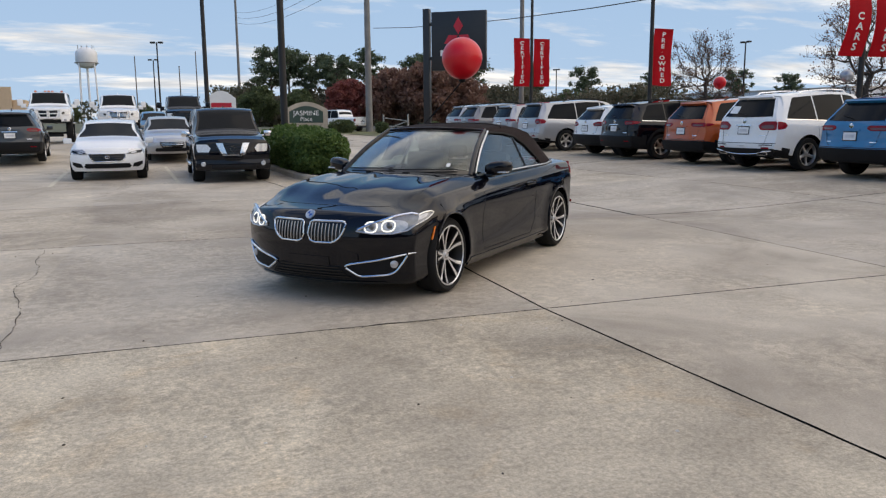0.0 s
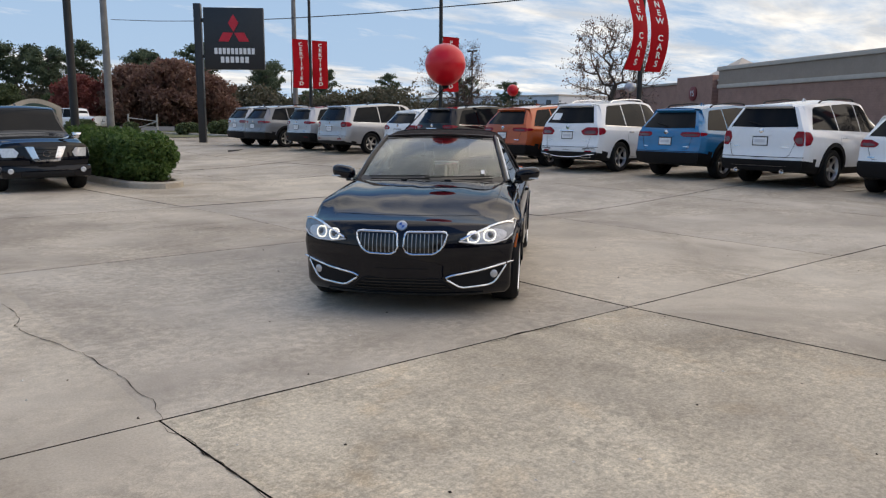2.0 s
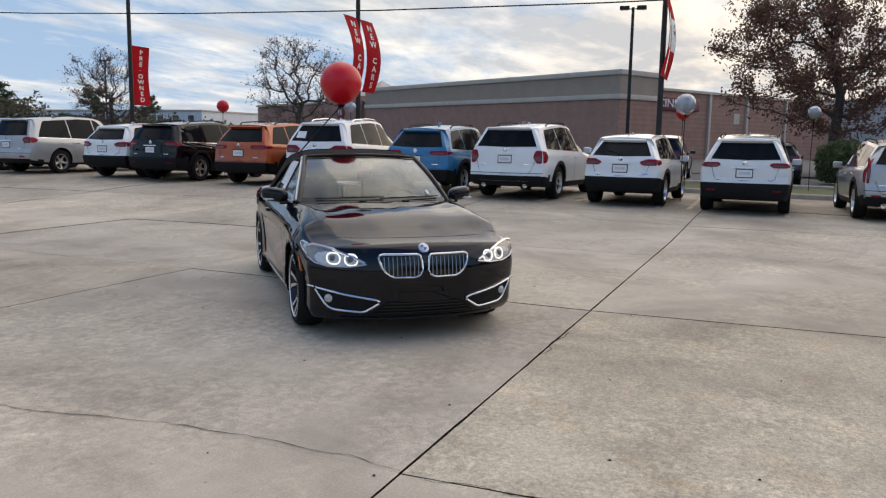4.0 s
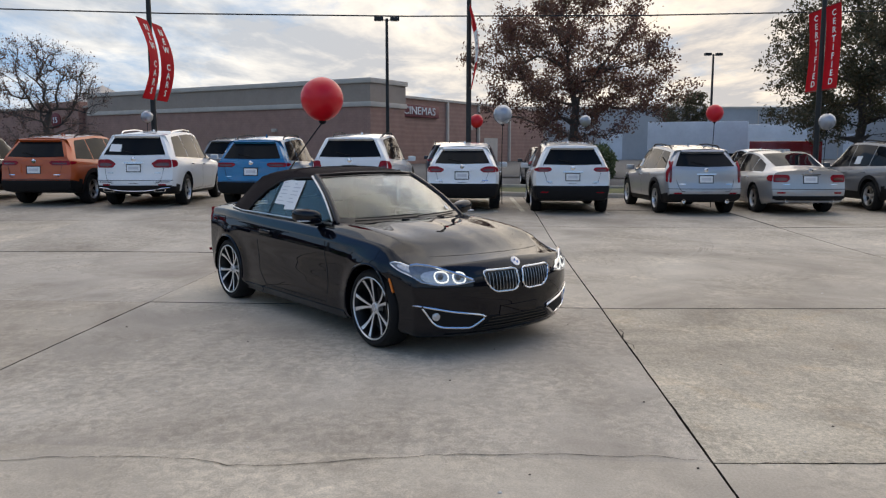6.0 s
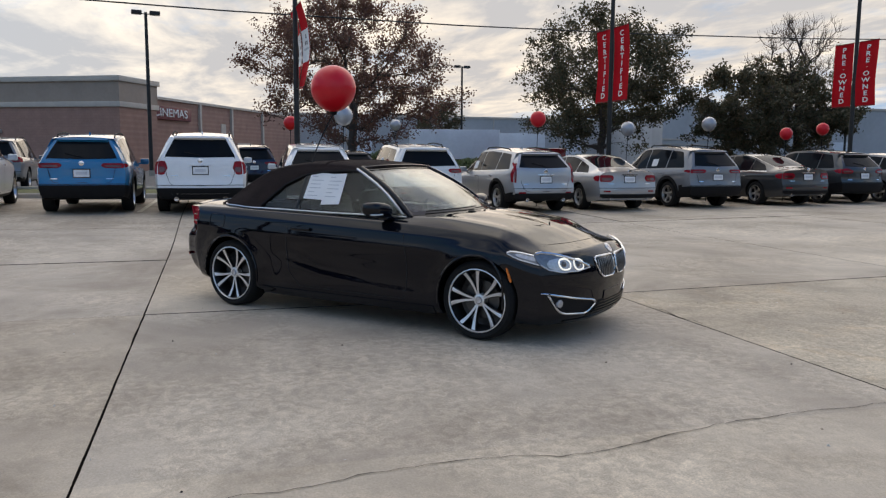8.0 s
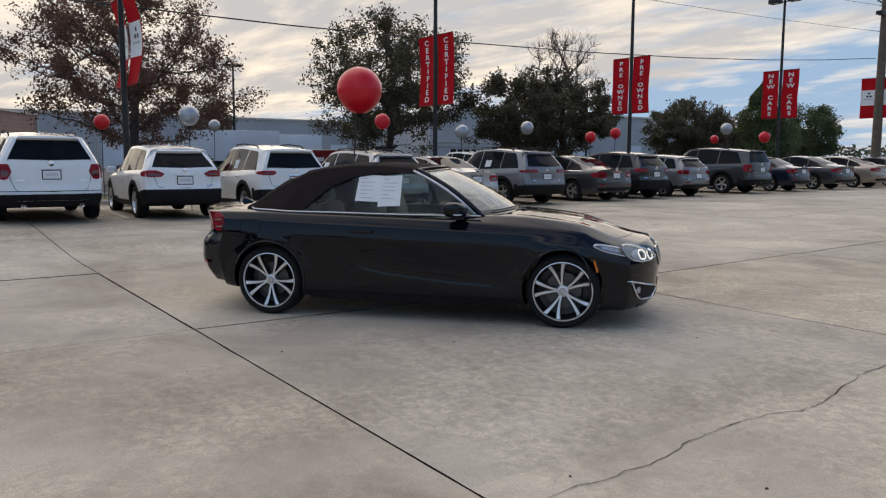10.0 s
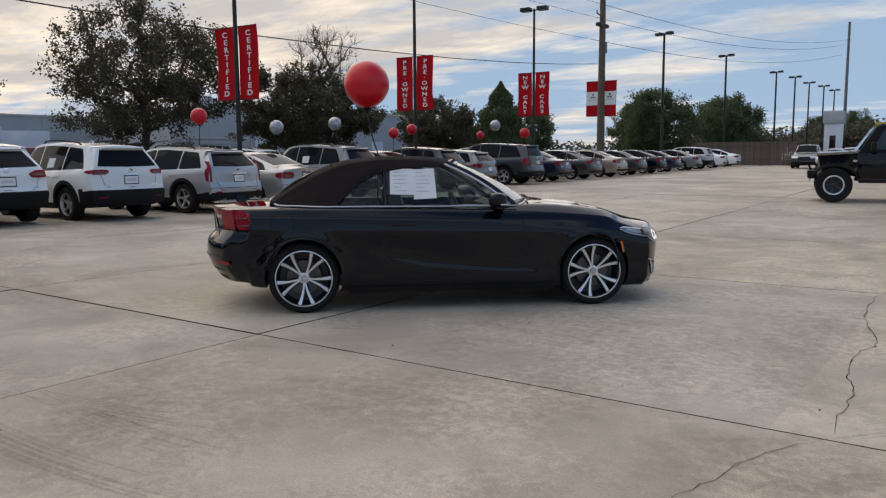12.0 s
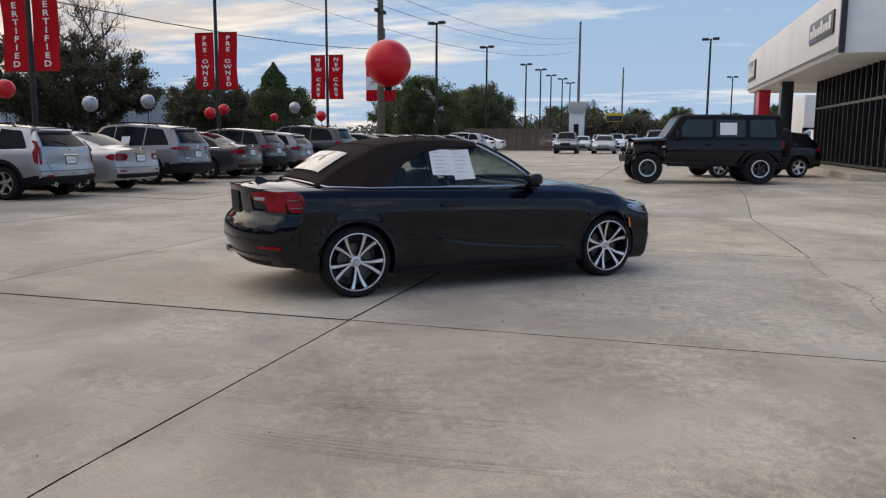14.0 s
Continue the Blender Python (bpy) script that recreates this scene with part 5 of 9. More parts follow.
def convertible():
    S = hero_shape()
    car = thing("convertible_car", "glossy black two-door convertible with brown-black fabric roof closed", "car")
    body = part("body", S.body(bmesh.new()), [PAINT["black"], M_PLASTIC], car, "glossy black painted body")
    carve(body, S.wells(), [PAINT["black"], M_PLASTIC])
    bm = bmesh.new()
    box(bm, -1.30, 0.60, -0.665, 0.665, 0.30, 1.4, 0.06)
    for f in bm.faces:
        f.material_index = 1
    carve(body, bm, [PAINT["black"], M_DASH])
    body.data.set_sharp_from_angle(angle=radians(58))
    body.data.materials.clear()
    for m in (PAINT["black"], M_DASH):
        body.data.materials.append(m)

    def yg(z):
        return 0.765 - 0.205 * (z - 0.94) / 0.39

    # bonnet shut lines
    for s in (1, -1):
        bm = bmesh.new()
        rows = []
        for x in lin(2.02, 0.72, 26):
            ew, ez = S.edge(x)
            f = 0.985 - 0.10 * smooth01((x - 1.6) / 0.5)
            rows.append([S.warp(x, s * ew * (f + q * 0.0045), ez + S.crown * (1 - f * f) + 0.0025) for q in (-1, 1)])
        sheet(bm, rows)
        part("bonnet_seam", bm, M_SEAM, car, "", False)
    bm = bmesh.new()
    rows = []
    for k in range(31):
        y = -0.60 + 1.2 * k / 30
        x = 2.045 - 0.06 * (abs(y) / 0.6) ** 2
        ew, ez = S.edge(x)
        rows.append([S.warp(x + q * 0.004, y, ez + S.crown * (1 - min(1, (y / ew) ** 2)) + 0.002) for q in (-1, 1)])
    sheet(bm, rows)
    part("bonnet_seam", bm, M_SEAM, car, "", False)
    for y in (-0.2, 0.2):
        bm = bmesh.new()
        x = 0.93
        z = S.ztop(x)
        box(bm, x - 0.02, x + 0.02, y - 0.03, y + 0.03, z - 0.004, z + 0.012, 0.005)
        part("washer_jet", bm, M_PLASTIC, car)

    # windscreen with frame, header and wipers
    def screen(u, v):
        """u -1..1 across, v 0..1 up."""
        bx, bz = 0.86 - 0.26 * u * u, 0.972 - 0.012 * u * u
        tx, tz = 0.13 - 0.12 * u * u, 1.352 - 0.022 * u * u
        y = u * (0.70 + (0.555 - 0.70) * v)
        bow = 0.030 * math.sin(v * math.pi)
        return Vector((bx + (tx - bx) * v + bow, y, bz + (tz - bz) * v + bow * 0.6))

    bm = bmesh.new()
    sheet(bm, [[screen(-0.97 + 1.94 * k / 16, v) for k in range(17)] for v in lin(0.0, 1.0, 8)], 0, 0.006)
    ws = part("windscreen", bm, M_SCREEN, car, "clear windscreen")
    ws.visible_shadow = False
    bm = bmesh.new()
    sheet(bm, [[screen(u, v) + Vector((0.004, 0, 0.004)) for u in lin(-0.99, 0.99, 16)] for v in (-0.03, 0.0, 0.045)], 0, 0.006)
    sheet(bm, [[screen(u, v) + Vector((0.004, 0, 0.004)) for u in lin(-0.99, 0.99, 16)] for v in (0.955, 0.985)], 0, 0.006)
    part("screen_border", bm, M_GLOSSBLACK, ws)
    bm = bmesh.new()
    sheet(bm, [[screen(u, v) + Vector((0.006, 0, 0.006)) for u in (0.70, 0.745)] for v in (0.10, 0.17)], 0, 0.003)
    part("screen_sticker", bm, M_PAPER, ws, "small white windscreen sticker", False)
    bm = bmesh.new()
    box(bm, 0.16, 0.24, -0.055, 0.055, 1.25, 1.31, 0.02)
    part("rear_view_mirror", bm, M_PLASTIC, ws)
    for y0, y1 in ((-0.58, 0.02), (-0.02, 0.60)):
        bm = bmesh.new()
        tube(bm, [screen(y / 0.70, 0.015 + 0.03 * i / 6) + Vector((0.022, 0, 0.014)) for i, y in enumerate(lin(y0, y1, 6))], 0.006, 6)
        part("wiper", bm, M_PLASTIC, car)
    for s in (1, -1):
        bm = bmesh.new()
        tube(bm, [screen(s * 1.0, v) for v in lin(-0.06, 1.03, 8)], 0.024, 10)
        part("windscreen_pillar", bm, PAINT["black"], car)
        bm = bmesh.new()
        tube(bm, [screen(s * 1.035, v) + Vector((-0.022, s * 0.006, -0.004)) for v in lin(0.0, 1.02, 8)], 0.011, 8)
        part("pillar_trim", bm, M_SATIN, car, "bright metal pillar trim")
    bm = bmesh.new()
    tube(bm, [screen(u, 1.03) + Vector((0, 0, -0.004)) for u in lin(-1.0, 1.0, 14)], 0.019, 10)
    part("windscreen_header", bm, PAINT["black"], car)

    # fabric roof
    def zroof(x):
        return curve_at([(0.14, 1.365), (-0.05, 1.392), (-0.35, 1.408), (-0.65, 1.405), (-0.95, 1.372), (-1.11, 1.328), (-1.28, 1.255), (-1.42, 1.172), (-1.56, 1.085), (-1.66, 1.0)], x, 0.06)

    def zlow(x):
        return float(np.interp(x, (-1.66, -1.06, -1.02, -0.95, -0.82, -0.62, -0.40, -0.1, 0.06, 0.14), (0.972, 0.955, 0.99, 1.06, 1.175, 1.268, 1.303, 1.315, 1.31, 1.30)))

    def roof_row(x):
        zt = zroof(x)
        zl = min(zlow(x), zt - 0.012)
        ze = max(zl + 0.004, zt - 0.055 - 0.03 * smooth01((-x - 0.9) / 0.4))
        ye = yg(ze) + 0.004 - 0.10 * smooth01((-x - 1.05) / 0.6)
        yl = yg(zl) + 0.012 - 0.10 * smooth01((-x - 1.2) / 0.45)
        half = []
        for k in range(5):
            t = k / 4
            half.append((yl + (ye - yl) * t + 0.008 * math.sin(t * math.pi), zl + (ze - zl) * t))
        for k in range(1, 9):
            a = k / 8 * math.pi / 2
            half.append((ye * (math.cos(a) ** 0.72 if k < 8 else 0), ze + (zt - ze) * math.sin(a) ** 0.8))
        
        def bent(y):
            return x - 0.125 * min(1.0, (y / 0.56) ** 2) * smooth01((x + 0.40) / 0.54)

        return [Vector((bent(y), y, z)) for y, z in half] + [Vector((bent(y), -y, z)) for y, z in half[-2::-1]]

    bm = bmesh.new()
    xs = lin(0.14, -1.10, 40) + lin(-1.10, -1.645, 18)[1:]
    sheet(bm, [roof_row(x) for x in xs], 0, 0.012)
    bmesh.ops.recalc_face_normals(bm, faces=bm.faces)
    roof = part("soft_top", bm, M_FABRIC, car, "brown-black woven fabric roof, closed", sharp=60)
    # stitched seams across the roof and along its edge
    for x0 in (-0.42, -1.08):
        bm = bmesh.new()
        row = [p + Vector((0, 0, 0.003)) for p in roof_row(x0)[4:-4]]
        tube(bm, row, 0.006, 5)
        part("roof_seam", bm, M_FABRIC, roof)
    for s in (1, -1):
        bm = bmesh.new()
        pts = []
        for x in lin(0.03, -1.03, 30):
            z = zlow(x)
            pts.append(Vector((x, s * (yg(z) + 0.012), z)))
        tube(bm, pts, 0.011, 6)
        part("roof_edge", bm, M_PLASTIC, roof)
    bm = bmesh.new()
    rows = []
    for x in lin(-1.27, -1.55, 6):
        r = roof_row(x)
        w = 0.44
        row = []
        for k in range(9):
            y = -w + 2 * w * k / 8
            ys = [q.y for q in r[::-1]]
            z = float(np.interp(y, ys, [q.z for q in r[::-1]]))
            row.append(Vector((x, y, z)) + Vector((-0.012, 0, 0.012)))
        rows.append(row)
    sheet(bm, rows, 0, 0.006)
    part("rear_window", bm, M_REARGLASS, roof, "rear window in the fabric roof")

    # side glass, belt trim, doors
    for s in (1, -1):
        for x0, x1, nm in ((-0.585, 0.60, "door_window"), (-1.01, -0.615, "quarter_window")):
            bm = bmesh.new()
            rows = []
            for x in lin(x0, x1, 20):
                za = 0.93
                zb = zlow(x) - 0.004
                if x > 0.02:
                    zb = min(zb, 0.955 + (0.60 - x) / 0.56 * 0.365)
                zb = max(zb, za + 0.004)
                rows.append([Vector((x, s * (yg(za + (zb - za) * k / 5) + 0.002), za + (zb - za) * k / 5)) for k in range(6)])
            sheet(bm, rows, 0, 0.005)
            g = part(nm, bm, M_GLASS, car, "clear side window")
            g.visible_shadow = False
        bm = bmesh.new()
        tube(bm, [Vector((-0.60, s * (yg(z) + 0.003), z)) for z in (0.93, 1.1, 1.28)], 0.011, 6)
        part("window_divider", bm, M_GLOSSBLACK, car)
        bm = bmesh.new()
        pts = [(x, 0.768 - 0.05 * smooth01((-x - 1.1) / 0.4), 0.938 + 0.01 * smooth01((-x) / 1.0) + 0.012 * smooth01((-x - 1.1) / 0.4)) for x in lin(0.62, -1.48, 34)]
        pts += [(-1.56, 0.69, 0.964), (-1.62, 0.61, 0.980), (-1.655, 0.4, 0.992), (-1.67, 0.2, 0.997), (-1.674, 0.0, 0.999)]
        tube(bm, [Vector((x, s * (y + 0.006), z + 0.006)) for x, y, z in pts], 0.0085, 6)
        part("belt_trim", bm, M_SATIN, car, "bright metal strip along the waistline")
        bm = bmesh.new()
        S.line(bm, [(0.60, 0.875), (0.655, 0.80), (0.69, 0.60), (0.68, 0.36), (0.66, 0.27), (-0.48, 0.275), (-0.60, 0.40), (-0.63, 0.6), (-0.61, 0.90)], s, 0.007)
        part("door_seam", bm, M_SEAM, car, "", False)
        bm = bmesh.new()
        hx, hz = -0.44, 0.795
        y = S.side(hx, hz)
        box(bm, hx - 0.11, hx + 0.11, y - 0.008, y + 0.026, hz - 0.016, hz + 0.016, 0.011, Matrix.Diagonal((1, s, 1, 1)))
        bmesh.ops.recalc_face_normals(bm, faces=bm.faces)
        part("door_handle", bm, PAINT["black"], car)
        # mirror
        mm = Matrix.Translation((0.42, s * 0.765, 0.985)) @ Matrix.Diagonal((1, s, 1, 1))
        bm = bmesh.new()
        pod(bm, (-0.005, 0.135, 0.016), (0.085, 0.118, 0.066), 0.72, mm, lambda q: Vector((q.x - 0.25 * (q.y - 0.135), q.y, q.z + 0.12 * (q.y - 0.135))))
        box(bm, -0.02, 0.07, -0.07, 0.10, -0.07, -0.035, 0.012, mm)
        bmesh.ops.recalc_face_normals(bm, faces=bm.faces)
        mir = part("door_mirror", bm, PAINT["black"], car, "black door mirror")
        bm = bmesh.new()
        box(bm, 0.0, 0.068, 0.10, 0.242, -0.026, -0.012, 0.006, mm)
        bmesh.ops.recalc_face_normals(bm, faces=bm.faces)
        part("indicator_strip", bm, M_LAMP, mir)
        # skirt and arch lip
        bm = bmesh.new()
        S.side_panel(bm, lin(-0.95, 0.95, 24), lambda x: 0.165, lambda x: 0.235, 0.006, s, 3, 0, 0.015)
        part("side_skirt", bm, PAINT["black"], car)
        for wx in (S.wb / 2, -S.wb / 2):
            bm = bmesh.new()
            pts = []
            for k in range(31):
                an = radians(-10 + 200 * k / 30)
                x, z = wx + (S.R + 0.006) * math.cos(an), S.tyre + 0.012 + (S.R + 0.006) * math.sin(an)
                z = max(z, S.zsill(x) + 0.005)
                pts.append(S.warp(x, s * (S.side(x, z) + 0.002), z))
            tube(bm, pts, 0.010, 6)
            part("arch_lip", bm, PAINT["black"], car)
        bm = bmesh.new()
        S.side_poly(bm, s, [(1.735, 0.60), (1.775, 0.60), (1.825, 0.49), (1.785, 0.49)], 0.008, 0, 0.012, 1)
        part("side_marker", bm, M_AMBER, car, "amber side marker lamp")
        # headlamps: dark housing, bright brow, two lit rings, clear cover
        eye = [(0.425, 0.594), (0.56, 0.573), (0.70, 0.572), (0.80, 0.598), (0.842, 0.64), (0.842, 0.722), (0.79, 0.738), (0.67, 0.712), (0.52, 0.650)]
        bm = bmesh.new()
        S.end_poly(bm, True, [(s * a, b) for a, b in eye], 0.003, 0, 0.012, 1)
        S.side_poly(bm, s, [(2.168, 0.628), (1.98, 0.660), (1.88, 0.682), (1.765, 0.712), (1.86, 0.728), (1.98, 0.722), (2.168, 0.700)], 0.003, 0, 0.012, 1)
        hl = part("headlamp", bm, M_LENSBOX, car, "clear twin-ring headlamp with running lights lit")
        bm = bmesh.new()
        S.end_poly(bm, True, [(s * a, b) for a, b in ((0.475, 0.600), (0.58, 0.584), (0.72, 0.584), (0.79, 0.612), (0.79, 0.665), (0.70, 0.688), (0.57, 0.652))], 0.006, 0, 0.006, 1)
        part("lamp_inner", bm, M_LENSGREY, hl)
        for cy in (0.545, 0.664):
            cz = 0.630 + 0.06 * (cy - 0.56)
            ring = [(s * cy + a * 0.047, cz + b * 0.040) for a, b in ((-0.55, 1.0), (0.55, 1.0), (1.0, 0.25), (0.8, -0.7), (0.35, -1.0), (-0.35, -1.0), (-0.8, -0.7), (-1.0, 0.25))]
            bm = bmesh.new()
            S.end_loop(bm, True, ring, 0.0062, 0.006, 0, 1)
            part("running_light", bm, M_HALO, hl, "white ring running light, lit")
            bm = bmesh.new()
            q = S._on_end(True, s * cy, cz, 0.004)
            lathe(bm, [(0.0005, 0.012), (0.016, 0.008), (0.026, 0.0), (0.030, -0.01)], 16, "Y", 0, Matrix.Translation(q) @ Matrix.Rotation(radians(-90), 4, "Z"))
            part("lamp_lens", bm, M_LENSMID, hl)
        bm = bmesh.new()
        tube(bm, [S._on_end(True, s * a, b, 0.010) for a, b in ((0.45, 0.610), (0.52, 0.645), (0.60, 0.676), (0.67, 0.704), (0.73, 0.720), (0.79, 0.730), (0.83, 0.722))], 0.0105, 6)
        S.side_loop(bm, s, [(2.13, 0.696), (1.98, 0.720), (1.86, 0.726), (1.78, 0.716)], 0.007, 0.010, 0, 0, False)
        part("lamp_brow", bm, M_CHROME, hl)
        bm = bmesh.new()
        tube(bm, [S._on_end(True, s * a, b, 0.010) for a, b in ((0.44, 0.600), (0.56, 0.580), (0.70, 0.578), (0.79, 0.600), (0.835, 0.640))], 0.0055, 6)
        S.side_loop(bm, s, [(2.15, 0.636), (1.98, 0.666), (1.88, 0.688), (1.78, 0.710)], 0.005, 0.009, 0, 0, False)
        part("lamp_edge", bm, M_SATIN, hl)
        bm = bmesh.new()
        S.side_poly(bm, s, [(2.12, 0.662), (2.00, 0.680), (1.92, 0.696), (1.92, 0.716), (2.00, 0.710), (2.12, 0.690)], 0.007, 0, 0.006, 1)
        part("lamp_reflector", bm, M_LENSGREY, hl)
        # kidney grille
        kid = [(s * 0.022, 0.53), (s * 0.028, 0.648), (s * 0.05, 0.668), (s * 0.335, 0.670), (s * 0.355, 0.645), (s * 0.318, 0.550), (s * 0.255, 0.504), (s * 0.075, 0.500)]
        bm = bmesh.new()
        S.end_poly(bm, True, kid, 0.003, 0, 0.01, 1)
        gr = part("kidney_grille", bm, M_GLOSSBLACK, car, "black grille with chrome surround")
        bm = bmesh.new()
        S.end_loop(bm, True, kid, 0.0085, 0.007, 0, 1)
        part("grille_surround", bm, M_CHROME, gr)
        for k in range(9):
            y = 0.056 + 0.032 * k
            lo = 0.510 if y < 0.25 else 0.506 + (y - 0.25) * 0.55
            bm = bmesh.new()
            tube(bm, [S._on_end(True, s * y, z, 0.010) for z in lin(lo + 0.005, 0.652, 4)], 0.0042, 5)
            part("grille_slat", bm, M_DARKCHROME, gr)
        # fog lamp openings
        fog = [(s * 0.335, 0.312), (s * 0.37, 0.333), (s * 0.60, 0.372), (s * 0.80, 0.418), (s * 0.715, 0.280), (s * 0.665, 0.252), (s * 0.455, 0.236)]
        bm = bmesh.new()
        S.end_poly(bm, True, fog, 0.003, 0, 0.01, 1)
        fo = part("fog_opening", bm, M_PLASTIC, car, "black opening with chrome surround")
        bm = bmesh.new()
        S.end_loop(bm, True, fog, 0.0095, 0.010, 0, 1)
        tube(bm, [S._on_end(True, s * a, b, 0.010) for a, b in ((0.795, 0.417), (0.82, 0.422), (0.845, 0.424))], [0.009, 0.007, 0.003], 8)
        part("fog_surround", bm, M_CHROME, fo)
        bm = bmesh.new()
        p = S._on_end(True, s * 0.70, 0.335, 0.008)
        lathe(bm, [(0.0005, 0.008), (0.020, 0.007), (0.030, 0.003), (0.033, -0.01)], 18, "Y", 0, Matrix.Translation(p) @ Matrix.Rotation(radians(-70 if s > 0 else -110), 4, "Z"))
        part("fog_lamp", bm, M_LENSGREY, fo, "round fog lamp")
        # tail lamps
        bm = bmesh.new()
        S.end_poly(bm, False, [(s * 0.45, 0.852), (s * 0.455, 0.925), (s * 0.62, 0.936), (s * 0.77, 0.940), (s * 0.775, 0.762), (s * 0.62, 0.765), (s * 0.59, 0.84)], 0.006, 0, 0.014, 0)
        S.side_poly(bm, s, [(-2.285, 0.762), (-2.285, 0.938), (-2.16, 0.938), (-2.06, 0.925), (-1.985, 0.888), (-2.01, 0.845), (-2.06, 0.80), (-2.15, 0.768)], 0.006, 0, 0.014, 1)
        tl = part("tail_lamp", bm, M_TAIL, car, "red wrap-round tail lamp")
        for zz in (0.80, 0.865):
            bm = bmesh.new()
            S.side_loop(bm, s, [(-2.27, zz), (-2.17, zz), (-2.07, zz + 0.02)], 0.009, 0.006, 0, 0, False)
            part("tail_light_bar", bm, M_TAILDARK, tl)
        bm = bmesh.new()
        S.end_panel(bm, False, [(0.858, s * 0.47, s * 0.585), (0.885, s * 0.465, s * 0.60)], 0.010, 0, 0.006, 4)
        part("reversing_lamp", bm, M_LENSGREY, tl, "clear reversing lamp")
        bm = bmesh.new()
        S.end_panel(bm, False, [(0.448, s * 0.60, s * 0.80), (0.475, s * 0.60, s * 0.80)], 0.008, 0, 0.008, 6)
        part("rear_reflector", bm, M_TAIL, car, "red bumper reflector")
    # nose middle and tail middle
    bm = bmesh.new()
    S.end_poly(bm, True, [(-0.30, 0.318), (0.30, 0.318), (0.43, 0.205), (-0.43, 0.205)], 0.003, 0, 0.012, 1)
    intake = part("lower_intake", bm, M_PLASTIC, car, "black lower air intake")
    for k in range(4):
        bm = bmesh.new()
        S.end_panel(bm, True, [(0.225 + 0.024 * k, -0.38 + 0.03 * k, 0.38 - 0.03 * k), (0.233 + 0.024 * k, -0.37 + 0.03 * k, 0.37 - 0.03 * k)], 0.012, 0, 0.008, 10)
        part("intake_bar", bm, M_GLOSSBLACK, intake)
    bm = bmesh.new()
    S.end_panel(bm, True, [(0.165, -0.62, 0.62), (0.185, -0.62, 0.62)], 0.012, 0, 0.02, 16)
    part("front_lip", bm, M_GLOSSBLACK, car)
    bm = bmesh.new()
    S.end_panel(bm, True, [(0.31, -0.20, 0.20), (0.385, -0.20, 0.20)], 0.006, 0, 0.01, 4)
    part("plate_mount", bm, PAINT["black"], car)
    mt = Matrix.Translation(S._on_end(True, 0.0, 0.712, 0.003)) @ Matrix.Rotation(radians(52), 4, "Y")
    bm = bmesh.new()
    lathe(bm, [(0.0005, 0.006), (0.032, 0.006), (0.041, 0.004), (0.043, -0.004)], 24, "Z", 0, mt)
    bd = part("badge", bm, M_SATIN, car, "round enamel badge")
    bm = bmesh.new()
    for q in (0, 180):
        rows = [[mt @ Matrix.Rotation(radians(q + a), 4, "Z") @ Vector((r, 0, 0.0075)) for a in lin(0, 90, 6)] for r in (0.001, 0.024)]
        sheet(bm, rows)
    part("badge_field", bm, M_BADGE, bd)
    plate(car, S, False, 0.825, 0.0, 0.30, 0.15)
    bm = bmesh.new()
    S.end_panel(bm, False, [(0.755, -0.43, 0.43), (0.90, -0.40, 0.40)], 0.002, 0, 0.006, 8)
    part("plate_recess", bm, M_GLOSSBLACK, car)
    bm = bmesh.new()
    S.end_panel(bm, False, [(0.30, -0.62, 0.62), (0.40, -0.66, 0.66)], 0.004, 0, 0.012, 12)
    part("rear_diffuser", bm, M_PLASTIC, car)
    bm = bmesh.new()
    S.end_panel(bm, False, [(0.50, -0.74, 0.74), (0.515, -0.74, 0.74)], 0.006, 0, 0.008, 14)
    part("bumper_strip", bm, M_GLOSSBLACK, car)
    bm = bmesh.new()
    sheet(bm, [[S.warp(x, y, S.edge(x)[1] + S.crown * (1 - (y / S.edge(x)[0]) ** 2) + z) for y in lin(-0.56, 0.56, 12)] for x, z in ((-2.12, -0.003), (-2.22, 0.003), (-2.286, 0.008))], 0, 0.012)
    part("boot_lip", bm, PAINT["black"], car)
    for y in (0.46, 0.55):
        bm = bmesh.new()
        lathe(bm, [(0.038, -0.14), (0.040, 0.0), (0.033, 0.0), (0.031, -0.1), (0.001, -0.1)], 16, "Y", 0, Matrix.Translation((-2.20, y, 0.325)) @ Matrix.Rotation(radians(90), 4, "Z"))
        part("exhaust", bm, M_CHROME, car)
    for s in (1, -1):
        bm = bmesh.new()
        rows = []
        for x in lin(-1.72, -2.27, 12):
            ew, ez = S.edge(x)
            f = 0.97
            rows.append([S.warp(x, s * ew * (f + q * 0.005), ez + S.crown * (1 - f * f) + 0.0025) for q in (-1, 1)])
        sheet(bm, rows)
        part("boot_seam", bm, M_SEAM, car, "", False)
    bm = bmesh.new()
    z = S.ztop(-1.95)
    fin = [[bm.verts.new((-1.96 + x, y * k, z + h)) for x, h, k in ((-0.07, -0.01, 1.0), (-0.05, 0.05, 0.3), (0.0, 0.035, 0.3), (0.09, -0.01, 0.6))] for y in (-0.025, 0.025)]
    bm.faces.new(fin[0])
    bm.faces.new(fin[1][::-1])
    for i in range(4):
        bm.faces.new((fin[0][i], fin[1][i], fin[1][(i + 1) % 4], fin[0][(i + 1) % 4]))
    bmesh.ops.recalc_face_normals(bm, faces=bm.faces)
    part("aerial_fin", bm, PAINT["black"], car, "shark fin aerial on the boot lid")
    bm = bmesh.new()
    S.side_loop(bm, -1, [(-1.62, 0.76), (-1.42, 0.76), (-1.42, 0.88), (-1.62, 0.88)], 0.003, 0.0015, 0, 2)
    part("fuel_flap_seam", bm, M_SEAM, car)

    # cabin
    bm = bmesh.new()
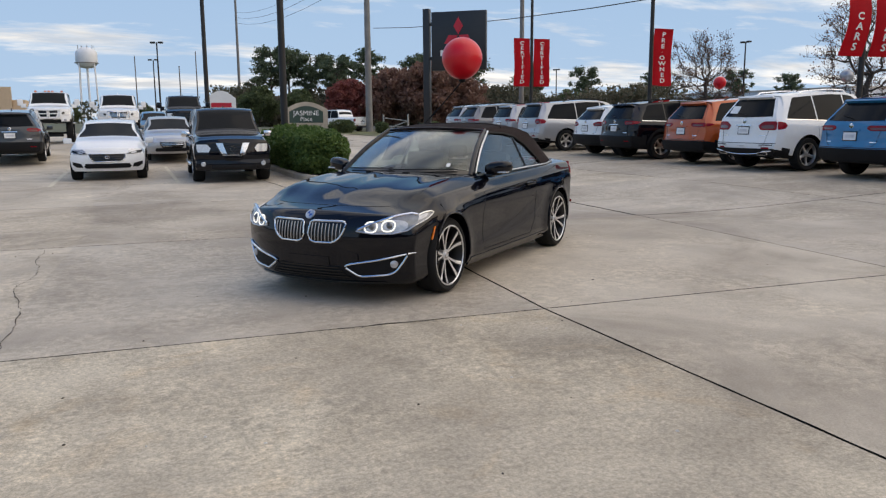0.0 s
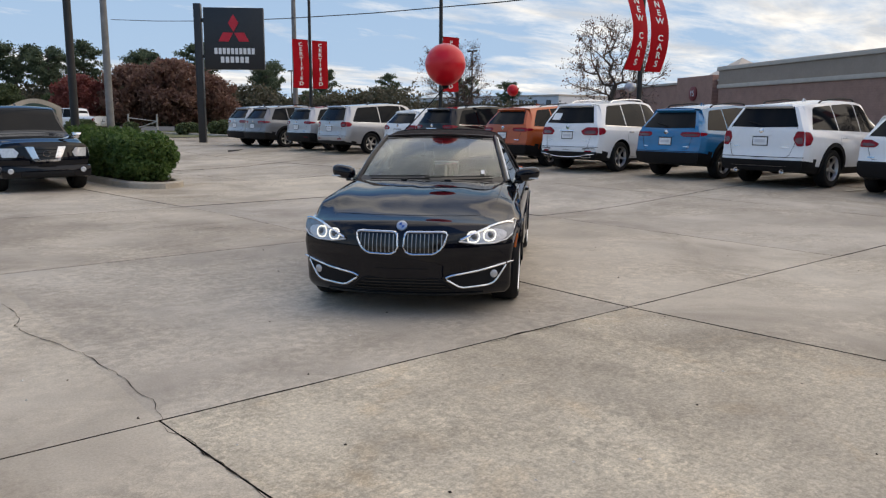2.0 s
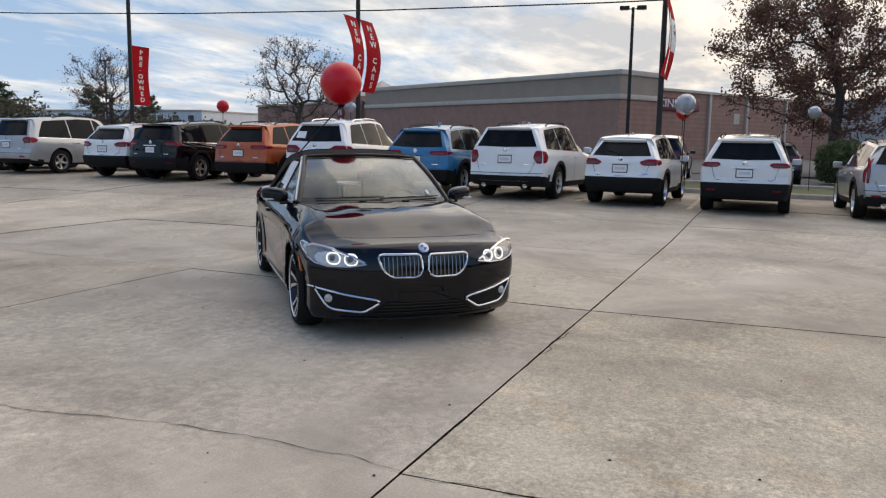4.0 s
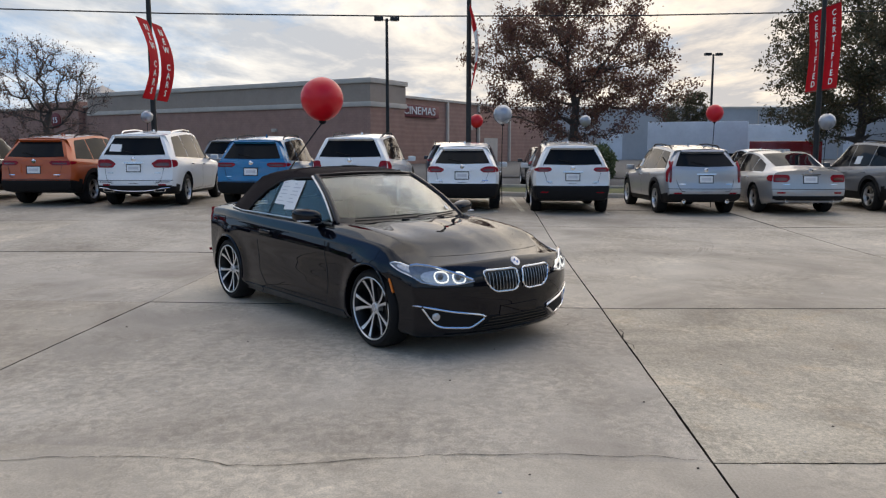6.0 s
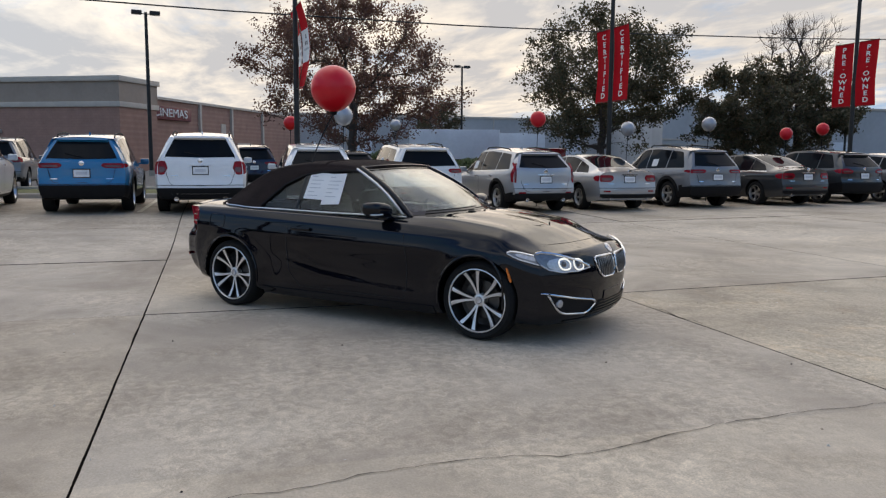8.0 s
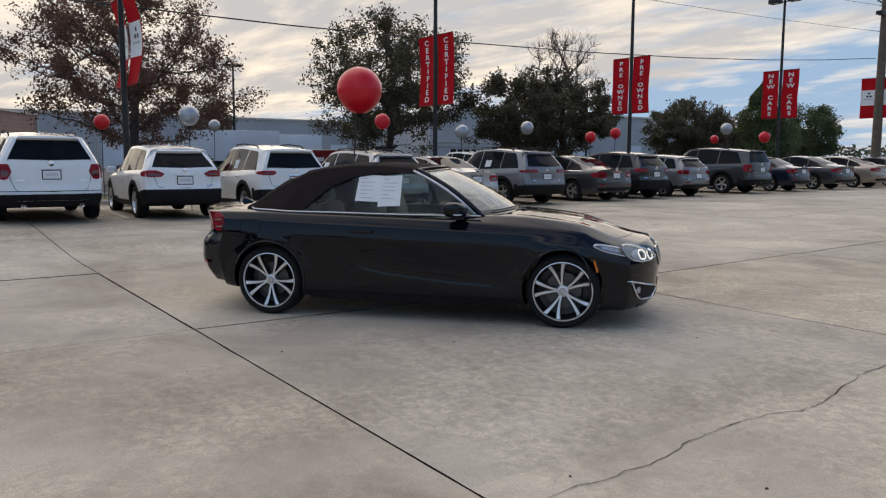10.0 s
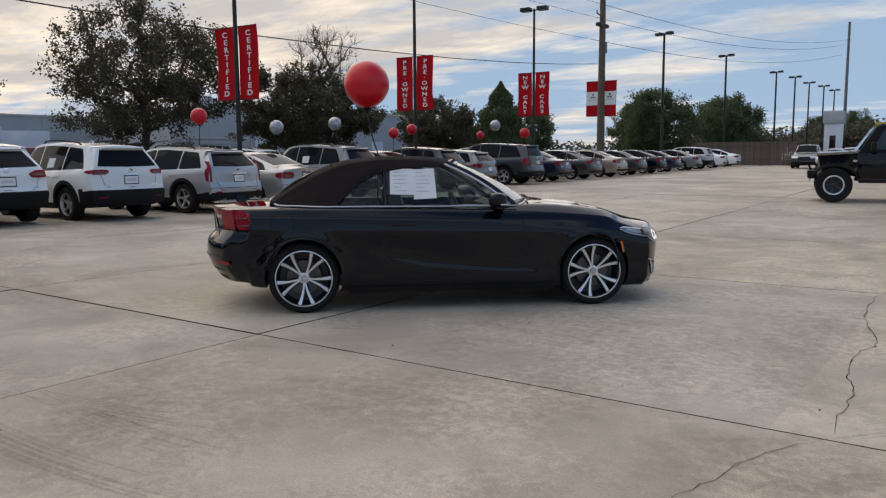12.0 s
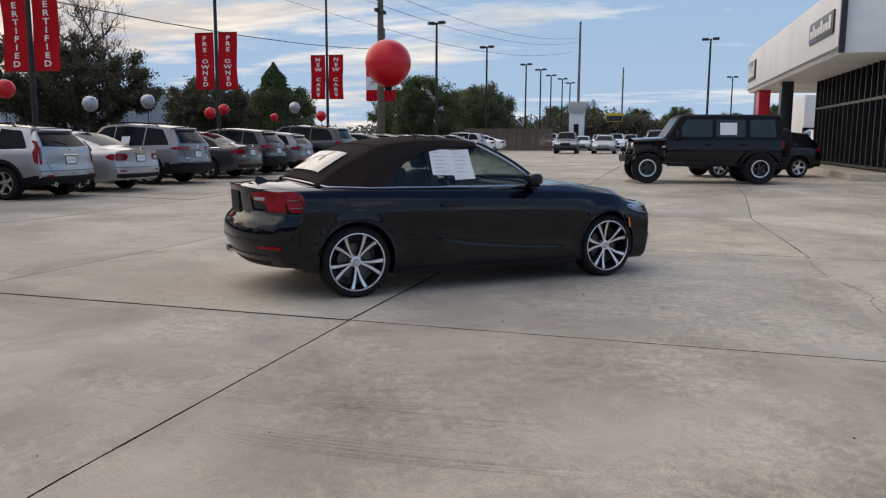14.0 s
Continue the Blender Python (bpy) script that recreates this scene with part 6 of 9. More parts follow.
    box(bm, 0.36, 0.60, -0.66, 0.66, 0.70, 0.955, 0.06)
    box(bm, 0.33, 0.44, 0.16, 0.58, 0.86, 0.985, 0.04)
    part("dashboard", bm, M_DASH, car)
    bm = bmesh.new()
    mt = pose(0.22, 0.37, 0.86, 0, 66, 0)
    ring = [mt @ Vector((0.185 * math.cos(a), 0.185 * math.sin(a), 0)) for a in [2 * math.pi * k / 24 for k in range(25)]]
    tube(bm, ring, 0.016, 8, 0, False)
    for a in (0, 120, 240):
        tube(bm, [mt @ Vector((0, 0, -0.02)), mt @ Vector((0.18 * math.cos(radians(a)), 0.18 * math.sin(radians(a)), 0))], 0.016, 6)
    part("steering_wheel", bm, M_DASH, car)
    bm = bmesh.new()
    box(bm, -0.5, 0.4, -0.12, 0.12, 0.32, 0.62, 0.05)
    part("centre_console", bm, M_DASH, car)
    for y in (0.37, -0.37):
        bm = bmesh.new()
        box(bm, -0.36, 0.16, y - 0.25, y + 0.25, 0.36, 0.58, 0.07)
        part("seat_cushion", bm, M_LEATHER, car)
        bm = bmesh.new()
        box(bm, -0.075, 0.075, -0.24, 0.24, 0.0, 0.60, 0.06, pose(-0.36, y, 0.52, 0, -17, 0))
        sb = part("seat_back", bm, M_LEATHER, car)
        bm = bmesh.new()
        box(bm, -0.05, 0.05, -0.13, 0.13, 0.02, 0.19, 0.045, pose(-0.53, y, 1.09, 0, -12, 0))
        part("head_rest", bm, M_LEATHER, sb)
        bm = bmesh.new()
        box(bm, -0.10, 0.10, -0.26, 0.26, 0.0, 0.50, 0.06, pose(-1.10, y * 0.95, 0.50, 0, -16, 0))
        part("rear_seat_back", bm, M_LEATHER, car)
        bm = bmesh.new()
        box(bm, -0.04, 0.04, -0.11, 0.11, 0.0, 0.15, 0.035, pose(-1.20, y * 0.95, 1.0, 0, -8, 0))
        part("rear_head_rest", bm, M_LEATHER, car)
    bm = bmesh.new()
    box(bm, -1.08, -0.62, -0.62, 0.62, 0.34, 0.60, 0.05)
    part("rear_bench", bm, M_LEATHER, car)

    # price sheets in the window on its right side
    for x0, x1, z0, z1, ti in ((-0.55, -0.33, 1.055, 1.29, 2.0), (-0.34, -0.13, 1.015, 1.285, -2.5)):
        bm = bmesh.new()
        zc = (z0 + z1) / 2
        rows = [[Vector((x, -(yg(z) + 0.010), z)) for x in lin(x0, x1, 2)] for z in lin(z0, z1, 2)]
        sheet(bm, rows, 0, 0.0015)
        bmesh.ops.rotate(bm, verts=bm.verts, cent=((x0 + x1) / 2, -yg(zc), zc), matrix=Matrix.Rotation(radians(ti), 3, "Y"))
        sh = part("price_sheet", bm, M_PAPER, car, "white printed sheet behind the window", False)
        for k in range(6):
            z = z1 - 0.035 - 0.034 * k
            if z < z0 + 0.02:
                break
            bm = bmesh.new()
            w = (0.06, 0.14, 0.12, 0.13, 0.07, 0.12)[k]
            sheet(bm, [[Vector((x, -(yg(q) + 0.0128), q)) for x in (x0 + 0.03, x0 + 0.03 + w)] for q in (z, z + 0.007)])
            part("print_line", bm, M_PRINT, sh, "", False)
    bm = bmesh.new()
    sheet(bm, [[Vector((x, -(yg(z) + 0.008), z)) for x in (-0.585, -0.545)] for z in (1.05, 1.28)], 0, 0.0015)
    part("dark_sheet", bm, M_GLOSSBLACK, car, "", False)

    # wheels: five pairs of spokes on dark barrels
    tyre, _ = wheel_meshes(S.tyre, 0.252, 0.225, 5)
    bm = bmesh.new()
    h, rim = 0.1125, 0.252
    lathe(bm, [(rim - 0.002, h * 0.92), (rim + 0.004, h * 0.97), (rim - 0.004, h * 0.99), (rim - 0.009, h * 0.92)], 48, mat=0)
    lathe(bm, [(rim - 0.009, h * 0.92), (rim - 0.03, h * 0.3), (rim - 0.034, -h * 0.3), (0.16, -h * 0.4), (0.001, -h * 0.4)], 48, mat=1)
    lathe(bm, [(0.0005, h * 0.66), (0.028, h * 0.66), (0.031, h * 0.60), (0.048, h * 0.57), (0.058, h * 0.2)], 24, mat=0)
    for i in range(10):
        sg = 1 if i % 2 else -1
        rows = []
        for j in range(7):
            t = j / 6
            r = 0.045 + (rim - 0.058) * t
            w = 0.0105 + 0.0105 * t ** 1.6
            m = Matrix.Rotation(2 * math.pi * (i // 2) / 5 + sg * (0.12 + 0.135 * t ** 1.2), 4, "Y")
            y = h * (0.56 + 0.32 * t ** 0.8) - 0.008 * math.sin(t * math.pi)
            rows.append([m @ Vector((q * w, y + dy, r)) for q, dy in ((-1.0, -0.035), (-1.0, -0.004), (-0.75, 0.0), (0.75, 0.0), (1.0, -0.004), (1.0, -0.035))])
        fs = sheet(bm, rows, 0)
        for k, f in enumerate(fs):
            f.material_index = 0 if k % 5 == 2 else 1
    bmesh.ops.recalc_face_normals(bm, faces=bm.faces)
    rim_me = mesh_of("rim", bm, [M_TURNED, M_ALLOYDARK])
    bm = bmesh.new()
    lathe(bm, [(0.06, -0.012), (0.155, -0.012), (0.155, 0.012), (0.06, 0.012)], 32)
    disc_me = mesh_of("brake_disc", bm, M_DISC)
    bm = bmesh.new()
    lathe(bm, [(0.0005, 0.004), (0.026, 0.003), (0.03, -0.003)], 20)
    cap_me = mesh_of("hub_cap", bm, M_LENSGREY)
    for wx in (S.wb / 2, -S.wb / 2):
        for s in (1, -1):
            w = shared("wheel", tyre, car, pose(wx, s * (S.W / 2 - 0.012 - 0.1125), S.tyre, 0, 14 if wx > 0 else 40, 0 if s > 0 else 180))
            shared("rim", rim_me, w)
            shared("brake_disc", disc_me, w, Matrix.Translation((0, 0.0, 0)))
            shared("hub_cap", cap_me, w, Matrix.Translation((0, 0.1125 * 0.67, 0)))
    car.matrix_basis = pose(2.626, 7.326, 0, 0, 0, -139.9)
    return car


convertible()


# ---- the row of parked cars ----
ROW = [
    ("mid_suv", 31.5, "silver", "silver-grey compact sport utility at the end of the row"),
    ("mid_suv", 30.0, "grey", "grey compact sport utility parked tail out in the row"),
    ("boxy_suv", 26.7, "silver", "silver compact sport utility parked tail out in the row"),
    ("minivan", 24.3, "silver", "silver minivan parked tail out in the row"),
    ("small_suv", 20.95, "white", "white small crossover parked tail out in the row"),
    ("boxy_suv", 18.95, "black", "black sport utility parked tail out in the row"),
    ("mid_suv", 16.15, "orange", "copper orange crossover parked tail out in the row"),
    ("lux_suv", 13.9, "white", "white luxury sport utility with chrome roof rails, tail out"),
    ("mid_suv", 11.05, "blue", "bright blue compact sport utility parked tail out"),
    ("large_suv", 8.65, "white", "white large sport utility with black lower bumper, tail out"),
    ("small_suv", 6.1, "white", "white small crossover with black lower bumper, tail out"),
    ("boxy_suv", 3.6, "pearl", "off-white compact sport utility with black bumper, tail out"),
    ("tall_lamp_suv", 0.7, "silver", "silver sport utility with tall red tail lamps, tail out"),
    ("sedan", -1.75, "silver", "silver saloon parked tail out in the row"),
    ("mid_suv", -4.55, "grey", "grey compact sport utility with a price sheet in the window"),
    ("sedan", -7.5, "dark_grey", "dark grey saloon parked tail out in the row"),
    ("small_suv", -9.8, "dark_grey", "dark sport utility parked tail out in the row"),
    ("hatch", -12.1, "grey", "grey hatchback parked tail out in the row"),
    ("large_suv", -15.95, "dark_grey", "dark grey large crossover parked tail out in the row"),
    ("compact_sedan", -19.2, "navy", "navy saloon parked tail out in the row"),
    ("sedan", -22.6, "dark_grey", "dark grey saloon parked tail out in the row"),
    ("sedan", -26.2, "beige", "beige saloon parked tail out in the row"),
    ("compact_sedan", -30.0, "dark_grey", "dark grey saloon parked tail out in the row"),
    ("sedan", -33.6, "black", "black saloon parked tail out in the row"),
    ("compact_sedan", -37.5, "navy", "navy saloon parked tail out in the row"),
    ("sedan", -41.9, "grey", "grey saloon parked tail out in the row"),
    ("boxy_suv", -45.7, "silver", "silver sport utility parked tail out in the row"),
    ("compact_sedan", -50.0, "white", "white saloon parked tail out in the row"),
    ("sedan", -55.0, "white", "white saloon at the end of the row"),
]
# how far some of them stand askew
ANGLE = {13.9: 2.5, 11.05: -2.5, 8.65: -4.0, 6.1: -4.0, 3.6: -3.0, 0.7: 1.0}
_rr = random.Random(11)
for key, y, color, label in ROW:
    S = model(key)[1]
    _yaw = _rr.uniform(-1.5, 1.5)
    park(key, 13.8 + S.wb / 2 + _rr.uniform(-0.1, 0.15), y, ANGLE.get(y, _yaw), color, label)
# cars beyond the verge
for key, x, y, yaw, color in (("minivan", 26.5, 15.0, 0, "grey"), ("mid_suv", 26.9, 6.6, 0, "navy"), ("small_suv", 27.0, 2.7, 0, "dark_grey"), ("sedan", 27, -5.8, 0, "white"), ("boxy_suv", 27, -12.5, 0, "white"), ("sedan", 27, -24, 0, "silver"), ("minivan", 27, -34, 0, "white"), ("sedan", 27, -47, 0, "white")):
    park(key, x, y, yaw, color, f"{color.replace('_', ' ')} car standing beyond the grass verge")


# ---- poles, banners, sign, balloons ----
M_POLE = surface("dark_steel", (0.028, 0.027, 0.026), 0.5, 0.4, vary=0.25, scale=3)
M_GALV = surface("weathered_pole", (0.20, 0.19, 0.18), 0.7, vary=0.25, scale=2, bump=0.2)
M_WOOD = surface("pole_wood", (0.13, 0.10, 0.075), 0.9, vary=0.3, scale=3, bump=0.5, bump_scale=30)
M_BANNER = surface("banner_red", (0.56, 0.012, 0.022), 0.7, vary=0.2, scale=2, spec=0.15)
_n, _l = M_BANNER.node_tree.nodes, M_BANNER.node_tree.links
_t = _n.new("ShaderNodeBsdfTranslucent")
_t.inputs[0].default_value = (0.78, 0.02, 0.035, 1)
_x = _n.new("ShaderNodeMixShader")
_x.inputs[0].default_value = 0.36
_l.new(_n["Principled BSDF"].outputs[0], _x.inputs[1])
_l.new(_t.outputs[0], _x.inputs[2])
_l.new(_x.outputs[0], _n["Material Output"].inputs[0])
M_WHITE = surface("white_print", (0.78, 0.78, 0.77), 0.6, vary=0.05)
M_SIGNBLACK = surface("sign_black", (0.016, 0.016, 0.018), 0.35, vary=0.15)
M_SIGNRED = surface("sign_red", (0.55, 0.012, 0.03), 0.35, vary=0.08)
M_RUBBER_RED = surface("balloon_red", (0.68, 0.012, 0.022), 0.30, vary=0.06, coat=0.2, spec=0.3)
M_RUBBER_GREY = surface("balloon_silver", (0.36, 0.37, 0.39), 0.22, 0.35, vary=0.06, coat=0.5)
M_WIRE = surface("cable", (0.02, 0.02, 0.02), 0.6)
M_LAMPGLASS = surface("lamp_diffuser", (0.5, 0.5, 0.48), 0.4)


def text_mesh(body, size, mat, extrude=0.002, spacing=0.9, bold=0.0):
    cu = bpy.data.curves.new("text", "FONT")
    cu.body, cu.size, cu.align_x, cu.align_y, cu.extrude, cu.space_line = body, size, "CENTER", "CENTER", extrude, spacing
    cu.resolution_u = 3
    cu.offset = bold
    ob = bpy.data.objects.new("text", cu)
    scene.collection.objects.link(ob)
    dg = bpy.context.evaluated_depsgraph_get()
    dg.update()
    me = bpy.data.meshes.new_from_object(ob.evaluated_get(dg))
    bpy.data.objects.remove(ob)
    bpy.data.curves.remove(cu)
    me.materials.clear()
    me.materials.append(mat)
    return me


def lamp_pole(x, y, h, heads=2, r=0.075, name="lamp_pole", label="dark steel lot lamp pole with box lamp heads", yaw=90.0, group="lot lamp poles"):
    po = thing(name, label, "lamp pole", group)
    bm = bmesh.new()
    tube(bm, [(0, 0, 0), (0, 0, h * 0.5), (0, 0, h)], [r * 1.15, r, r * 0.8], 10)
    part("pole", bm, M_POLE, po)
    bm = bmesh.new()
    box(bm, -0.18, 0.18, -0.18, 0.18, -0.05, 0.28, 0.02)
    part("base", bm, M_KERB, po)
    for s in ((1, -1) if heads == 2 else (1,)):
        bm = bmesh.new()
        tube(bm, [(0, 0, h - 0.12), (0, s * 0.28, h - 0.06)], 0.03, 6)
        part("bracket", bm, M_POLE, po)
        bm = bmesh.new()
        box(bm, -0.20, 0.20, s * 0.22 if s > 0 else s * 0.80, s * 0.80 if s > 0 else s * 0.22, h - 0.13, h + 0.09, 0.03)
        hd = part("lamp_head", bm, M_POLE, po)
        bm = bmesh.new()
        box(bm, -0.15, 0.15, min(s * 0.28, s * 0.74), max(s * 0.28, s * 0.74), h - 0.145, h - 0.128, 0.004)
        part("diffuser", bm, M_LAMPGLASS, hd)
    po.matrix_basis = put(x, y, yaw)
    return po


LETTERS = {}


def letter_mesh(ch):
    if ch not in LETTERS:
        LETTERS[ch] = text_mesh(ch, 1.0, M_WHITE, 0.0005, 0.9, 0.022)
    return LETTERS[ch].copy()


def banner(x, y, z0, z1, words, side, bend, label, yaw=0.0, w=0.86, mid_white=False, gap=0.10):
    """A vertical banner on arms beside a pole; its plane lies along x and bows with the wind."""
    b = thing("banner", label, "banner", "lot banners")
    h = z1 - z0

    def at(u, v, off=0.0):
        # u across from the pole, v up; the wind bellies the cloth out
        q = (gap + w * u) * side
        bow = bend * math.sin(v * math.pi) * (0.75 + 0.25 * u) + bend * 0.25 * (1 - v)
        return Vector((q + 0.015 * math.sin(v * 7 + side), bow - 0.02 * math.sin(u * math.pi) - off, z0 + h * v))

    bm = bmesh.new()
    sheet(bm, [[at(u, v) for u in lin(0, 1, 5)] for v in lin(0, 1, 16)], 0, 0.004)
    cl = part("cloth", bm, M_BANNER, b)
    if mid_white:
        for off in (0.006, -0.010):
            bm = bmesh.new()
            sheet(bm, [[at(u, v, off) for u in lin(0.03, 0.97, 4)] for v in lin(0.32, 0.70, 6)], 0, 0.002)
            part("white_field", bm, M_WHITE, cl)
            for c in ((0.5, 0.62), (0.40, 0.545), (0.60, 0.545)):
                bm = bmesh.new()
                sheet(bm, [[at(c[0] + du, c[1] + dv, off * 1.5) for du in (-0.07, 0.07)] for dv in (-0.022, 0.022)], 0, 0.001)
                part("emblem", bm, M_SIGNBLACK, cl, "", False)
            bm = bmesh.new()
            sheet(bm, [[at(u, v, off * 1.5) for u in (0.2, 0.8)] for v in (0.46, 0.485)], 0, 0.001)
            part("print_bar", bm, M_PRINT, cl, "", False)
    else:
        n = len(words)
        cell = 0.90 / n
        for back in (False, True):
            for i, ch in enumerate(words):
                if ch == " ":
                    continue
                me = letter_mesh(ch)
                if ch == "-":
                    hh = 1.1
                else:
                    ys = [v.co.y for v in me.vertices]
                    hh = max(ys) - min(ys)
                mid = sum((max(v.co.y for v in me.vertices), min(v.co.y for v in me.vertices))) / 2
                k = h * cell * (0.74 if ch != "-" else 0.5) / hh
                vc = 0.95 - cell * (i + 0.5)
                for v in me.vertices:
                    u = 0.5 + v.co.x * (-1 if back else 1) * k * 1.45 / w * side
                    vv = vc + (v.co.y - mid) * k / h
                    p = at(u, vv, -0.010 if back else 0.006)
                    v.co = (p.x, p.y + v.co.z * 0.1, p.z)
                o = new("letter", me)
                o.parent = cl
    for zz in (z0 + 0.02, z1 - 0.02):
        bm = bmesh.new()
        v = (zz - z0) / h
        tube(bm, [Vector((0, 0, zz)), at(1.0, v)], 0.012, 6)
        part("arm", bm, M_POLE, b)
    b.matrix_basis = pose(x, y, 0, 0, 0, yaw)
    return b


for y, words, z0, z1, bend, h in ((33.7, "CERTIFIED", 2.95, 5.2, -0.05, 8.2), (24.4, "PRE-OWNED", 2.6, 4.7, 0.05, 8.2), (15.3, "NEW CARS", 3.0, 5.25, -0.30, 8.2), (6.0, "", 3.3, 5.6, -0.22, 8.2),
                                 (-4.2, "CERTIFIED", 3.25, 5.62, -0.06, 8.6), (-14.45, "PRE-OWNED", 3.36, 5.7, 0.04, 8.8), (-26.2, "NEW CARS", 3.56, 6.0, 0.03, 9.3)):
    lamp_pole(18.0, y, h, 2)
    for side in (1, -1):
        if words == "PRE-OWNED" and y > 0 and side < 0:
            continue
        lab = f"red banner with white stacked letters on a lamp pole" if words else "red and white banner on a lamp pole"
        banner(18.0, y, z0, z1, words, side, bend, lab, mid_white=not words)


def utility_pole(x, y, h, r, label, arms=2, mat=None, drum=False):
    po = thing("utility_pole", label, "utility pole", "utility poles")
    bm = bmesh.new()
    tube(bm, [(0, 0, -0.1), (0, 0, h * 0.5), (0, 0, h)], [r, r * 0.85, r * 0.65], 12)
    part("pole", bm, mat or M_WOOD, po)
    for k in range(arms):
        z = h - 0.5 - 1.5 * k
        bm = bmesh.new()
        tube(bm, [(0, 0, z), (0, 0.9, z + 0.15), (0, 1.15, z + 0.15)], 0.05, 6)
        a = part("cross_arm", bm, M_GALV, po)
        bm = bmesh.new()
        lathe(bm, [(0.01, 0), (0.06, 0.02), (0.06, 0.2), (0.02, 0.24)], 8, "Z", 0, Matrix.Translation((0, 1.15, z + 0.16)))
        part("insulator", bm, M_GALV, a)
    if drum:
        bm = bmesh.new()
        lathe(bm, [(0.01, 0), (0.2, 0.0), (0.22, 0.1), (0.22, 0.75), (0.1, 0.85), (0.01, 0.85)], 14, "Z", 0, Matrix.Translation((0, -0.45, h * 0.66)))
        part("transformer", bm, M_GALV, po)
        for s in (1, -1):
            bm = bmesh.new()
            box(bm, -0.2, 0.2, min(s * 0.3, s * 0.9), max(s * 0.3, s * 0.9), h * 0.80, h * 0.80 + 0.25, 0.03)
            part("lamp_head", bm, M_POLE, po)
    po.matrix_basis = put(x, y, 0)
    return po


utility_pole(20.8, -43.7, 13.5, 0.32, "tall wooden utility pole with lamps and a transformer", 2, None, True)
for side in (1, -1):
    banner(20.8, -43.7, 4.3, 7.0, "", side, 0.02, "red and white banner on a utility pole", w=1.05, mid_white=True, gap=0.16)
utility_pole(17.5, 59.4, 15.0, 0.28, "tall pale utility pole beside the entrance", 2, M_GALV)
utility_pole(4.18, 23.85, 12.0, 0.115, "dark slim pole beside the hedge", 0, M_POLE)
utility_pole(3.9, 44.7, 12.0, 0.13, "dark slim pole in the front lot", 0, M_POLE)
utility_pole(19.3, 37.2, 10.0, 0.14, "pale pole behind the end of the row", 0, M_GALV)
for x, y, h in ((19.1, 145.8, 22), (12.3, -129.6, 22), (6.3, -199.2, 20), (18.5, 296.5, 20), (1.8, 147.5, 12), (10.9, 134.8, 12)):
    utility_pole(x, y, h, 0.28 if h > 15 else 0.12, "distant slim utility pole on the skyline", 3 if h > 15 else 0, M_GALV)
for x, y, h in ((17.9, -49.8, 10.8), (17.1, -67.7, 10.8), (15.8, -87.7, 10.8), (14.9, -95.7, 10.8), (14.6, -105.9, 10.8), (13.6, -113.1, 10.8), (13.2, -122.5, 10.8), (-5.3, -65.8, 10.8), (-12.4, -114, 10.8), (4.0, 108.1, 10.8), (4.5, 138.7, 10.8), (45.8, 10.7, 9.6), (66.0, -16.8, 9.8), (71.9, 124, 9.5), (77, 83.2, 10.8), (60, -58, 9.5)):
    lamp_pole(x, y, h, 2, 0.11, "lamp_pole", "tall lamp pole standing in a neighbouring lot", 5.0 if x > 40 else 70.0, "distant lamp poles")


def cable(a, b, sag, r=0.018):
    bm = bmesh.new()
    a, b = Vector(a), Vector(b)
    tube(bm, [a + (b - a) * t - Vector((0, 0, sag * 4 * t * (1 - t))) for t in lin(0, 1, 14)], r, 5)
    return tagged(part("overhead_cable", bm, M_WIRE), "thin black overhead cable between poles", "cable", "overhead cables")


cable((21.2, -43.7, 8.3), (18.0, 59.4, 8.4), 2.7, 0.022)
for dz, dx in ((11.8, 0.5), (12.6, -0.3), (10.2, 0.9)):
    cable((20.8 + dx, -43.7, dz), (24 + dx, 30, dz + 0.6), 0.9, 0.012)
    cable((20.8 + dx, -43.7, dz), (12.3 + dx, -129.6, dz + 7), 1.5, 0.02)
for dz in (12.5, 13.4, 14.3):
    cable((17.5, 59.4, dz), (19.1, 145.8, dz + 6), 1.5, 0.02)
    cable((17.5, 59.4, dz), (26, 10, dz - 1), 0.8, 0.012)


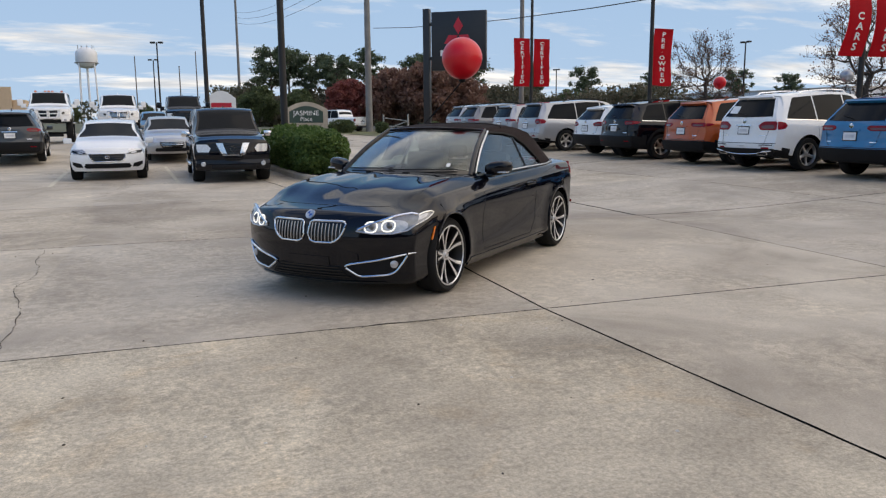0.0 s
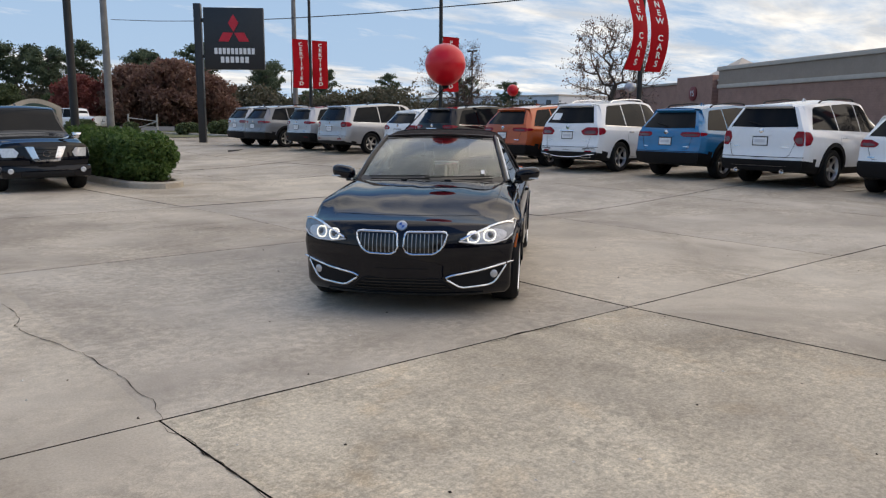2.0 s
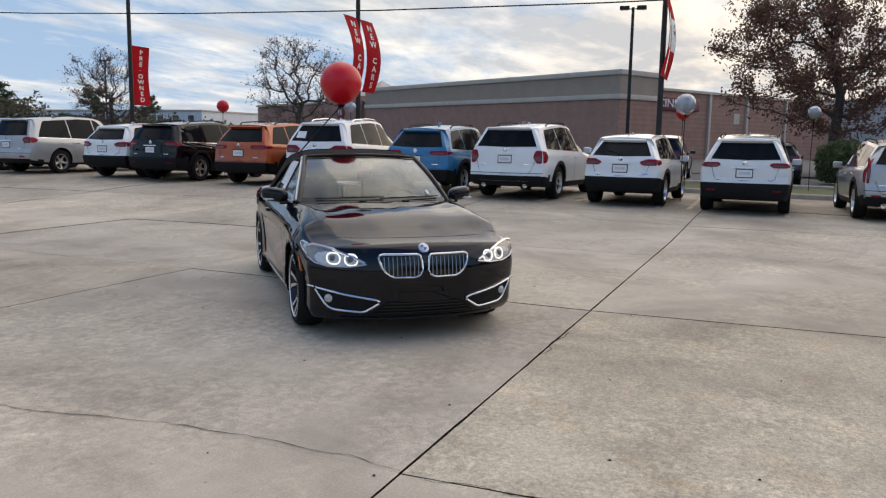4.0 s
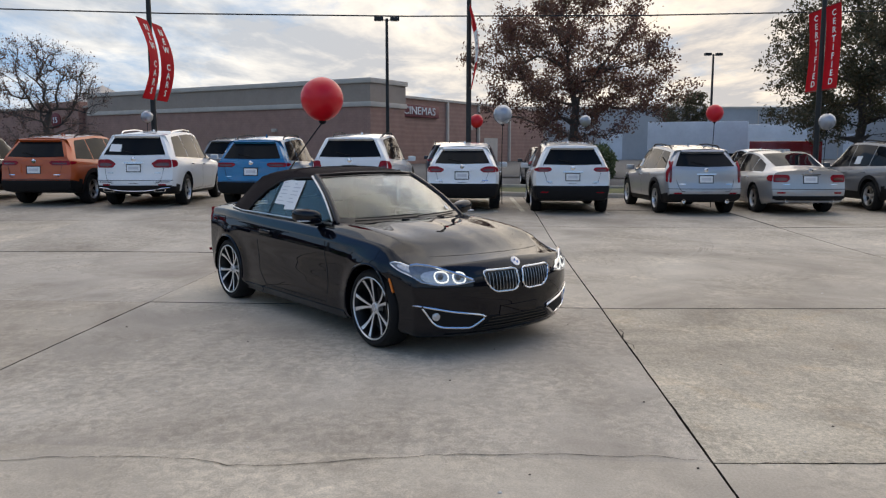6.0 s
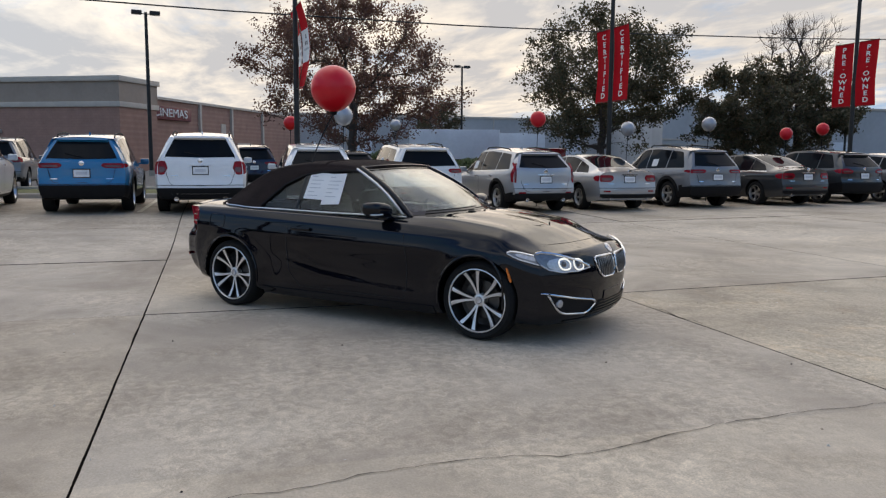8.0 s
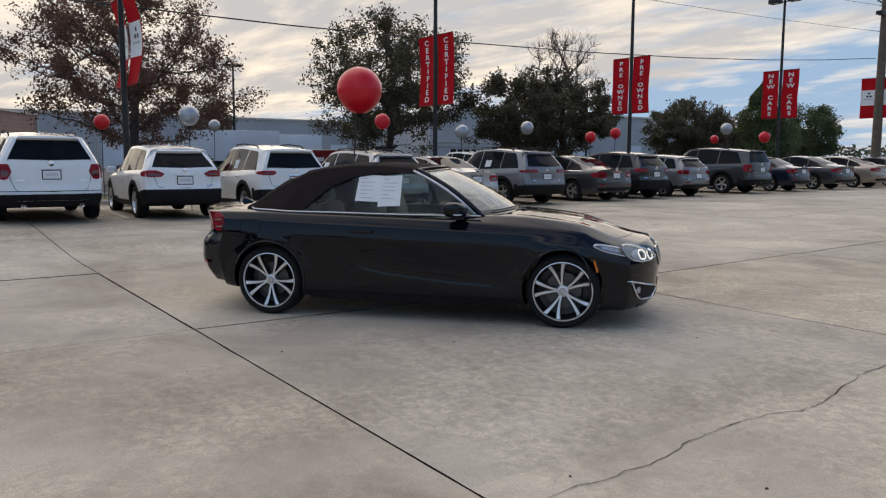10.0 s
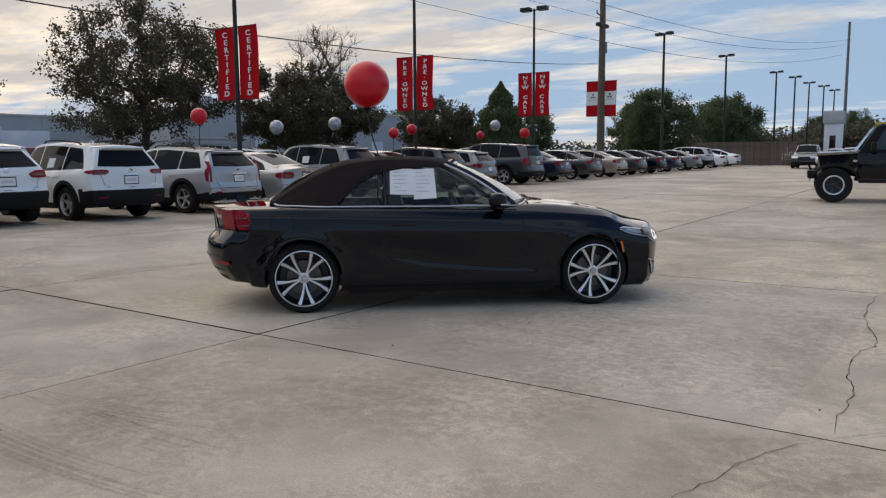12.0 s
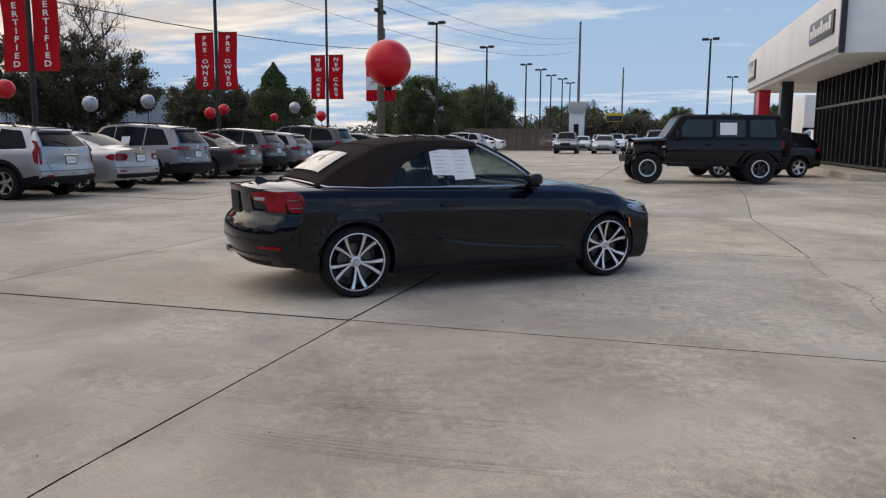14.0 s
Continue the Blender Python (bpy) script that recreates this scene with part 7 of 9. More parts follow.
def brand_sign():
    sg = thing("pylon_sign", "tall black dealership sign with a red three-diamond emblem", "sign")
    a, b = Vector((13.6, 35.57, 0)), Vector((15.7, 33.9, 0))
    d = (b - a).normalized()
    w = (b - a).length
    bm = bmesh.new()
    box(bm, 0.0, w, -0.14, 0.14, 3.72, 6.45, 0.03)
    part("panel", bm, M_SIGNBLACK, sg)
    bm = bmesh.new()
    box(bm, -0.42, -0.10, -0.17, 0.17, -0.1, 6.62, 0.03)
    part("mast", bm, M_SIGNBLACK, sg)
    for z in (4.3, 5.9):
        bm = bmesh.new()
        box(bm, -0.12, 0.02, -0.06, 0.06, z - 0.08, z + 0.08, 0.01)
        part("link", bm, M_SIGNBLACK, sg)
    cx, cz, L = w * 0.5, 5.36, 0.58
    for ang in (90, 210, 330):
        bm = bmesh.new()
        m = Matrix.Translation((cx, -0.155, cz)) @ Matrix.Rotation(radians(-(ang - 90)), 4, "Y")
        pts = [(0, 0.03), (L * 0.40, L * 0.70), (0, L * 1.38), (-L * 0.40, L * 0.70)]
        fr = [bm.verts.new(m @ Vector((q, -0.02, r))) for q, r in pts]
        bk = [bm.verts.new(m @ Vector((q, 0.02, r))) for q, r in pts]
        bm.faces.new(fr)
        for i in range(4):
            bm.faces.new((fr[i], bk[i], bk[(i + 1) % 4], fr[(i + 1) % 4]))
        bmesh.ops.recalc_face_normals(bm, faces=bm.faces)
        part("emblem_diamond", bm, M_SIGNRED, sg, "red diamond of the emblem", False)
    for z, x0, x1 in ((4.40, 0.17, 0.86), (4.02, 0.27, 0.76)):
        n = 10 if z > 4.3 else 6
        for k in range(n):
            u0 = x0 + (x1 - x0) * k / n
            bm = bmesh.new()
            box(bm, w * u0, w * (u0 + (x1 - x0) / n * 0.72), -0.165, -0.142, z, z + 0.27, 0.006)
            part("lettering_bar", bm, M_WHITE, sg, "", False)
    sg.matrix_basis = Matrix.Translation((a.x, a.y, 0.35)) @ Matrix.Rotation(math.atan2(d.y, d.x), 4, "Z")
    return sg


brand_sign().location.z = 0.0


def balloon(x, y, z, r, mat, foot, label, group="", rod=0.006):
    b = thing("balloon", label, "balloon", group)
    bm = bmesh.new()
    lathe(bm, [(0.0005, r)] + [(r * math.cos(radians(a)) * (1 - 0.06 * max(0, -a) / 90), r * math.sin(radians(a)) * (1.05 if a < 0 else 1.0)) for a in range(80, -81, -10)] + [(0.03 * r / 0.22, -r * 1.07), (0.0005, -r * 1.08)], 28, "Z")
    part("skin", bm, mat, b)
    bm = bmesh.new()
    lathe(bm, [(0.004, 0), (0.03 * r / 0.22, 0.01), (0.045 * r / 0.22, 0.05), (0.02, 0.06)], 12, "Z", 0, Matrix.Translation((0, 0, -r * 1.2)))
    part("neck", bm, M_PLASTIC, b, "dark tied neck")
    bm = bmesh.new()
    f = Vector(foot) - Vector((x, y, z))
    top = Vector((0, 0, -r * 1.1))
    tube(bm, [top + (f - top) * t + Vector((0.02, 0.015, 0)) * math.sin(t * math.pi) for t in lin(0, 1, 8)], rod, 6)
    part("tether", bm, M_PLASTIC, b)
    b.matrix_basis = pose(x, y, z)
    return b


_m = pose(2.626, 7.326, 0, 0, 0, -139.9)
balloon(3.15, 7.83, 2.11, 0.222, M_RUBBER_RED, _m @ Vector((-0.60, -0.575, 1.30)), "large glossy red balloon tied to the convertible's side window", "", 0.007)
for x, y, z, r, red in ((21.84, 5.65, 2.53, 0.23, 1), (15.6, 5.15, 2.48, 0.25, 0), (17.5, 15.3, 2.50, 0.17, 0), (22.7, 1.78, 2.56, 0.20, 0), (15.3, -0.3, 2.50, 0.22, 1), (15.3, -3.2, 2.28, 0.21, 0), (15.7, -6.34, 2.49, 0.22, 0), (14.9, -8.6, 2.21, 0.19, 1), (15.6, -10.72, 2.41, 0.20, 1), (20.1, -23.8, 2.50, 0.21, 1), (17.5, -20.8, 2.88, 0.27, 0), (17.5, -24.1, 2.57, 0.27, 1), (17.5, 20.1, 2.53, 0.2, 1)):
    balloon(x, y, z, r, M_RUBBER_RED if red else M_RUBBER_GREY, (x, y, rise(x, y)), "red balloon on a thin rod along the row" if red else "silver balloon on a thin rod along the row", "balloons along the row", 0.010)



# ---- planting ----
def leaf_material(name, c0, c1):
    m = bpy.data.materials.new(name)
    m.use_nodes = True
    n, l = m.node_tree.nodes, m.node_tree.links
    p = n["Principled BSDF"]
    g = n.new("ShaderNodeNewGeometry")
    r = n.new("ShaderNodeValToRGB")
    r.color_ramp.elements[0].color, r.color_ramp.elements[1].color = (*c0, 1), (*c1, 1)
    l.new(g.outputs["Random Per Island"], r.inputs[0])
    l.new(r.outputs[0], p.inputs["Base Color"])
    p.inputs["Roughness"].default_value = 0.7
    t = n.new("ShaderNodeBsdfTranslucent")
    l.new(r.outputs[0], t.inputs[0])
    mx = n.new("ShaderNodeMixShader")
    mx.inputs[0].default_value = 0.42
    l.new(p.outputs[0], mx.inputs[1])
    l.new(t.outputs[0], mx.inputs[2])
    l.new(mx.outputs[0], n["Material Output"].inputs[0])
    return m


M_BARK = surface("bark", (0.075, 0.06, 0.05), 0.9, vary=0.3, scale=4, bump=0.6, bump_scale=30)
L_GREEN = leaf_material("leaf_dark_green", (0.056, 0.077, 0.035), (0.138, 0.175, 0.073))
# pine needles lightened in colour to imitate the haze of distance
L_PINE = leaf_material("leaf_pine", (0.06, 0.09, 0.054), (0.132, 0.168, 0.096))
L_RUST = leaf_material("leaf_rust", (0.13, 0.055, 0.049), (0.195, 0.114, 0.072))
L_MAPLE = leaf_material("leaf_maple", (0.203, 0.101, 0.081), (0.284, 0.169, 0.121))
L_MIX = leaf_material("leaf_autumn_green", (0.055, 0.065, 0.036), (0.143, 0.107, 0.062))
L_RED = leaf_material("leaf_red", (0.21, 0.053, 0.048), (0.308, 0.098, 0.077))
L_HEDGE = leaf_material("leaf_hedge", (0.039, 0.091, 0.018), (0.13, 0.202, 0.052))


def leaves(name, pts, size, mat, parent, rnd, label=""):
    """Many small leaf blades, two-sided, each its own island."""
    n = len(pts)
    c = np.array(pts)
    rs = np.random.RandomState(rnd)
    a = rs.normal(size=(n, 3))
    a /= np.linalg.norm(a, axis=1)[:, None]
    b = rs.normal(size=(n, 3))
    b -= (a * b).sum(1)[:, None] * a
    b /= np.linalg.norm(b, axis=1)[:, None]
    s = size * rs.uniform(0.6, 1.3, (n, 1))
    v = np.stack([c - a * s, c + b * s * 0.55, c + a * s, c - b * s * 0.55], 1).reshape(-1, 3)
    me = bpy.data.meshes.new(name)
    me.from_pydata(v.tolist(), [], np.arange(4 * n).reshape(n, 4).tolist())
    me.materials.append(mat)
    o = new(name, me)
    o.parent = parent
    if label:
        o["label"] = label
    return o


def broad_tree(seed, h, spread, mat, n_leaf, size, label, trunk_h=0.2, dense=1.0, low=0.3, R=0.0):
    """A tree whose limbs reach out to clumps scattered through an uneven crown."""
    rnd = random.Random(seed)
    t = thing("tree", label, "tree")
    R = R or h * 0.5
    th = h * trunk_h
    bare = n_leaf < 4500
    z_mid, z_half = h * (0.54 + low * 0.12), h * (0.455 - low * 0.12)
    goals = []
    tries = 0
    while len(goals) < (240 if bare else 300) and tries < 9000:
        tries += 1
        u = Vector((rnd.uniform(-1, 1), rnd.uniform(-1, 1), rnd.uniform(-1, 1)))
        lump = 1 + 0.34 * noise.noise(u.normalized() * 2.1 + Vector((seed * 3.7, 0, 0)))
        if u.length > lump or u.length < 0.18 or (u.length < 0.6 and rnd.random() < 0.35):
            continue
        wide = 1.0 if u.z < 0.1 else 1 - 0.25 * (u.z - 0.1)
        goals.append(Vector((u.x * R * wide, u.y * R * wide, z_mid + u.z * z_half)))
    top = max(g.z for g in goals)
    for g in goals:
        g.z *= h * 0.985 / top if g.z > z_mid else 1.0
    nodes, par = [], []
    for i in range(6):
        k = i / 5
        nodes.append(Vector((rnd.uniform(-0.02, 0.02) * h * k, rnd.uniform(-0.02, 0.02) * h * k, -0.1 + (th + h * 0.28) * k)))
        par.append(i - 1)
    run = [0.0] * 6
    goals.sort(key=lambda g: (g - Vector((0, 0, th))).length)
    for g in goals:
        best, bi = 1e9, 2
        for i, q in enumerate(nodes):
            if i < 2:
                continue
            d = (g - q).length
            c = d + 0.35 * run[i] + (0.6 * max(0.0, q.z - g.z))
            if c < best:
                best, bi = c, i
        q = nodes[bi]
        mid = (q + g) / 2 + Vector((rnd.gauss(0, 1), rnd.gauss(0, 1), rnd.gauss(0.4, 0.8))) * (g - q).length * 0.10
        nodes.append(mid)
        par.append(bi)
        run.append(run[bi] + (mid - q).length)
        nodes.append(g)
        par.append(len(nodes) - 2)
        run.append(run[-1] + (g - mid).length)
    load = [1] * len(nodes)
    for i in range(len(nodes) - 1, 0, -1):
        load[par[i]] += load[i]
    bm = bmesh.new()
    r0 = h * 0.0235 / load[0] ** 0.5

    def girth(i):
        return max(h * 0.0011, r0 * load[i] ** 0.5)

    for i in range(1, len(nodes)):
        p = par[i]
        tube(bm, [nodes[p], nodes[i]], [girth(p) if p < 6 else min(girth(p), girth(i) * 1.5), girth(i)], 9 if i < 6 else 5, 0, False)
    ends = nodes[6:]
    twigs = []
    for g in ends:
        for _ in range(5 if bare else 2):
            d = (Vector((g.x, g.y, (g.z - th) * 0.7)).normalized() * 0.8 + Vector((rnd.gauss(0, 1), rnd.gauss(0, 1), rnd.gauss(0.3, 1))) * 0.6).normalized()
            ln = h * rnd.uniform(0.03, 0.085)
            m2 = g + d * ln * 0.5 + Vector((rnd.gauss(0, 1), rnd.gauss(0, 1), rnd.gauss(0, 1))) * ln * 0.08
            e = g + d * ln + Vector((0, 0, 0.1 * ln))
            if e.z < h:
                tube(bm, [g, m2, e], [h * 0.0011, h * 0.0008, h * 0.0004], 3, 0, False)
                twigs += [m2, e]
    part("trunk", bm, M_BARK, t)
    if n_leaf >= 15000 and size < 0.1:
        n_leaf, size = int(n_leaf * 1.15), size * 1.22
    if n_leaf:
        pts = []
        seeds = twigs + ends
        # some boughs have dropped more of their leaves than others
        weight = [max(0.06, 0.55 + 1.1 * noise.noise(p * (5.0 / h) + Vector((seed, 3, 0)))) for p in seeds]
        k = 0.023 * h * dense
        for p in rnd.choices(seeds, weight, k=n_leaf):
            q = (p.x + rnd.gauss(0, k), p.y + rnd.gauss(0, k), min(h * 1.02, p.z + rnd.gauss(-0.2 * k, k * 0.8)))
            pts.append(q)
        leaves("crown", pts, size, mat, t, seed)
    return t


def pine(seed, h, label):
    """A tall pine: a long bare stem under a flat-topped crown of separate needle clumps."""
    rnd = random.Random(seed)
    t = thing("pine_tree", label, "tree", "pines along the skyline")
    bm = bmesh.new()
    tube(bm, [(0, 0, 0), (rnd.uniform(-0.2, 0.2), 0, h * 0.5), (0, rnd.uniform(-0.3, 0.3), h * 0.97)], [0.24, 0.17, 0.04], 7, 0, False)
    pts = []
    for i in range(30):
        v = rnd.random()
        z = h * (0.50 + 0.48 * v)
        az = 2.4 * i + rnd.uniform(-0.5, 0.5)
        ln = h * 0.21 * (0.55 + 0.75 * math.sin(math.pi * (0.25 + 0.62 * v))) * rnd.uniform(0.45, 1.0)
        e = Vector((math.cos(az) * ln, math.sin(az) * ln, z + ln * 0.18))
        tube(bm, [(0, 0, z - 0.3), e * 0.55 + Vector((0, 0, z * 0.45)), e], [0.055, 0.04, 0.015], 4, 0, False)
        for w in (0.5, 0.8, 1.0):
            c = Vector((e.x * w, e.y * w, z + (e.z - z) * w)) + Vector((rnd.gauss(0, 0.3), rnd.gauss(0, 0.3), rnd.gauss(0.1, 0.2)))
            r = h * rnd.uniform(0.035, 0.06)
            for _ in range(60):
                pts.append((c.x + rnd.gauss(0, r * 0.6), c.y + rnd.gauss(0, r * 0.6), c.z + rnd.gauss(0, r * 0.33)))
    part("trunk", bm, M_BARK, t)
    leaves("crown", pts, 0.19, L_PINE, t, seed)
    return t


def cone_tree(seed, h, r, label):
    rnd = random.Random(seed)
    t = thing("evergreen_tree", label, "tree")
    bm = bmesh.new()
    tube(bm, [(0, 0, -0.1), (0, 0, h * 0.9)], [0.2, 0.03], 7, 0, False)
    part("trunk", bm, M_BARK, t)
    pts = []
    for _ in range(18000):
        z = h * (0.06 + 0.94 * rnd.random() ** 1.3)
        k = r * (1 - (z / h) ** 2.3) * (0.75 + 0.35 * noise.noise(Vector((z * 1.1, rnd.random() * 3, seed))))
        az = rnd.uniform(0, 2 * math.pi)
        k *= rnd.uniform(0.6, 1.06) * (1 + 0.18 * noise.noise(Vector((math.cos(az) * 1.5, math.sin(az) * 1.5, z * 0.9))))
        pts.append((k * math.cos(az), k * math.sin(az), z))
    leaves("crown", pts, 0.13, L_GREEN, t, seed)
    return t


def bush(name, x, y, sx, sy, h, mat, n, size, label, seed, yaw=0.0, z0=0.0, lumps=0.18):
    rnd = random.Random(seed)
    b = thing(name, label, "bush")
    bm = bmesh.new()
    for _ in range(7):
        a = rnd.uniform(0, 6.28)
        tube(bm, [(0, 0, 0), (math.cos(a) * sx * 0.3, math.sin(a) * sy * 0.3, h * 0.5), (math.cos(a) * sx * 0.7, math.sin(a) * sy * 0.7, h * 0.8)], [0.03, 0.02, 0.01], 5, 0, False)
    part("stems", bm, M_BARK, b)
    pts = []
    while len(pts) < n:
        u = Vector((rnd.gauss(0, 1), rnd.gauss(0, 1), rnd.gauss(0, 1))).normalized()
        k = rnd.uniform(0.80, 1.0) if rnd.random() < 0.8 else rnd.uniform(0.3, 0.85)
        k *= 1 + lumps * noise.noise(u * 2.6 + Vector((seed, 0, 0)))
        # a squarish, clipped outline
        e = 2.8
        nrm = (abs(u.x) ** e + abs(u.y) ** e + abs(u.z) ** e) ** (1 / e)
        p = u / nrm * k
        if p.z < -0.92:
            continue
        pts.append((p.x * sx, p.y * sy, h * 0.5 + p.z * h * 0.5))
    leaves("foliage", pts, size, mat, b, seed)
    b.matrix_basis = put(x, y, yaw, z0)
    return b


def stand(t, x, y, yaw=0.0, dz=0.0):
    t.matrix_basis = put(x, y, yaw, dz)
    return t


# trees beyond the road
stand(broad_tree(1, 10.6, 0.95, L_RUST, 31200, 0.071, R=5.9, label= "wide autumn tree with thin rust-brown leaves", dense=0.8, low=0.35), 40.4, -0.5)
stand(broad_tree(2, 10.5, 0.85, L_MIX, 34000, 0.08, R=5.4, label= "broad tree with dark green and rusty leaves", low=0.3), 40.0, -16.8)
stand(broad_tree(3, 7.2, 0.85, L_MIX, 36000, 0.085, R=4.8, label= "dark green and brown tree beyond the road", dense=1.0, low=0.3), 33.6, -24.8)
stand(broad_tree(4, 10.2, 0.55, L_RUST, 1000, 0.056, R=3.0, label= "nearly bare slender tree behind a green one", dense=0.8), 34.5, -27.5)
stand(broad_tree(5, 6.3, 1.0, L_MIX, 23400, 0.099, R=3.6, label= "low round autumn tree beyond the road", dense=1.2, low=0.2), 37.0, -45.5)
stand(broad_tree(6, 5.8, 1.0, L_RUST, 15600, 0.099, "low rusty tree beyond the road", dense=1.2, low=0.2), 45.0, -62.0)
stand(cone_tree(7, 8.0, 3.7, "tall dark conical evergreen"), 34.1, -52.0)
stand(broad_tree(8, 7.9, 0.9, L_GREEN, 31200, 0.124, "round dark green tree by the far lot", dense=1.2, low=0.15), 24.6, -70.0)
stand(broad_tree(9, 6.1, 0.9, L_RUST, 3000, 0.050, R=2.4, label= "spreading nearly bare tree with a few brown leaves", dense=0.6), 29.0, 24.2)
stand(broad_tree(10, 7.0, 0.6, L_RUST, 3600, 0.056, R=2.6, label= "nearly bare upright tree with brown lower leaves", dense=0.8), 37.4, 44.2)
_src = stand(broad_tree(12, 9.0, 0.9, L_GREEN, 23400, 0.149, "dark green tree in the distant tree line", dense=1.3, low=0.12), 23.0, -95.0)
for x, y, s, a in ((13, -150, 1.0, 40), (30, -120, 1.1, 80), (45, -125, 1.2, 10), (2, -165, 0.9, 200), (-8, -180, 1.0, 130), (60, -110, 1.1, 300), (-30, -190, 1.1, 20), (-18, -170, 0.8, 250), (20, -170, 1.0, 70), (75, -95, 1.0, 110), (52, -85, 0.8, 33)):
    c = copy_thing(_src, put(x, y, a))
    c.scale = (s, s, s)
_src = stand(broad_tree(13, 4.5, 1.0, L_RED, 20800, 0.124, "deep red-brown shrub-like tree by the entrance", dense=1.4, low=0.08, trunk_h=0.14), 19.0, 70.5)
for x, y, s, a in ((22.6, 68, 1.2, 50), (25.2, 66, 1.3, 120), (28.2, 66, 1.05, 200)):
    c = copy_thing(_src, put(x, y, a))
    c.scale = (s, s, s)
    c["label"] = "spreading rust-brown maple on the lawn near the sign"
    for o in c.children:
        if o.name.startswith("crown"):
            o.data = o.data.copy()
            o.data.materials[0] = L_MAPLE
_src = stand(pine(21, 12.0, "tall pine with clumped dark needles on the skyline"), 21, 123)
for x, y, s, a in ((24, 125, 1.0, 90), (18.5, 122, 0.62, 140), (27, 122, 0.92, 33), (30, 118, 0.85, 200), (36, 122, 1.0, 300), (44, 120, 0.9, 50), (52, 118, 1.05, 140), (60, 112, 0.8, 240), (69, 110, 0.75, 15), (78, 104, 0.7, 100), (84, 92, 0.65, 190), (92, 90, 0.6, 40), (34, 135, 1.0, 10), (48, 130, 1.0, 111), (66, 122, 0.9, 180)):
    c = copy_thing(_src, put(x, y, a))
    c.scale = (s, s, s)
_src = stand(broad_tree(14, 5.6, 0.9, L_GREEN, 18200, 0.161, "dark tree in the northern tree line", dense=1.4, low=0.08, trunk_h=0.14), 17.5, 114)
for x, y, s, a in ((22, 108, 0.9, 10), (29, 106, 1.0, 60), (37, 108, 0.9, 100), (45, 105, 0.95, 150), (53, 104, 0.85, 200), (61, 101, 0.9, 250), (70, 98, 0.8, 300), (78, 92, 0.7, 350), (86, 84, 0.6, 20), (95, 80, 0.55, 260), (3, 175, 0.8, 95), (-12, 200, 0.8, 30), (64, 58, 0.42, 80), (58, 62, 0.4, 180)):
    c = copy_thing(_src, put(x, y, a))
    c.scale = (s, s, s)

# low woods along the whole horizon
def far_woods():
    rnd = random.Random(77)
    pts = []
    for k in range(1500):
        a = 2 * math.pi * k / 1500 + rnd.uniform(-0.002, 0.002)
        r = rnd.uniform(285, 330)
        h = 6.0 + 2.6 * noise.noise(Vector((math.cos(a) * 9, math.sin(a) * 9, 2.0))) + 2.2 * noise.noise(Vector((math.cos(a) * 40, math.sin(a) * 40, 5.0)))
        for _ in range(34):
            pts.append((math.cos(a) * r + rnd.gauss(0, 1.3), math.sin(a) * r + rnd.gauss(0, 1.3), max(0.2, h * (0.05 + 0.95 * rnd.random() ** 0.8) + rnd.gauss(0, 0.3))))
    # distance haze is mixed into this dull leaf colour
    o = leaves("distant_woods", pts, 0.75, leaf_material("leaf_far", (0.06, 0.07, 0.045), (0.10, 0.095, 0.065)), None, 77)
    tagged(o, "low hazy woods along the horizon", "woods", kind="stuff")


far_woods()

stand(broad_tree(15, 6.6, 0.9, L_MIX, 11000, 0.11, "round autumn tree behind the trailers", R=2.4, low=0.1), 68.0, -15.2)

# belt of mixed woods behind the entrance
def woods_belt(label, line, h0, h1, n, seed):
    rnd = random.Random(seed)
    pts = []
    ps = [Vector((x, y, 0)) for x, y in line]
    seg = [(b - a).length for a, b in zip(ps, ps[1:])]
    total = sum(seg)
    for k in range(n):
        d = rnd.uniform(0, total)
        i = 0
        while i < len(seg) - 1 and d > seg[i]:
            d -= seg[i]
            i += 1
        c = ps[i].lerp(ps[i + 1], d / seg[i]) + Vector((rnd.gauss(0, 2.5), rnd.gauss(0, 2.5), 0))
        top = h0 + (h1 - h0) * (0.5 + 0.9 * noise.noise(c * 0.11) + 0.35 * noise.noise(c * 0.3))
        z = top * (1 - rnd.random() ** 1.7)
        for _ in range(7):
            pts.append((c.x + rnd.gauss(0, 0.4), c.y + rnd.gauss(0, 0.4), max(0.1, z + rnd.gauss(0, 0.28))))
    o = leaves("tree_belt", pts, 0.27, L_WOODS, None, seed)
    tagged(o, label, "woods", kind="stuff")


L_WOODS = leaf_material("leaf_woods", (0.072, 0.082, 0.05), (0.168, 0.138, 0.09))
woods_belt("dark mixed woods behind the entrance road", [(16, 124), (30, 116), (55, 102), (68, 90)], 3.2, 6.6, 9500, 41)
woods_belt("low scrub between the woods and far buildings", [(68, 90), (84, 76), (100, 58)], 1.5, 4.0, 2200, 42)

woods_belt("low hazy woods behind the back lot", [(34, -112), (6, -120), (-24, -112)], 2.6, 5.4, 6000, 43)

# clipped hedge on its kerbed island
M_MULCH = surface("mulch", (0.06, 0.035, 0.022), 0.95, vary=0.4, scale=6, bump=0.8, bump_scale=40)
bm = bmesh.new()
sheet(bm, [[Vector((3.65, y, 0.10)), Vector((4.7, y, 0.10))] for y in lin(18.4, 30, 6)])
tagged(part("planting_bed", bm, M_MULCH), "mulched planting bed inside a low kerb", "planting bed", kind="structure")
kerb([(3.6, 30), (3.6, 22), (3.6, 19.0), (3.70, 18.4), (3.86, 18.08), (4.12, 17.95), (4.40, 18.02), (4.62, 18.3), (4.74, 18.8), (4.8, 22), (4.8, 30)], "pale kerb round the hedge island")
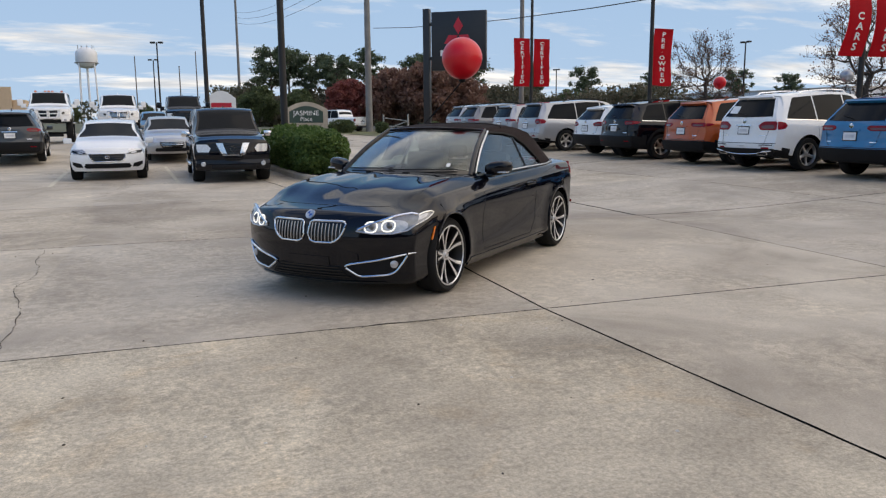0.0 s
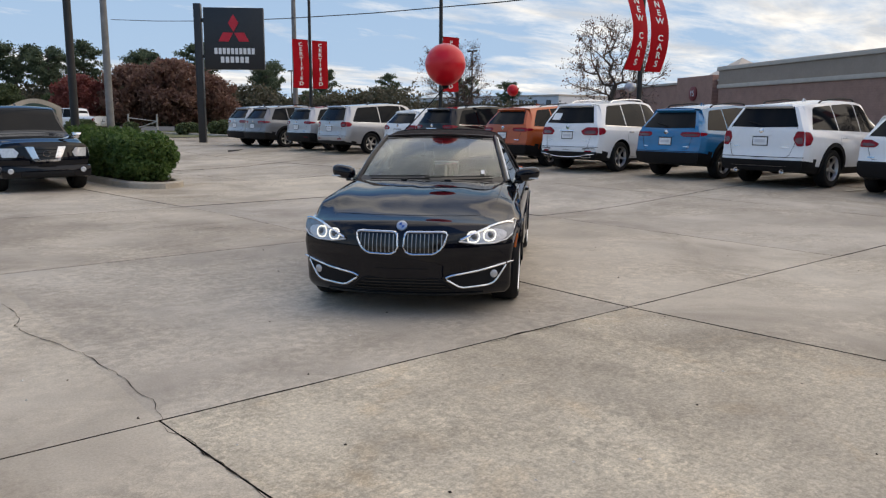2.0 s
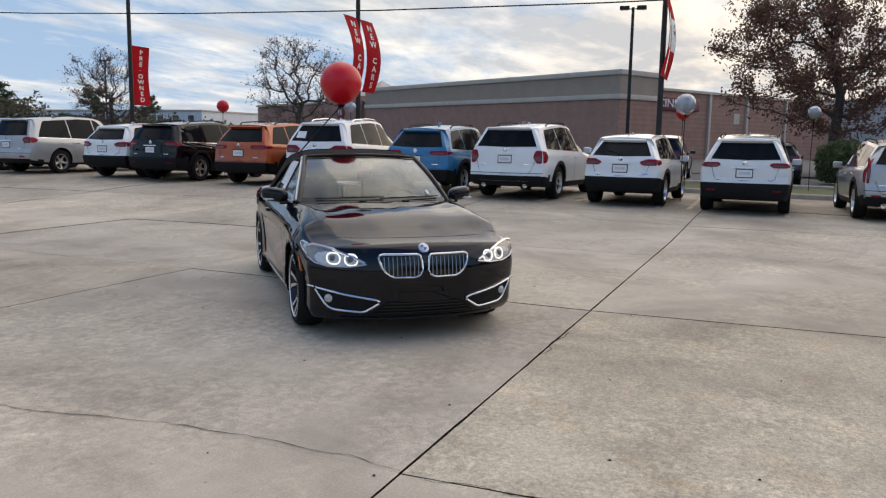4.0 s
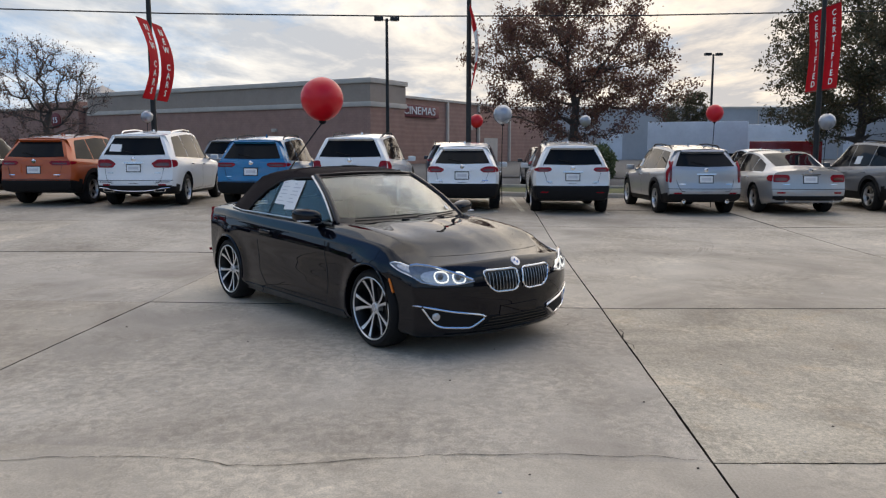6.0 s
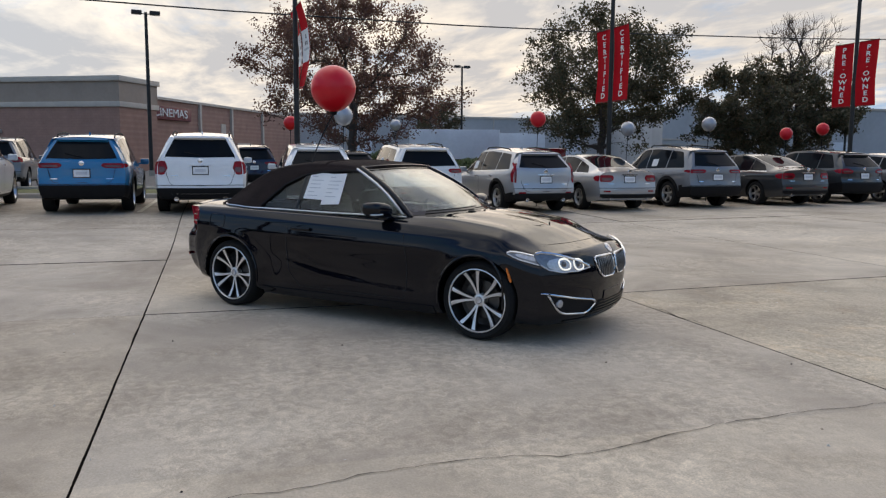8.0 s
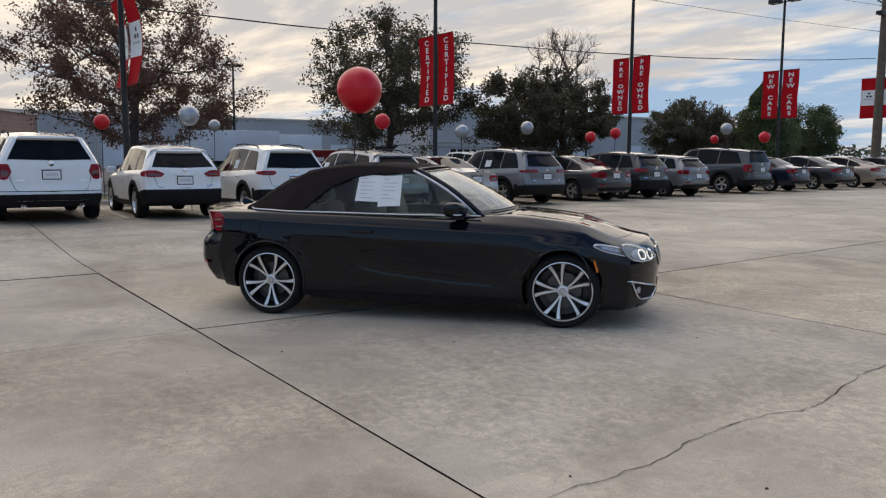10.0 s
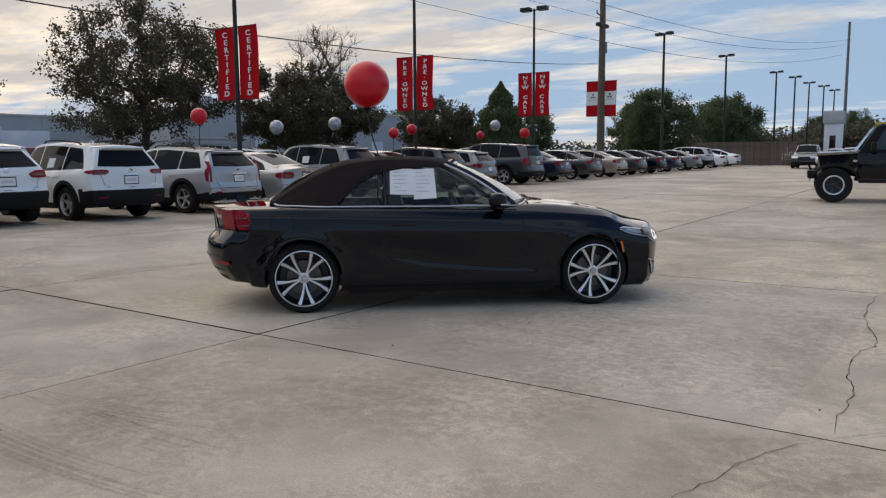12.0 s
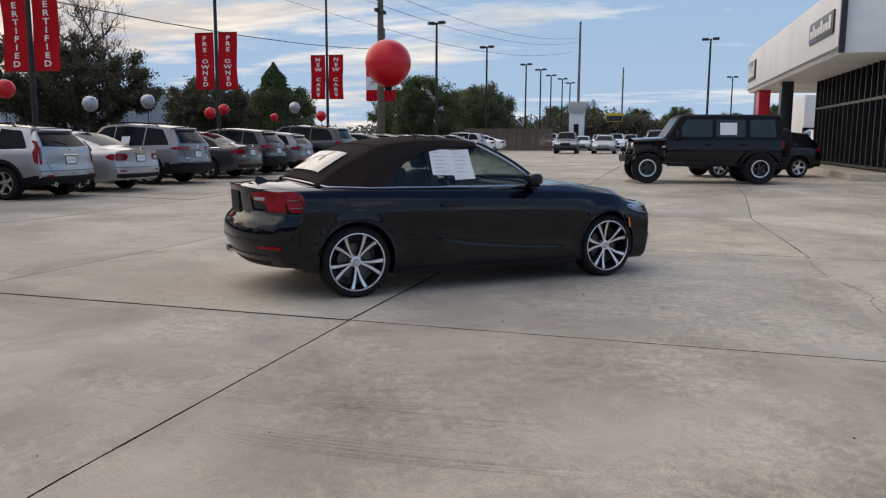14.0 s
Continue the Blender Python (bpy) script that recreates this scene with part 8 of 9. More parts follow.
bush("hedge", 4.16, 19.25, 0.66, 0.95, 1.14, L_HEDGE, 9000, 0.05, "clipped green round-leaved hedge on a kerbed island", 31, 0, 0.08)
bush("hedge", 4.14, 21.0, 0.74, 1.05, 1.18, L_HEDGE, 7000, 0.055, "clipped green hedge on a kerbed island", 32, 0, 0.08)
bush("hedge", 4.12, 22.9, 0.8, 1.1, 1.2, L_HEDGE, 6000, 0.06, "clipped green hedge on a kerbed island", 33, 0, 0.08)
bush("shrub", 29.5, 0.2, 0.9, 0.9, 1.7, L_GREEN, 3500, 0.08, "dark green shrub on the far verge", 34)
bush("shrub", 22.5, -1.0, 0.7, 0.8, 1.3, L_GREEN, 2500, 0.07, "dark green shrub on the grass verge", 35)
for x, y, r, h, sd in ((16.2, 52.0, 0.45, 0.8, 36), (19.3, 50.5, 0.75, 0.8, 37), (21.2, 49.4, 0.95, 0.95, 38), (14.4, 56.0, 0.95, 0.95, 39)):
    bush("shrub", x, y, r, r * 0.8, h, L_GREEN, 2200, 0.09, "low clipped dark shrub by the entrance", sd)
flat_area("front_verge", 13.5, 30.0, 44, 62, M_GRASS, 0.03, "strip of dry grass by the entrance road", "grass", 5, 6)


# ---- buildings ----
def brick_material(name, color, mortar):
    m = surface(name, color, 0.85, vary=0.16, scale=1.2, bump=0.3, bump_scale=40)
    n, l = m.node_tree.nodes, m.node_tree.links
    p = n["Principled BSDF"]
    old = p.inputs["Base Color"].links[0].from_socket
    co = n.new("ShaderNodeTexCoord")
    mp = n.new("ShaderNodeMapping")
    mp.inputs["Rotation"].default_value = (radians(90), 0, 0)
    l.new(co.outputs["Object"], mp.inputs[0])
    b = n.new("ShaderNodeTexBrick")
    b.inputs["Scale"].default_value = 1.0
    b.inputs["Brick Width"].default_value, b.inputs["Row Height"].default_value, b.inputs["Mortar Size"].default_value = 0.40, 0.20, 0.012
    b.inputs["Color1"].default_value, b.inputs["Color2"].default_value, b.inputs["Mortar"].default_value = (1, 1, 1, 1), (0.86, 0.86, 0.86, 1), (*mortar, 1)
    l.new(mp.outputs[0], b.inputs["Vector"])
    mx = n.new("ShaderNodeMix")
    mx.data_type, mx.blend_type = "RGBA", "MULTIPLY"
    mx.inputs[0].default_value = 0.5
    l.new(old, mx.inputs[6])
    l.new(b.outputs["Color"], mx.inputs[7])
    l.new(mx.outputs[2], p.inputs["Base Color"])
    return m


M_BRICK = brick_material("brown_block_wall", (0.40, 0.225, 0.172), (0.75, 0.72, 0.68))
M_TAN = surface("tan_band", (0.37, 0.285, 0.225), 0.85, vary=0.12, scale=0.5, bump=0.2)
M_CORNICE = surface("pale_cornice", (0.56, 0.48, 0.40), 0.8, vary=0.12, scale=1.0)
M_GREYWALL = surface("grey_wall", (0.46, 0.45, 0.44), 0.85, vary=0.12, scale=0.2)
M_WHITEWALL = surface("white_metal", (0.74, 0.75, 0.76), 0.5, vary=0.1, scale=0.5)
M_STUCCO = surface("beige_stucco", (0.60, 0.44, 0.30), 0.9, vary=0.12, scale=0.4)
M_DARKGLASS = surface("store_glass", (0.012, 0.014, 0.016), 0.04, vary=0.15, spec=0.8)


def cinema():
    c = thing("cinema_building", "brown block cinema building with pale cornice bands", "building")
    A, B, H = 36.0, 40.0, 7.0
    # local x along its long west face, local y along its south face
    bm = bmesh.new()
    box(bm, 0, A, 0, 5, -0.3, H)
    part("wall", bm, M_BRICK, c, "", False)
    bm = bmesh.new()
    box(bm, -0.06, A + 0.06, -0.06, 5.06, 5.25, 6.72)
    part("upper_band", bm, M_TAN, c, "brown-grey upper wall band", False)
    for z0, z1, o in ((6.72, 7.12, 0.22), (4.85, 5.25, 0.16)):
        bm = bmesh.new()
        box(bm, -o, A + o, -o, 5 + o, z0, z1, 0.05)
        part("cornice", bm, M_CORNICE, c)
    bm = bmesh.new()
    box(bm, 2, A + 30, 5, B, -0.3, 6.0)
    box(bm, A, A + 34, 3, 16, -0.3, 5.85)
    part("wall", bm, M_BRICK, c, "", False)
    bm = bmesh.new()
    box(bm, A - 0.1, A + 34.2, 2.8, 16, 5.9, 6.15)
    box(bm, 1.8, 30, 5.2, B + 0.2, 6.0, 6.22)
    part("cornice", bm, M_CORNICE, c)
    bm = bmesh.new()
    box(bm, A + 5, A + 13, 2.2, 6, -0.3, 6.6)
    part("sign_bay", bm, M_BRICK, c, "", False)
    bm = bmesh.new()
    v = [bm.verts.new(p) for p in ((A + 6, 5, 6.1), (A + 14, 5, 6.1), (A + 14, 13, 6.1), (A + 6, 13, 6.1), (A + 10, 9, 9.0))]
    for q in ((0, 1, 4), (1, 2, 4), (2, 3, 4), (3, 0, 4)):
        bm.faces.new([v[i] for i in q])
    part("hip_roof", bm, M_CORNICE, c, "pale green-grey hip roof", False)
    # south wing trim, doors, sign
    for y in (6.2, 15.5, 22.0, 29.5, 39.6):
        bm = bmesh.new()
        box(bm, 1.78, 2.0, y - 0.16, y + 0.16, -0.2, 6.0)
        part("pilaster", bm, M_CORNICE, c, "pale wall strip", False)
    bm = bmesh.new()
    box(bm, 1.72, 1.98, 6.6, 13.6, 4.35, 5.45, 0.04)
    sg = part("cinema_sign", bm, surface("sign_maroon", (0.16, 0.02, 0.025), 0.5), c, "maroon sign panel with white letters")
    me = text_mesh("CINEMAS", 1.0, M_WHITE, 0.03)
    o = new("lettering", me)
    o.parent = sg
    o.matrix_basis = Matrix.Translation((1.70, 10.1, 4.9)) @ Matrix.Rotation(radians(-90), 4, "Z") @ Matrix.Rotation(radians(90), 4, "X") @ Matrix.Diagonal((-1.35, 1, 1, 1))
    for y, z0, z1, w in ((18.5, -0.1, 2.2, 0.9), (25.0, -0.1, 2.6, 1.6), (20.3, 3.4, 4.4, 0.5)):
        bm = bmesh.new()
        box(bm, 1.93, 2.05, y - w, y + w, z0, z1, 0.02)
        part("door", bm, M_CORNICE, c, "", False)
    bm = bmesh.new()
    lathe(bm, [(0.01, -0.12), (0.75, -0.12), (0.85, -0.08), (0.85, 0.1)], 28, "Y", 0, Matrix.Translation((A + 9, 2.15, 4.6)))
    sg = part("round_sign", bm, surface("sign_red_dark", (0.22, 0.03, 0.03), 0.5), c, "round dark red sign")
    me = text_mesh("15", 0.95, M_WHITE, 0.03)
    o = new("lettering", me)
    o.parent = sg
    o.matrix_basis = Matrix.Translation((A + 9, 2.0, 4.6)) @ Matrix.Rotation(radians(90), 4, "X") @ Matrix.Diagonal((-1, 1, 1, 1))
    for x in (10, 22):
        bm = bmesh.new()
        box(bm, x, x + 0.5, -0.25, 0, 2.9, 3.2, 0.03)
        part("wall_lamp", bm, M_CORNICE, c)
    bm = bmesh.new()
    box(bm, 12, 16, 22, 25, 6.0, 6.8, 0.05)
    part("roof_unit", bm, M_GREYWALL, c)
    # frame: corner at its south-west end, long face to the west
    ang = math.atan2(0.866, 0.5)
    c.matrix_basis = Matrix.Translation((58.0, 13.1, 0.1)) @ Matrix.Rotation(ang, 4, "Z") @ Matrix.Diagonal((1, -1, 1, 1))
    return c


cinema()


def shed(name, label, x0, x1, y0, y1, h, mat, bays=0, yaw=0.0, category="building"):
    b = thing(name, label, category)
    bm = bmesh.new()
    box(bm, 0, x1 - x0, 0, y1 - y0, -0.3, h)
    part("wall", bm, mat, b, "", False)
    bm = bmesh.new()
    box(bm, -0.15, x1 - x0 + 0.15, -0.15, y1 - y0 + 0.15, h, h + 0.3, 0.04)
    part("roof_edge", bm, M_CORNICE, b)
    for k in range(bays):
        y = (y1 - y0) * (k + 0.5) / bays
        bm = bmesh.new()
        box(bm, -0.05, 0.1, y - 1.4, y + 1.4, 0.0, min(3.4, h * 0.6), 0.02)
        part("dock_door", bm, M_WHITEWALL, b, "", False)
        bm = bmesh.new()
        box(bm, -0.08, 0.1, y + 2.0, y + 2.15, 0.0, h, 0.0)
        part("pilaster", bm, M_CORNICE, b, "", False)
    b.matrix_basis = pose(x0, y0, 0.1, 0, 0, yaw)
    return b


shed("warehouse", "long pale grey warehouse beyond the trees", 98, 135, -62, 12, 6.6, M_GREYWALL, 7)
shed("store_building", "grey store building beyond the trees", 72, 100, -100, -52, 7.4, M_GREYWALL, 4)
far_block = shed("white_building", "low white building with small windows far off", 100, 120, 86, 128, 5.4, M_WHITEWALL)
for i in range(13):
    for z in (1.6, 3.6):
        bm = bmesh.new()
        box(bm, -0.06, 0.05, 1.6 + 3.1 * i, 2.7 + 3.1 * i, z, z + 1.2, 0.02)
        part("window", bm, M_DARKGLASS, far_block, "", False)
shed("far_office", "low grey building far behind the lot", -14, 14, -250, -235, 7.0, M_GREYWALL, 3)


def trailer(x, y, yaw, L, h, label, mat):
    t = thing("box_trailer", label, "trailer")
    bm = bmesh.new()
    box(bm, 0, L, -1.25, 1.25, 1.1, h, 0.04)
    part("box", bm, mat, t)
    bm = bmesh.new()
    box(bm, 0.4, L - 0.4, -0.5, 0.5, 0.85, 1.1)
    part("chassis", bm, M_PLASTIC, t, "", False)
    bm = bmesh.new()
    lathe(bm, [(0.01, -0.14), (0.5, -0.14), (0.52, -0.05), (0.52, 0.05), (0.5, 0.14), (0.01, 0.14)], 20)
    me = mesh_of("wheel", bm, M_TYRE)
    for wx in (1.2, 2.4):
        for s in (1, -1):
            shared("wheel", me, t, Matrix.Translation((wx, s * 1.05, 0.52)))
    for s in (1, -1):
        bm = bmesh.new()
        box(bm, L - 3.0, L - 2.8, s * 0.9 - 0.06, s * 0.9 + 0.06, 0, 1.1)
        part("landing_leg", bm, M_GALV, t, "", False)
    t.matrix_basis = put(x, y, yaw)
    return t


# stepped gable and entrance of the store
b = thing("store_entrance", "pale grey gabled store entrance beyond the trees", "building")
bm = bmesh.new()
v0 = [(-5.5, 0.0), (5.5, 0.0), (5.5, 6.6), (3.4, 6.9), (0.0, 8.3), (-3.4, 6.9), (-5.5, 6.6)]
fr = [bm.verts.new((x, -1.0, z)) for x, z in v0]
bk = [bm.verts.new((x, 1.0, z)) for x, z in v0]
bm.faces.new(fr)
bm.faces.new(bk[::-1])
for i in range(7):
    bm.faces.new((fr[i], bk[i], bk[(i + 1) % 7], fr[(i + 1) % 7]))
bmesh.ops.recalc_face_normals(bm, faces=bm.faces)
part("gable", bm, M_GREYWALL, b, "", False)
for z, hh in ((3.4, 0.16), (2.9, 0.10)):
    bm = bmesh.new()
    box(bm, -5.6, 5.6, -1.12, -1.0, z, z + hh)
    part("band", bm, M_CORNICE, b, "", False)
bm = bmesh.new()
box(bm, -2.6, 2.6, -1.06, -0.98, 0.1, 2.6)
part("glass_front", bm, M_DARKGLASS, b, "", False)
for x in lin(-2.6, 2.6, 5):
    bm = bmesh.new()
    box(bm, x - 0.06, x + 0.06, -1.12, -1.05, 0.1, 2.6)
    part("mullion", bm, M_WHITEWALL, b, "", False)
b.matrix_basis = pose(70.0, -47.0, 0, 0, 0, -90)

hy = thing("fire_hydrant", "yellow fire hydrant on the far verge", "hydrant")
M_YELLOW = surface("hydrant_yellow", (0.62, 0.38, 0.03), 0.5, vary=0.15)
bm = bmesh.new()
lathe(bm, [(0.01, 0), (0.16, 0), (0.16, 0.05), (0.11, 0.06), (0.11, 0.5), (0.15, 0.52), (0.15, 0.56), (0.12, 0.62), (0.05, 0.70), (0.03, 0.74), (0.005, 0.74)], 16, "Z")
part("barrel", bm, M_YELLOW, hy)
for s in (1, -1):
    bm = bmesh.new()
    lathe(bm, [(0.005, s * 0.19), (0.055, s * 0.19), (0.055, s * 0.08)], 12, "Y", 0, Matrix.Translation((0, 0, 0.42)))
    part("nozzle", bm, M_YELLOW, hy)
hy.matrix_basis = put(22.6, 9.7)

bb = thing("roadside_board", "yellow and black roadside board far behind the lot", "sign")
bm = bmesh.new()
box(bm, -1.25, 1.25, -0.1, 0.1, 3.75, 5.05, 0.02)
part("board", bm, M_YELLOW, bb)
bm = bmesh.new()
box(bm, -1.15, 1.15, 0.1, 0.13, 3.85, 4.62)
part("lettering_bar", bm, M_SIGNBLACK, bb, "", False)
for x in (-0.8, 0.8):
    bm = bmesh.new()
    tube(bm, [(x, 0, 0), (x, 0, 3.9)], 0.07, 8)
    part("post", bm, M_POLE, bb)
bb.matrix_basis = put(4.9, -104.8, 0)

trailer(58.9, -9.5, -108, 7.5, 3.55, "white box trailer parked across the road", M_WHITEWALL)
trailer(65.2, -18.5, -110, 6.0, 3.5, "white box trailer further back", M_WHITEWALL)


def skip_bin():
    t = thing("container", "dark red open container with pale lettering bars", "container")
    bm = bmesh.new()
    box(bm, 0, 4.6, -1.1, 1.1, 0.1, 1.95, 0.05)
    part("shell", bm, PAINT["red"], t)
    for k in range(6):
        bm = bmesh.new()
        box(bm, 0.3 + k * 0.75, 0.4 + k * 0.75, -1.16, -1.1, 0.1, 1.9)
        part("rib", bm, PAINT["red"], t, "", False)
    bm = bmesh.new()
    box(bm, 1.0, 2.6, -1.19, -1.16, 1.1, 1.4)
    part("lettering_bar", bm, M_WHITE, t, "", False)
    t.matrix_basis = put(50.6, -14.6, -112)
    return t


skip_bin()


# dealership on the south-west side
def dealership():
    d = thing("dealership_building", "white and grey showroom with overhanging fascia and dark glass", "building")
    x0 = -4.85
    bm = bmesh.new()
    box(bm, -16.0, x0, -31.0, -10.4, 3.95, 5.95, 0.02)
    part("canopy", bm, M_WHITEWALL, d, "pale overhanging canopy")
    bm = bmesh.new()
    box(bm, x0 - 0.02, x0 + 0.10, -31.1, -10.35, 4.12, 5.98, 0.015)
    fa = part("fascia", bm, M_WHITEWALL, d, "white fascia panel")
    for z in (4.06, 4.12):
        bm = bmesh.new()
        box(bm, x0 + 0.09, x0 + 0.12, -31.1, -10.35, z, z + 0.02)
        part("fascia_line", bm, M_SIGNBLACK, fa, "", False)
    bm = bmesh.new()
    box(bm, x0 - 0.04, x0 + 0.13, -10.40, -10.26, 3.95, 6.0, 0.01)
    part("fascia_end", bm, M_SIGNBLACK, fa, "dark end trim", False)
    # brand lettering as bars on dark backing boards
    for y0, y1, z0, z1, n in ((-14.6, -11.1, 4.62, 5.32, 8), (-30.6, -28.0, 4.5, 5.5, 5)):
        bm = bmesh.new()
        box(bm, x0 + 0.10, x0 + 0.16, y0, y1, z0, z1, 0.02)
        bd = part("sign_board", bm, M_SIGNBLACK, fa, "dark sign board")
        for k in range(n):
            y = y1 - 0.2 - (y1 - y0 - 0.4) * k / n
            bm = bmesh.new()
            box(bm, x0 + 0.16, x0 + 0.19, y - (y1 - y0 - 0.4) / n * 0.7, y, z0 + 0.16, z1 - (0.12 if k % 3 == 0 else 0.28), 0.01)
            part("lettering_bar", bm, M_WHITE, bd, "", False)
    # dark glazed wall with mullions
    gx = -6.6
    bm = bmesh.new()
    box(bm, -16, gx - 0.05, -22.2, -10.9, 0.45, 3.95)
    part("showroom_glass", bm, M_DARKGLASS, d, "dark reflecting showroom glass", False)
    for k in range(17):
        y = -22.2 + 11.3 * k / 16
        bm = bmesh.new()
        box(bm, gx - 0.06, gx + 0.06, y - 0.035, y + 0.035, 0.45, 3.95)
        part("mullion", bm, M_SIGNBLACK, d, "", False)
    for z in (0.47, 2.72):
        bm = bmesh.new()
        box(bm, gx - 0.06, gx + 0.05, -22.2, -10.9, z, z + 0.09)
        part("transom", bm, M_SIGNBLACK if z < 1 else M_GALV, d, "", False)
    for y in (-22.4, -30.6):
        bm = bmesh.new()
        box(bm, -5.6, -5.1, y - 0.3, y + 0.3, 0.1, 3.95, 0.02)
        part("column", bm, M_SIGNBLACK, d, "black column")
    for xx in (-5.3,):
        bm = bmesh.new()
        box(bm, xx - 0.25, xx + 0.3, -29.4, -28.2, 0.1, 3.95, 0.02)
        part("portal", bm, M_SIGNRED, d, "red entrance portal")
    bm = bmesh.new()
    box(bm, -20, -9, -45, -38, 0.1, 4.2, 0.02)
    part("rear_wing", bm, M_WHITEWALL, d)
    bm = bmesh.new()
    box(bm, -16, -8.95, -38.0, -37.9, 0.9, 2.2)
    part("wing_windows", bm, M_DARKGLASS, d, "", False)
    return d


dealership()
bm = bmesh.new()
box(bm, -16, -5.3, -34, -10.2, -0.1, 0.42, 0.02)
tagged(part("pavement", bm, M_KERB), "raised concrete walk along the showroom", "pavement", kind="structure")


def fence_row(a, b, h, n):
    f = thing("board_fence", "weathered brown board fence at the end of the lot", "fence")
    a, b = Vector(a), Vector(b)
    d = (b - a).normalized()
    w = (b - a).length / n
    bm = bmesh.new()
    box(bm, 0.008, w - 0.008, -0.012, 0.012, 0.03, h, 0.004)
    me = mesh_of("board", bm, surface("fence_board", (0.13, 0.095, 0.075), 0.9, vary=0.3, scale=3, per_object=0.2, bump=0.4), False)
    yaw = math.degrees(math.atan2(d.y, d.x))
    for i in range(n):
        shared("board", me, f, pose(w * i, 0, random.uniform(-0.015, 0.02)))
    for z in (0.35, h - 0.3):
        bm = bmesh.new()
        box(bm, 0, (b - a).length, -0.06, -0.015, z - 0.04, z + 0.04)
        part("rail", bm, M_WOOD, f, "", False)
    f.matrix_basis = Matrix.Translation((a.x, a.y, rise(a.x, a.y))) @ Matrix.Rotation(radians(yaw), 4, "Z")
    return f


fence_row((17.5, -58.5, 0), (8.9, -58.5, 0), 2.1, 46)


def service_tower():
    t = thing("service_tower", "small pale tower building with a dark window", "building")
    bm = bmesh.new()
    box(bm, -0.85, 0.85, -0.85, 0.85, 0, 4.2, 0.03)
    part("shaft", bm, M_WHITEWALL, t)
    bm = bmesh.new()
    box(bm, -1.0, 1.0, -1.0, 1.0, 4.2, 5.5, 0.05)
    part("head", bm, M_GREYWALL, t)
    bm = bmesh.new()
    box(bm, -0.3, 0.3, 0.84, 0.89, 1.4, 2.9, 0.01)
    part("window", bm, M_DARKGLASS, t, "", False)
    t.matrix_basis = put(8.4, -79.6)
    return t


service_tower()


def entrance_sign(x, y, yaw):
    s = thing("plaza_sign", "arched stone plaza sign with dark green panel", "sign")
    bm = bmesh.new()
    rows = []
    for k in range(13):
        u = -1.6 + 3.2 * k / 12
        zt = 1.75 + 0.55 * math.cos(u / 1.6 * math.pi / 2)
        rows.append([Vector((u, q, z)) for q, z in ((-0.3, 0), (-0.3, zt), (0.3, zt), (0.3, 0))])
    sheet(bm, rows)
    bmesh.ops.holes_fill(bm, edges=[e for e in bm.edges if e.is_boundary], sides=0)
    bmesh.ops.recalc_face_normals(bm, faces=bm.faces)
    part("surround", bm, M_KERB, s)
    bm = bmesh.new()
    rows = [[Vector((u, -0.33, 0.75)), Vector((u, -0.33, 1.55 + 0.45 * math.cos(u / 1.3 * math.pi / 2)))] for u in lin(-1.25, 1.25, 12)]
    sheet(bm, rows, 0, 0.03)
    pn = part("panel", bm, surface("sign_green", (0.03, 0.06, 0.045), 0.6), s, "dark green panel")
    o = new("lettering", text_mesh("JASMINE", 0.52, M_WHITE, 0.01))
    o.parent = pn
    o.matrix_basis = Matrix.Translation((0, -0.37, 1.45)) @ Matrix.Rotation(radians(90), 4, "X")
    o = new("lettering", text_mesh("Place", 0.44, M_WHITE, 0.01))
    o.parent = pn
    o.matrix_basis = Matrix.Translation((0, -0.37, 1.02)) @ Matrix.Rotation(radians(90), 4, "X")
    s.matrix_basis = put(x, y, yaw)
    return s


entrance_sign(12.3, 58.5, -12)


def field_gate(a, b, h):
    """Two weathered posts with a rail and a brace between them."""
    g = thing("lawn_gate", "weathered grey timber gate frame on the lawn", "gate")
    d = Vector((b[0] - a[0], b[1] - a[1], 0))
    for f in (0.0, 1.0):
        bm = bmesh.new()
        tube(bm, [(d.x * f, d.y * f, -0.1), (d.x * f, d.y * f, h)], [0.07, 0.065], 8)
        part("post", bm, M_RAIL, g)
    for name, z0, z1 in (("rail", h * 0.80, h * 0.62), ("brace", h * 0.12, h * 0.62), ("rail", h * 0.35, h * 0.30)):
        bm = bmesh.new()
        tube(bm, [(0, 0, z0), (d.x, d.y, z1)], 0.04, 6)
        part(name, bm, M_RAIL, g)
    g.matrix_basis = put(a[0], a[1])


M_RAIL = surface("grey_timber", (0.36, 0.34, 0.31), 0.85, vary=0.2, scale=5, bump=0.3)
field_gate((18.0, 57.3), (19.6, 56.2), 1.35)
sg = thing("monument_sign", "pale rounded monument sign with red lettering bar", "sign")
bm = bmesh.new()
rows = []
for k in range(13):
    u = -1.3 + 2.6 * k / 12
    zt = 2.9 + 0.7 * math.cos(u / 1.3 * math.pi / 2)
    rows.append([Vector((u, q, z)) for q, z in ((-0.2, 1.6), (-0.2, zt), (0.2, zt), (0.2, 1.6))])
sheet(bm, rows)
bmesh.ops.holes_fill(bm, edges=[e for e in bm.edges if e.is_boundary], sides=0)
bmesh.ops.recalc_face_normals(bm, faces=bm.faces)
part("board", bm, M_WHITE, sg)
bm = bmesh.new()
box(bm, -0.9, 0.9, -0.24, -0.2, 2.1, 2.5)
part("lettering_bar", bm, M_SIGNRED, sg, "", False)
for u in (-1.0, 1.0):
    bm = bmesh.new()
    box(bm, u - 0.12, u + 0.12, -0.15, 0.15, 0, 1.65)
    part("post", bm, M_KERB, sg, "", False)
sg.matrix_basis = put(7.9, 74.4, -5)


